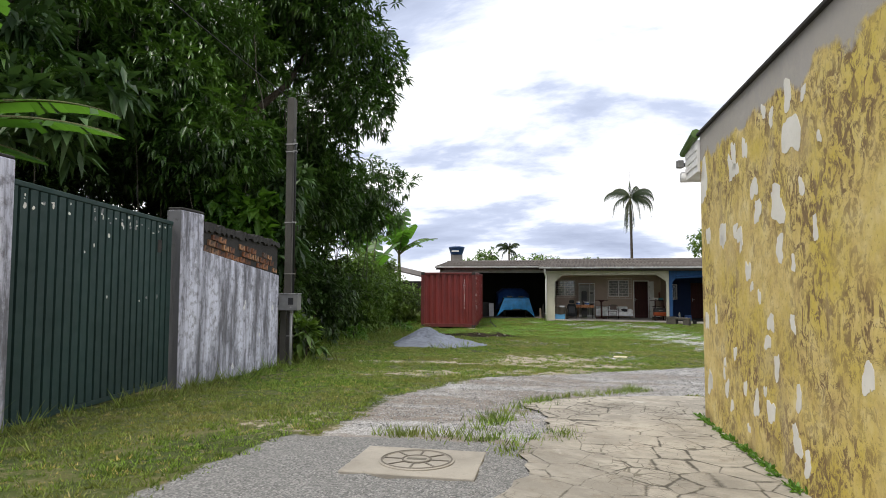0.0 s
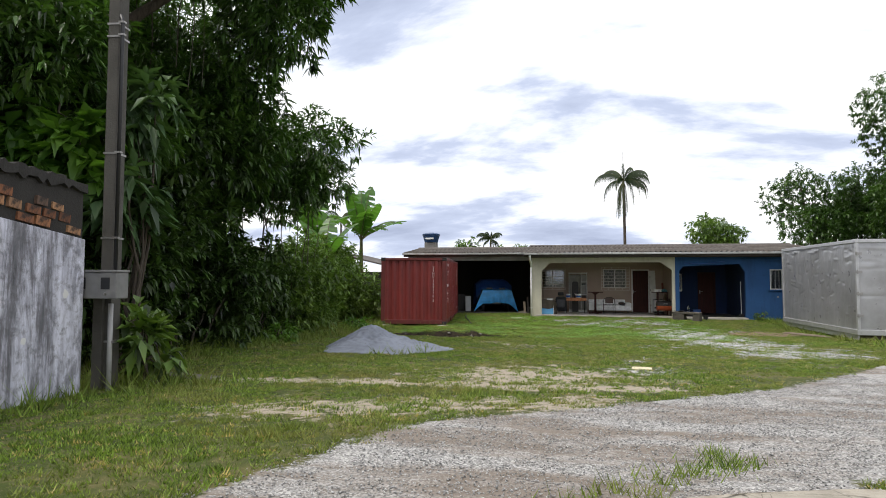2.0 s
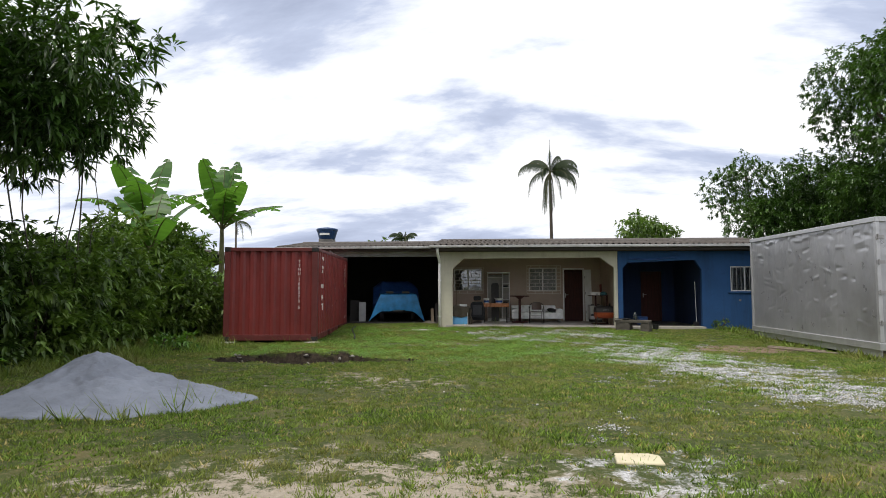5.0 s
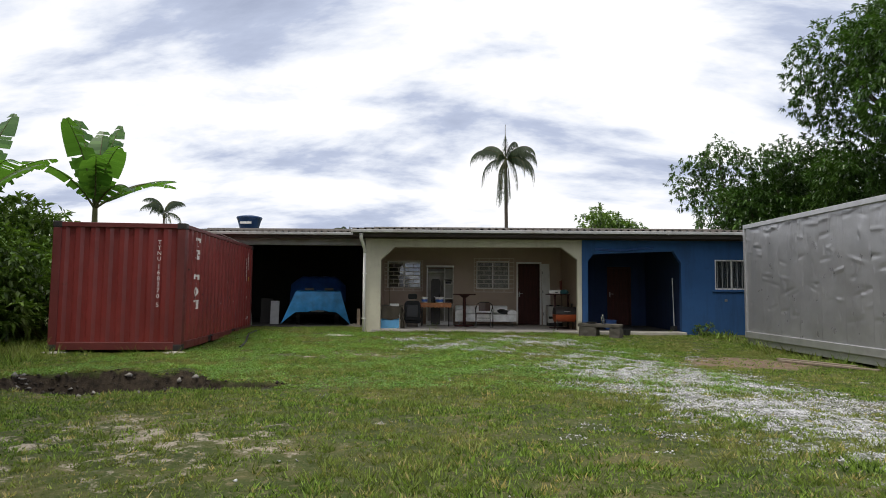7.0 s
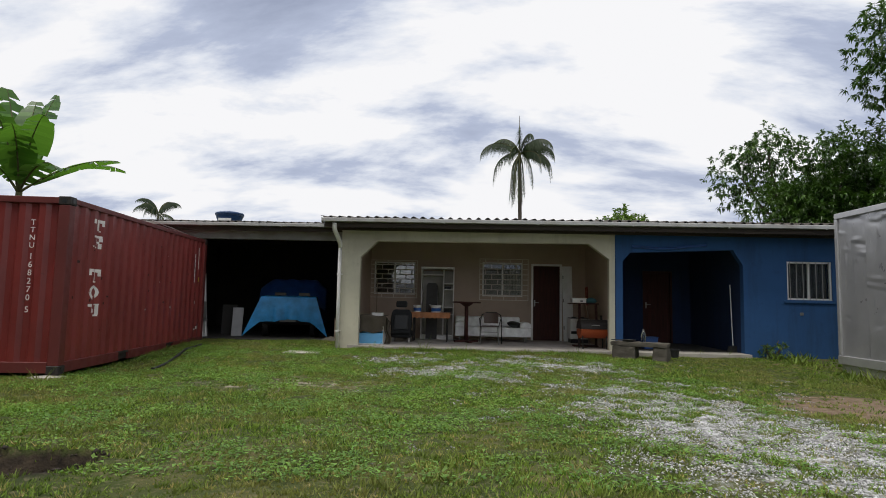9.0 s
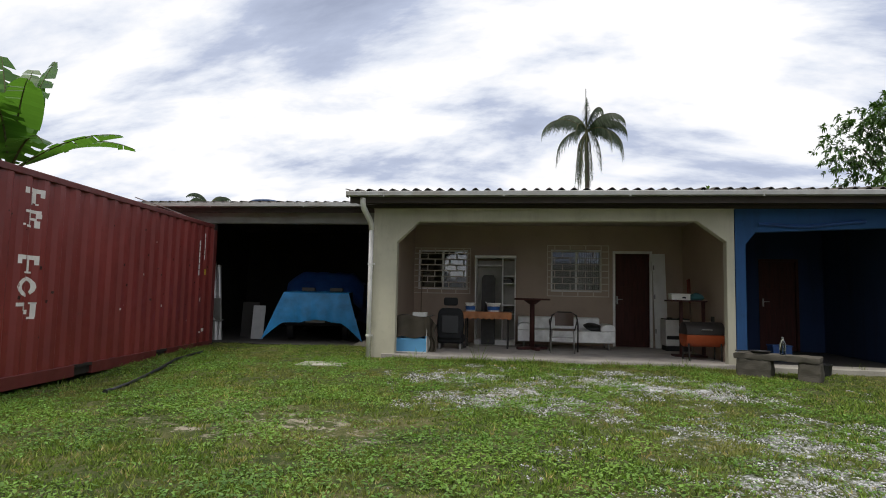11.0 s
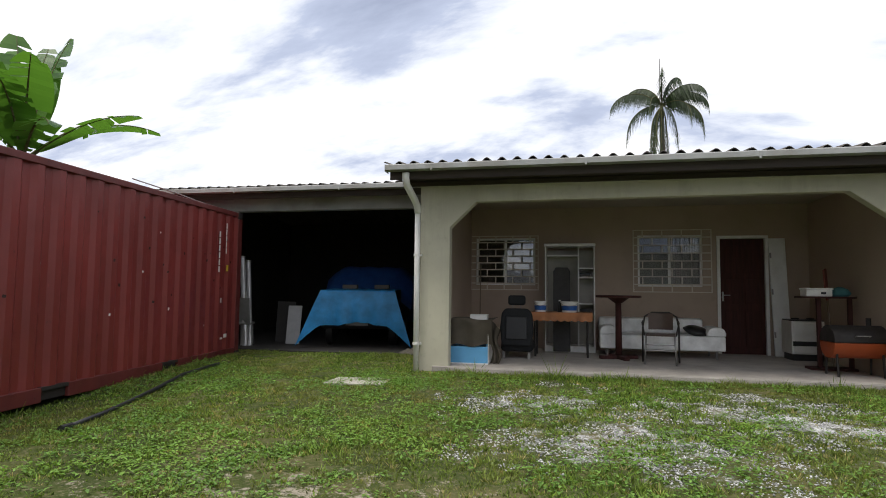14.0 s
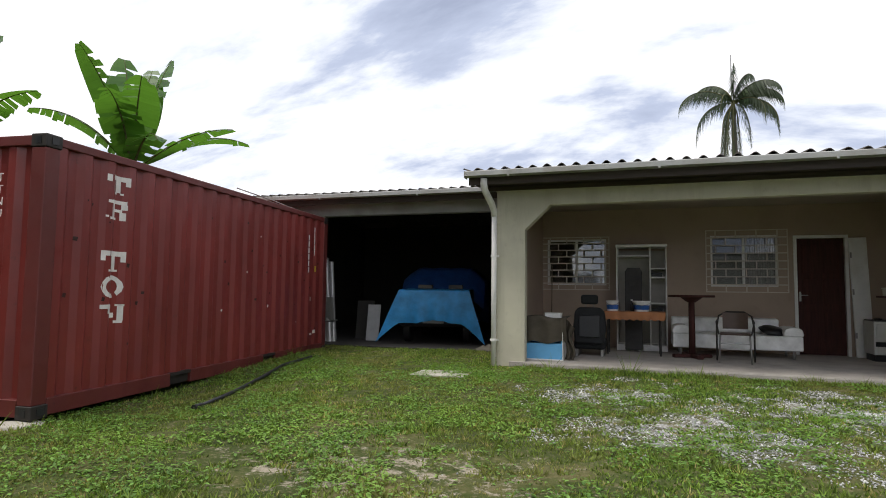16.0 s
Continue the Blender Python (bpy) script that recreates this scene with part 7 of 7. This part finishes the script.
covered_car()
for k, (x, y, h, r, lab) in enumerate(((-3.64, 32.20, 1.66, 0.055, 0), (-3.58, 32.25, 1.58, 0.045, 0), (-3.72, 32.25, 1.6, 0.05, 0))):
    b = thing("metal_pipe", pose(x, y, -0.075, -6, -8 + 1.2 * k, 0), "silvery metal pipe leaning in the garage", "pipe", "leaning pipes")
    part("pipe_tube", Geo().tube([(0, 0, 0), (0, 0, h)], r, 12, False), M_ALURAIL, b, smooth=True)
    part("pipe_end", Geo().tube([(0, 0, h - 0.03), (0, 0, h + 0.01)], r * 1.15, 12), M_METAL, b)
for x, y, w, h, tilt, mat in ((-3.02, 32.8, 0.26, 0.74, -14, M_LIGHTGREY), (-3.40, 33.2, 0.36, 0.80, -10, M_DARKENED), (-0.25, 31.95, 0.10, 0.55, -20, M_WOOD), (-0.1, 32.0, 0.08, 0.75, -16, M_BLACKST)):
    b = thing("leaning_board", pose(x, y, -0.075, tilt, 0, 12), "board leaning in the dim garage", "board", "leaning boards")
    part("board_face", Geo().box(-w / 2, w / 2, -0.012, 0.012, 0, h), mat, b, bevel=0.004)
    part("board_batten", Geo().box(-w / 2, w / 2, 0.012, 0.03, h * 0.8, h * 0.86), M_WOOD, b)
pcm = thing("plastic_chair", pose(-3.85, 32.35, -0.075, 0, 0, 200), "grey plastic garden chair tilted in the garage", "chair")
part("chair_back", Geo().sheet(8, 8, lambda u, v: (-0.22 + 0.44 * u, 0.2 + 0.05 * math.cos(u * math.pi * 2) + 0.12 * v, 0.42 + 0.45 * v)), M_GREY, pcm, smooth=True)
part("chair_seat", Geo().box(-0.23, 0.23, -0.2, 0.22, 0.38, 0.42), M_GREY, pcm, bevel=0.02)
for x in (-0.2, 0.2):
    for y in (-0.18, 0.2):
        part("chair_leg", Geo().tube([(x, y, 0), (x * 0.9, y * 0.9, 0.4)], 0.02, 6), M_GREY, pcm)
deb = tagged(part("debris_pile", Geo().sheet(14, 8, lambda u, v: (-0.65 + 0.55 * u, 31.85 + 0.3 * v, -0.075 + 0.07 * math.sin(math.pi * u) * math.sin(math.pi * v) * (1 + 0.6 * math.sin(u * 17) * math.sin(v * 13)))), M_STONE, None), "small pile of rubble on the garage floor", "rubble")

# ---- blue porch and its bench ----
M_BENCH = concrete("rough_bench_stone", (0.085, 0.076, 0.062), False)


def rough_block(x0, x1, y0, y1, z0, z1, seed):
    """A hewn block: a gridded box pushed in and out by noise."""
    c, h = Vector(((x0 + x1) / 2, (y0 + y1) / 2, (z0 + z1) / 2)), Vector(((x1 - x0) / 2, (y1 - y0) / 2, (z1 - z0) / 2))

    def fn(u, v):
        a, b = u * 2 * math.pi, (v - 0.5) * math.pi
        d = Vector((math.cos(a) * math.cos(b), math.sin(a) * math.cos(b), math.sin(b)))
        d = d / max(abs(d.x), abs(d.y), abs(d.z))
        p = Vector((d.x * h.x, d.y * h.y, d.z * h.z)) * (0.97 - 0.05 * d.length / 1.7)
        q = (p + c) * 9 + Vector((seed, 0, 0))
        return tuple(c + p + noise.noise_vector(q) * 0.014)
    return Geo().sheet(44, 22, fn)


bn = thing("stone_bench", pose(6.33, 29.40, gz(6.28, 29.35), 0, 0, -32), "low rough stone bench on two blocks", "bench")
part("bench_slab", rough_block(-0.64, 0.52, -0.17, 0.17, 0.245, 0.335, 1), M_BENCH, bn)
part("bench_block", rough_block(-0.58, -0.10, -0.17, 0.16, -0.10, 0.265, 2), M_BENCH, bn)
part("bench_block", rough_block(0.20, 0.50, -0.15, 0.15, -0.10, 0.265, 3), M_BENCH, bn)
BZ = gz(6.28, 29.35) + 0.33
bo = thing("water_bottle", pose(6.33, 29.36, BZ), "clear plastic bottle on the stone bench", "bottle")
part("bottle_body", Geo().lathe([(0.04, 0), (0.042, 0.02), (0.042, 0.16), (0.02, 0.21), (0.016, 0.23)], 14), M_GLASS, bo, smooth=True)
part("bottle_cap", Geo().lathe([(0.018, 0.231), (0.018, 0.25)], 10), M_GREY, bo)
pn = thing("frying_pan", pose(6.08, 29.50, BZ), "black pan on the stone bench", "pan")
part("pan_bowl", Geo().lathe([(0.10, 0.0), (0.14, 0.04), (0.135, 0.04), (0.095, 0.008)], 18), M_BLACK, pn)
part("pan_handle", Geo().box(-0.34, -0.135, -0.012, 0.012, 0.028, 0.045), M_BLACK, pn, bevel=0.004)
bk = thing("small_pot", pose(7.05, 29.75, gz(7.05, 29.75)), "small black pot on the grass by the step", "pot")
part("pot_body", Geo().lathe([(0.08, -0.02), (0.10, 0.14), (0.108, 0.15), (0.108, 0.17), (0.09, 0.17), (0.085, 0.10)], 16), M_BLACK, bk)
part("pot_soil", Geo().lathe([(0.084, 0.09), (0.084, 0.12)], 14), M_STONE, bk)
aw = tagged(part("rolled_awning", Geo().sheet(40, 6, lambda u, v: (6.35 + 1.55 * u, F0 - 0.03 - 0.03 * math.sin(v * math.pi), 2.12 - 0.10 * math.sin(u * math.pi * 0.9) ** 2 * (1 - u) + 0.06 * v + 0.05 * u)), M_TARPDARK, None, smooth=True), "dark sagging awning cloth under the eaves", "awning")
bluec = thing("chest", pose(6.95, 31.0, FLOOR + 0.01), "dark blue crate inside the blue porch", "crate")
part("crate_body", Geo().box(-0.15, 0.15, -0.12, 0.12, 0.0, 0.24), M_TARPDARK, bluec, bevel=0.01)
part("crate_lid", Geo().box(-0.16, 0.16, -0.13, 0.13, 0.241, 0.265), M_TARPDARK, bluec, bevel=0.006)

# ---- loose things on the lawn ----
def lawn_slab(x, y, w, d, rz, label, mat, name="concrete_slab"):
    z = gz(x, y)
    return tagged(part(name, Geo().prism([(-w / 2, -d / 2), (w * 0.45, -d * 0.55), (w / 2, d * 0.3), (w * 0.3, d / 2), (-w * 0.42, d * 0.46)], -0.04, 0.008, "z"), mat, None, "", 0.012, m=pose(x, y, z + 0.008, 0, 0, rz)), label, "slab")


lawn_slab(-0.28, 29.15, 0.75, 0.48, 8, "flat pale concrete slab set in the grass", M_SLAB)
lawn_slab(2.85, 14.55, 0.33, 0.24, 0, "broken yellowish tile on the lawn", plain("cream_tile", (0.60, 0.53, 0.36), 0.6), "broken_tile")
for k, (x, y) in enumerate(((-4.45, 11.85), (-4.40, 11.88), (-4.48, 11.83))):
    lawn = tagged(part("roof_tile", Geo().box(-0.28, 0.28, -0.16, 0.16, 0.0, 0.022), M_STONE, None, "", 0.006, m=pose(x, y, gz(x, y) + 0.01 + k * 0.045, 2 * k, 4, 10 + 14 * k)), "stacked grey slab near the utility post", "slab", "stacked slabs")
for k, (x, y, a) in enumerate(((-3.8, 11.8, 5), (-3.25, 11.65, -12))):
    lawn = tagged(part("flat_stone", Geo().box(-0.34, 0.34, -0.14, 0.14, -0.02, 0.03), M_STONE, None, "", 0.02, m=pose(x, y, gz(x, y), 0, 0, a)), "mossy flat stone lying in the grass", "stone", "flat stones")
hose_pts = [(-1.88, 26.6), (-2.0, 27.1), (-2.12, 27.6), (-2.3, 28.2), (-2.5, 28.9), (-2.6, 29.8)]
hs = thing("hose", pose(0, 0, 0), "black plastic hose lying on the grass beside the container", "hose")
part("hose_pipe", Geo().tube([(x, y, gz(x, y) + 0.03) for x, y in hose_pts], 0.022, 8), M_BLACK, hs, smooth=True)
part("hose_end", Geo().tube([(-1.86, 26.48, gz(-1.86, 26.5) + 0.03), (-1.88, 26.6, gz(-1.9, 26.6) + 0.03)], 0.03, 8), M_BLACK, hs)
for k, (x0, y0, x1, y1) in enumerate(((8.3, 24.9, 9.15, 23.6), (8.5, 25.3, 9.2, 24.2))):
    L = math.hypot(x1 - x0, y1 - y0)
    pk = tagged(part("timber_plank", Geo().box(0, L, -0.05, 0.05, 0.0, 0.03), M_WOOD, None, "", 0.004, m=pose(x0, y0, gz(x0, y0) + 0.015, 0, 0, math.degrees(math.atan2(y1 - y0, x1 - x0)))), "weathered plank lying in the grass beside the box body", "plank", "planks")

# ---- bricks bared on top of the boundary wall ----
proto = None
rng = random.Random(9)
for r in range(3):
    for k in range(13):
        y = 0.04 + k * 0.226 + (0.11 if r % 2 else 0)
        if y > LW - 0.22:
            continue
        base = 2.215 - 0.10 * y
        z = base + r * 0.102
        if r == 2 and rng.random() < 0.45 or rng.random() < 0.06:
            continue
        if proto is None:
            proto = Geo().box(-0.05, 0.0, 0, 0.20, 0, 0.062).mesh("brick", M_BRICK)
        ob = new("brick", proto)
        ob.parent = bw
        ob.matrix_basis = pose(rng.uniform(-0.02, 0.008), y, z, rng.uniform(-7.5, -4.0), rng.uniform(-3, 3), rng.uniform(-3, 3)) @ Matrix.Diagonal((1, rng.uniform(0.74, 1.03), rng.uniform(1.15, 1.5), 1))

# ---- grass, weeds and loose stones ----
def plan_points(rng, n, x0, x1, y0, y1):
    return rng.uniform(x0, x1, n), rng.uniform(y0, y1, n)


def patch(x, y):
    """Coarse unevenness of the turf, 0 to 1."""
    a = np.sin(x * 2.1 + np.sin(y * 1.7) * 1.3) * np.cos(y * 2.4 + np.sin(x * 1.1) * 1.6)
    b = np.sin(x * 6.3 + y * 2.2) * np.sin(y * 5.7 - x * 1.9)
    c = np.sin(x * 13.1 - y * 7.0) * np.sin(y * 12.3 + x * 5.0)
    return np.clip(0.5 + 0.28 * a + 0.22 * b + 0.18 * c, 0, 1)


def grass_keep(x, y):
    ragged = patch(x, y) - 0.5
    k = 1.0 - np.clip((road_mask(x, y) + ragged * 0.7 - 0.35) * 4, 0, 1)
    k *= 1 - tar_mask(x, y)
    k *= 1 - np.clip((np.maximum(bare_mask(x, y), chips_mask(x, y)) + ragged * 1.1 - 0.42) * 3.2, 0, 0.86)
    k *= 1 - np.clip((red_mask(x, y) + ragged * 0.8 - 0.35) * 3, 0, 0.9)
    k *= 1 - np.clip(pit_mask(x, y) * 3, 0, 1)
    heap = ((x + 2.22) / 1.2) ** 2 + ((y - 16.45) / 0.98) ** 2
    k *= heap > 1
    inside = (y > 30.15) & (x > 0.2)
    inside |= (y > 31.7) & (x > -5.7)
    inside |= (y < 6.7) & (x > np.interp(y, [-6, 5, 5.6, 6.8], [1.6, 1.62, 1.78, 1.36]))
    inside |= (y < 8.0) & (x > np.interp(y, [6.3, 6.8, 7.4, 7.9, 8.1], [1.5, 1.36, 1.75, 2.5, 3.1])) & (y > 6.3) & (x < 5.5)
    inside |= (x < wx(y)) & (y < 10.2)
    cx, cy = math.cos(math.radians(6.4)), math.sin(math.radians(6.4))
    lx, ly = (x + 2.61) * cx + (y - 25.44) * cy, -(x + 2.61) * cy + (y - 25.44) * cx
    inside |= (lx < -0.1) & (lx > -2.35) & (ly > 0.1) & (ly < 6)
    inside |= (x > 9.5) & (y > 22.8) & (y < 28.2)
    inside |= (np.abs(x - 0.88) < 0.5) & (np.abs(y - 3.92) < 0.4)
    inside |= (x > 0.2) & (x < 2.4) & (y > 4.4) & (y < 8.3)
    return np.where(inside, 0, k)


def turf(name, seed, n, area, h_lo, h_hi, mat, label, tall=None, width=0.006, each=9, spread=0.035):
    """Tufts of single-triangle blades that lean outwards from their root."""
    rng = np.random.default_rng(seed)
    n = n // each
    x, y = plan_points(rng, n, *area)
    keep = grass_keep(x, y)
    if tall is not None:
        keep = keep * tall(x, y)
    sel = rng.random(n) < keep
    x, y = x[sel], y[sel]
    size = rng.uniform(0.5, 1.5, len(x)) * (0.45 + 1.0 * patch(x * 0.7 + 3, y * 0.7))
    k = np.repeat(np.arange(len(x)), each)
    n = len(k)
    a = rng.uniform(0, 2 * math.pi, n)
    r = spread * np.sqrt(rng.random(n)) * (0.5 + size[k] * 0.5)
    x, y = x[k] + np.cos(a) * r, y[k] + np.sin(a) * r
    z = ground_z(x, y) - 0.006
    h = rng.uniform(h_lo, h_hi, n) * size[k]
    a = a + rng.normal(0, 0.6, n)
    lean = rng.uniform(0.25, 1.1, n) * h
    b = rng.uniform(0, 2 * math.pi, n)
    w = width * rng.uniform(0.7, 1.5, n)
    root = np.stack([x, y, z], 1)
    side = np.stack([np.cos(b) * w, np.sin(b) * w, np.zeros(n)], 1)
    tip = root + np.stack([np.cos(a) * lean, np.sin(a) * lean, h], 1)
    v = np.stack([root - side, root + side, tip], 1).reshape(-1, 3)
    f = np.arange(3 * n)
    ob = new(name, fast_mesh(name, v, f, 3, mat))
    return tagged(ob, label, "grass", "", "stuff")


def edge_tall(x, y):
    """Where nobody mows: along walls, hedge, container and post."""
    k = np.exp(-np.abs(x - wx(np.minimum(y, 10.2)) - 0.12) / 0.22) * (y < 10.6)
    k = np.maximum(k, np.clip((-4.1 - x) * 0.9, 0, 1) * (y > 10.3))
    k = np.maximum(k, np.exp(-((x + 3.3) ** 2 + (y - 11) ** 2) / 0.6))
    d = np.minimum(np.abs((x + 2.61) * 0.993 + (y - 25.44) * 0.11), 9)
    k = np.maximum(k, np.exp(-d / 0.12) * (y > 25.2) * (y < 31.4) * 0.08)
    k = np.maximum(k, np.exp(-np.abs(y - 30.05) / 0.12) * (x > -0.2) * (x < 11) * 0.12)
    k = np.maximum(k, np.exp(-np.abs(y - 25.0) / 0.15) * (x > -5.2) * (x < -2.4) * 0.2)
    k = np.maximum(k, np.exp(-(((x + 2.25) / 1.3) ** 2 + ((y - 16.35) / 0.98) ** 2 - 1) ** 2 / 0.10) * 0.5)
    k = np.maximum(k, np.exp(-np.abs(x - 9.25) / 0.15) * (y > 22.5) * (y < 28.4) * 0.2)
    return k


turf("lawn_grass", 1, 420000, (-4.6, 4.5, 1.5, 14.0), 0.015, 0.044, M_GRASS, "short trodden green lawn grass", None, 0.005)
turf("lawn_grass", 2, 460000, (-5.5, 10.0, 14.0, 23.0), 0.014, 0.038, M_GRASS, "short green lawn grass", None, 0.006)
turf("lawn_grass", 3, 520000, (-5.8, 9.6, 23.0, 31.7), 0.014, 0.038, M_GRASS, "short green lawn grass before the house", None, 0.0065)
turf("dry_grass", 4, 170000, (-5.0, 9.5, 2.0, 31.0), 0.014, 0.036, M_GRASSDRY, "yellowing grass mixed into the lawn", None, 0.005)
turf("tall_grass", 5, 260000, (-8.0, 9.6, 2.0, 31.5), 0.08, 0.22, M_GRASS, "tall unmown grass along walls and hedge", edge_tall, 0.007, 9, 0.05)
turf("slab_edge_grass", 7, 5200, (0.6, 5.9, 29.78, 30.06), 0.02, 0.085, M_GRASS, "uneven grass against the edge of the porch slab", None, 0.006)
turf("far_grass", 6, 60000, (9.0, 26.0, 8.0, 31.0), 0.06, 0.16, M_GRASS, "rough grass at the far side of the yard", None, 0.02, 9, 0.08)


def joint(x, y):
    arc = np.exp(-((x - np.interp(y, [5.0, 6.3, 7.6, 8.7], [1.2, 1.22, 1.77, 2.75])) / 0.17) ** 2) * (y > 4.9)
    row = np.exp(-((y - 4.75) / 0.13) ** 2) * (x > 0.25) * (x < 1.7)
    tuft = np.exp(-(((x - 1.85) / 0.12) ** 2 + ((y - 5.05) / 0.16) ** 2)) + np.exp(-(((x - 1.5) / 0.10) ** 2 + ((y - 4.40) / 0.12) ** 2))
    return np.maximum(np.maximum(arc, row) * np.clip(patch(x * 2, y * 2) * 2.2 - 0.6, 0, 1), tuft)


def weeds():
    rng = np.random.default_rng(7)
    n = 170000
    x, y = plan_points(rng, n, 0.2, 3.4, 4.2, 9.0)
    sel = rng.random(n) < joint(x, y) * 0.24
    x, y = x[sel], y[sel]
    n = len(x)
    h = rng.uniform(0.03, 0.11, n)
    a, b = rng.uniform(0, 2 * math.pi, n), rng.uniform(0, 2 * math.pi, n)
    root = np.stack([x, y, ground_z(x, y)], 1)
    side = np.stack([np.cos(b), np.sin(b), 0 * b], 1) * 0.005
    tip = root + np.stack([np.cos(a) * h * 0.6, np.sin(a) * h * 0.6, h], 1)
    v = np.stack([root - side, root + side, tip], 1).reshape(-1, 3)
    return tagged(new("joint_weeds", fast_mesh("joint_weeds", v, np.arange(3 * n), 3, M_GRASS)), "weeds between the drive and the concrete apron", "weeds", "", "stuff")


weeds()


def clover():
    rng = np.random.default_rng(17)
    n = 130000
    x, y = plan_points(rng, n, -3.5, 6.5, 21.0, 30.0)
    sel = rng.random(n) < grass_keep(x, y) * np.clip(patch(x * 0.8 + 1, y * 0.8 + 5) * 2.4 - 0.8, 0, 1)
    x, y = x[sel], y[sel]
    n = len(x)
    pos = np.stack([x, y, ground_z(x, y) + rng.uniform(0.008, 0.04, n)], 1)
    way = rng.normal(size=(n, 3)) * [1, 1, 0.25] + [0, 0, 0.1]
    v, f = leaf_arrays(pos, way, rng.uniform(0.02, 0.05, n), rng.uniform(0.012, 0.028, n), 0.1)
    return tagged(new("clover", fast_mesh("clover", v, f, 3, M_CLOVER)), "low broad-leaved weeds in the lawn", "weeds", "", "stuff")


clover()


def wall_weeds():
    rng = np.random.default_rng(12)
    y = rng.uniform(1.5, 6.5, 900)
    keep = patch(y * 3, y * 2) > 0.45
    y = y[keep]
    x = yx(y) - rng.uniform(0.0, 0.06, len(y))
    pos = np.stack([x, y, ground_z(x, y) + 0.02], 1)
    way = rng.normal(size=(len(y), 3)) * [0.6, 0.6, 0.3] + [-0.4, 0, 0.9]
    v, f = leaf_arrays(pos, way, rng.uniform(0.03, 0.08, len(y)), rng.uniform(0.02, 0.035, len(y)))
    return tagged(new("wall_weeds", fast_mesh("wall_weeds", v, f, 3, M_FRESH)), "small bright weeds at the foot of the ochre wall", "weeds", "", "stuff")


wall_weeds()


def pebble_mat(name, gain):
    k = Mat(name)
    k.set("Base Color", k.ramp(k.island(), *[(p, (c * gain, c * gain * 0.995, c * gain)) for p, c in ((0.0, 0.16), (0.5, 0.40), (0.85, 0.62), (1.0, 0.76))])).set("Roughness", 0.9)
    return k.m


def gravel(name, seed, n, area, mask, size, label):
    rng = np.random.default_rng(seed)
    x, y = plan_points(rng, n, *area)
    sel = rng.random(n) < mask(x, y)
    x, y = x[sel], y[sel]
    n = len(x)
    base = np.array([[1, 0, 0.0], [0.3, 0.95, 0], [-0.9, 0.45, 0], [-0.7, -0.7, 0], [0.35, -0.9, 0], [0.1, 0.1, 0.75], [0, 0, -0.5]])
    tri = np.array([[0, 1, 5], [1, 2, 5], [2, 3, 5], [3, 4, 5], [4, 0, 5], [1, 0, 6], [2, 1, 6], [3, 2, 6], [4, 3, 6], [0, 4, 6]])
    s = rng.uniform(size[0], size[1], (n, 1, 1)) * rng.uniform(0.7, 1.3, (n, 1, 3))
    a = rng.uniform(0, 2 * math.pi, n)
    c, sn = np.cos(a), np.sin(a)
    b = np.tile(base, (n, 1, 1)) * s + rng.normal(0, 0.12, (n, 7, 3)) * s
    r = np.stack([b[..., 0] * c[:, None] - b[..., 1] * sn[:, None], b[..., 0] * sn[:, None] + b[..., 1] * c[:, None], b[..., 2]], -1)
    v = r + np.stack([x, y, ground_z(x, y) + 0.004], 1)[:, None, :]
    f = (np.arange(n)[:, None, None] * 7 + tri[None]).ravel()
    return tagged(new(name, fast_mesh(name, v.reshape(-1, 3), f, 3, M_PEBBLE)), label, "gravel", "", "stuff")


M_PEBBLE, M_DRIVESTONE = pebble_mat("pale_stone_chips", 1.0), pebble_mat("grey_crushed_stone", 0.72)
gravel("drive_gravel", 21, 110000, (-1.0, 6.0, 5.0, 15.5), lambda x, y: np.clip(road_mask(x, y) * 1.2 - 0.1 + 0.3 * (patch(x, y) - 0.5), 0, 1) * (1 - tar_mask(x, y)), (0.003, 0.009), "loose grey crushed stone on the drive").data.materials[0] = M_DRIVESTONE
gravel("yard_gravel", 22, 210000, (0.8, 9.0, 15.0, 29.7), lambda x, y: np.clip((chips_mask(x, y) + 0.9 * (patch(x, y) - 0.5) - 0.38) * 3, 0, 1), (0.004, 0.012), "pale stone chips trodden into the lawn")
gravel("pit_rubble", 24, 2600, (-3.3, -0.7, 20.4, 22.3), lambda x, y: np.clip(pit_mask(x, y) * 1.4 - 0.3, 0, 1) * (0.15 + patch(x, y)), (0.022, 0.062), "grey broken rubble lying in the pit").data.materials[0] = plain("muddy_rubble", (0.22, 0.205, 0.185), 0.95, 0, 0.4, 12)
gravel("soil_clods", 23, 9000, (-3.4, 0.7, 20.2, 22.6), lambda x, y: np.clip(pit_mask(x, y) * 1.6 - 0.1, 0, 1), (0.008, 0.034), "dark clods of soil round the pit").data.materials[0] = plain("dark_earth", (0.035, 0.026, 0.02), 0.95, 0, 0.4, 12)
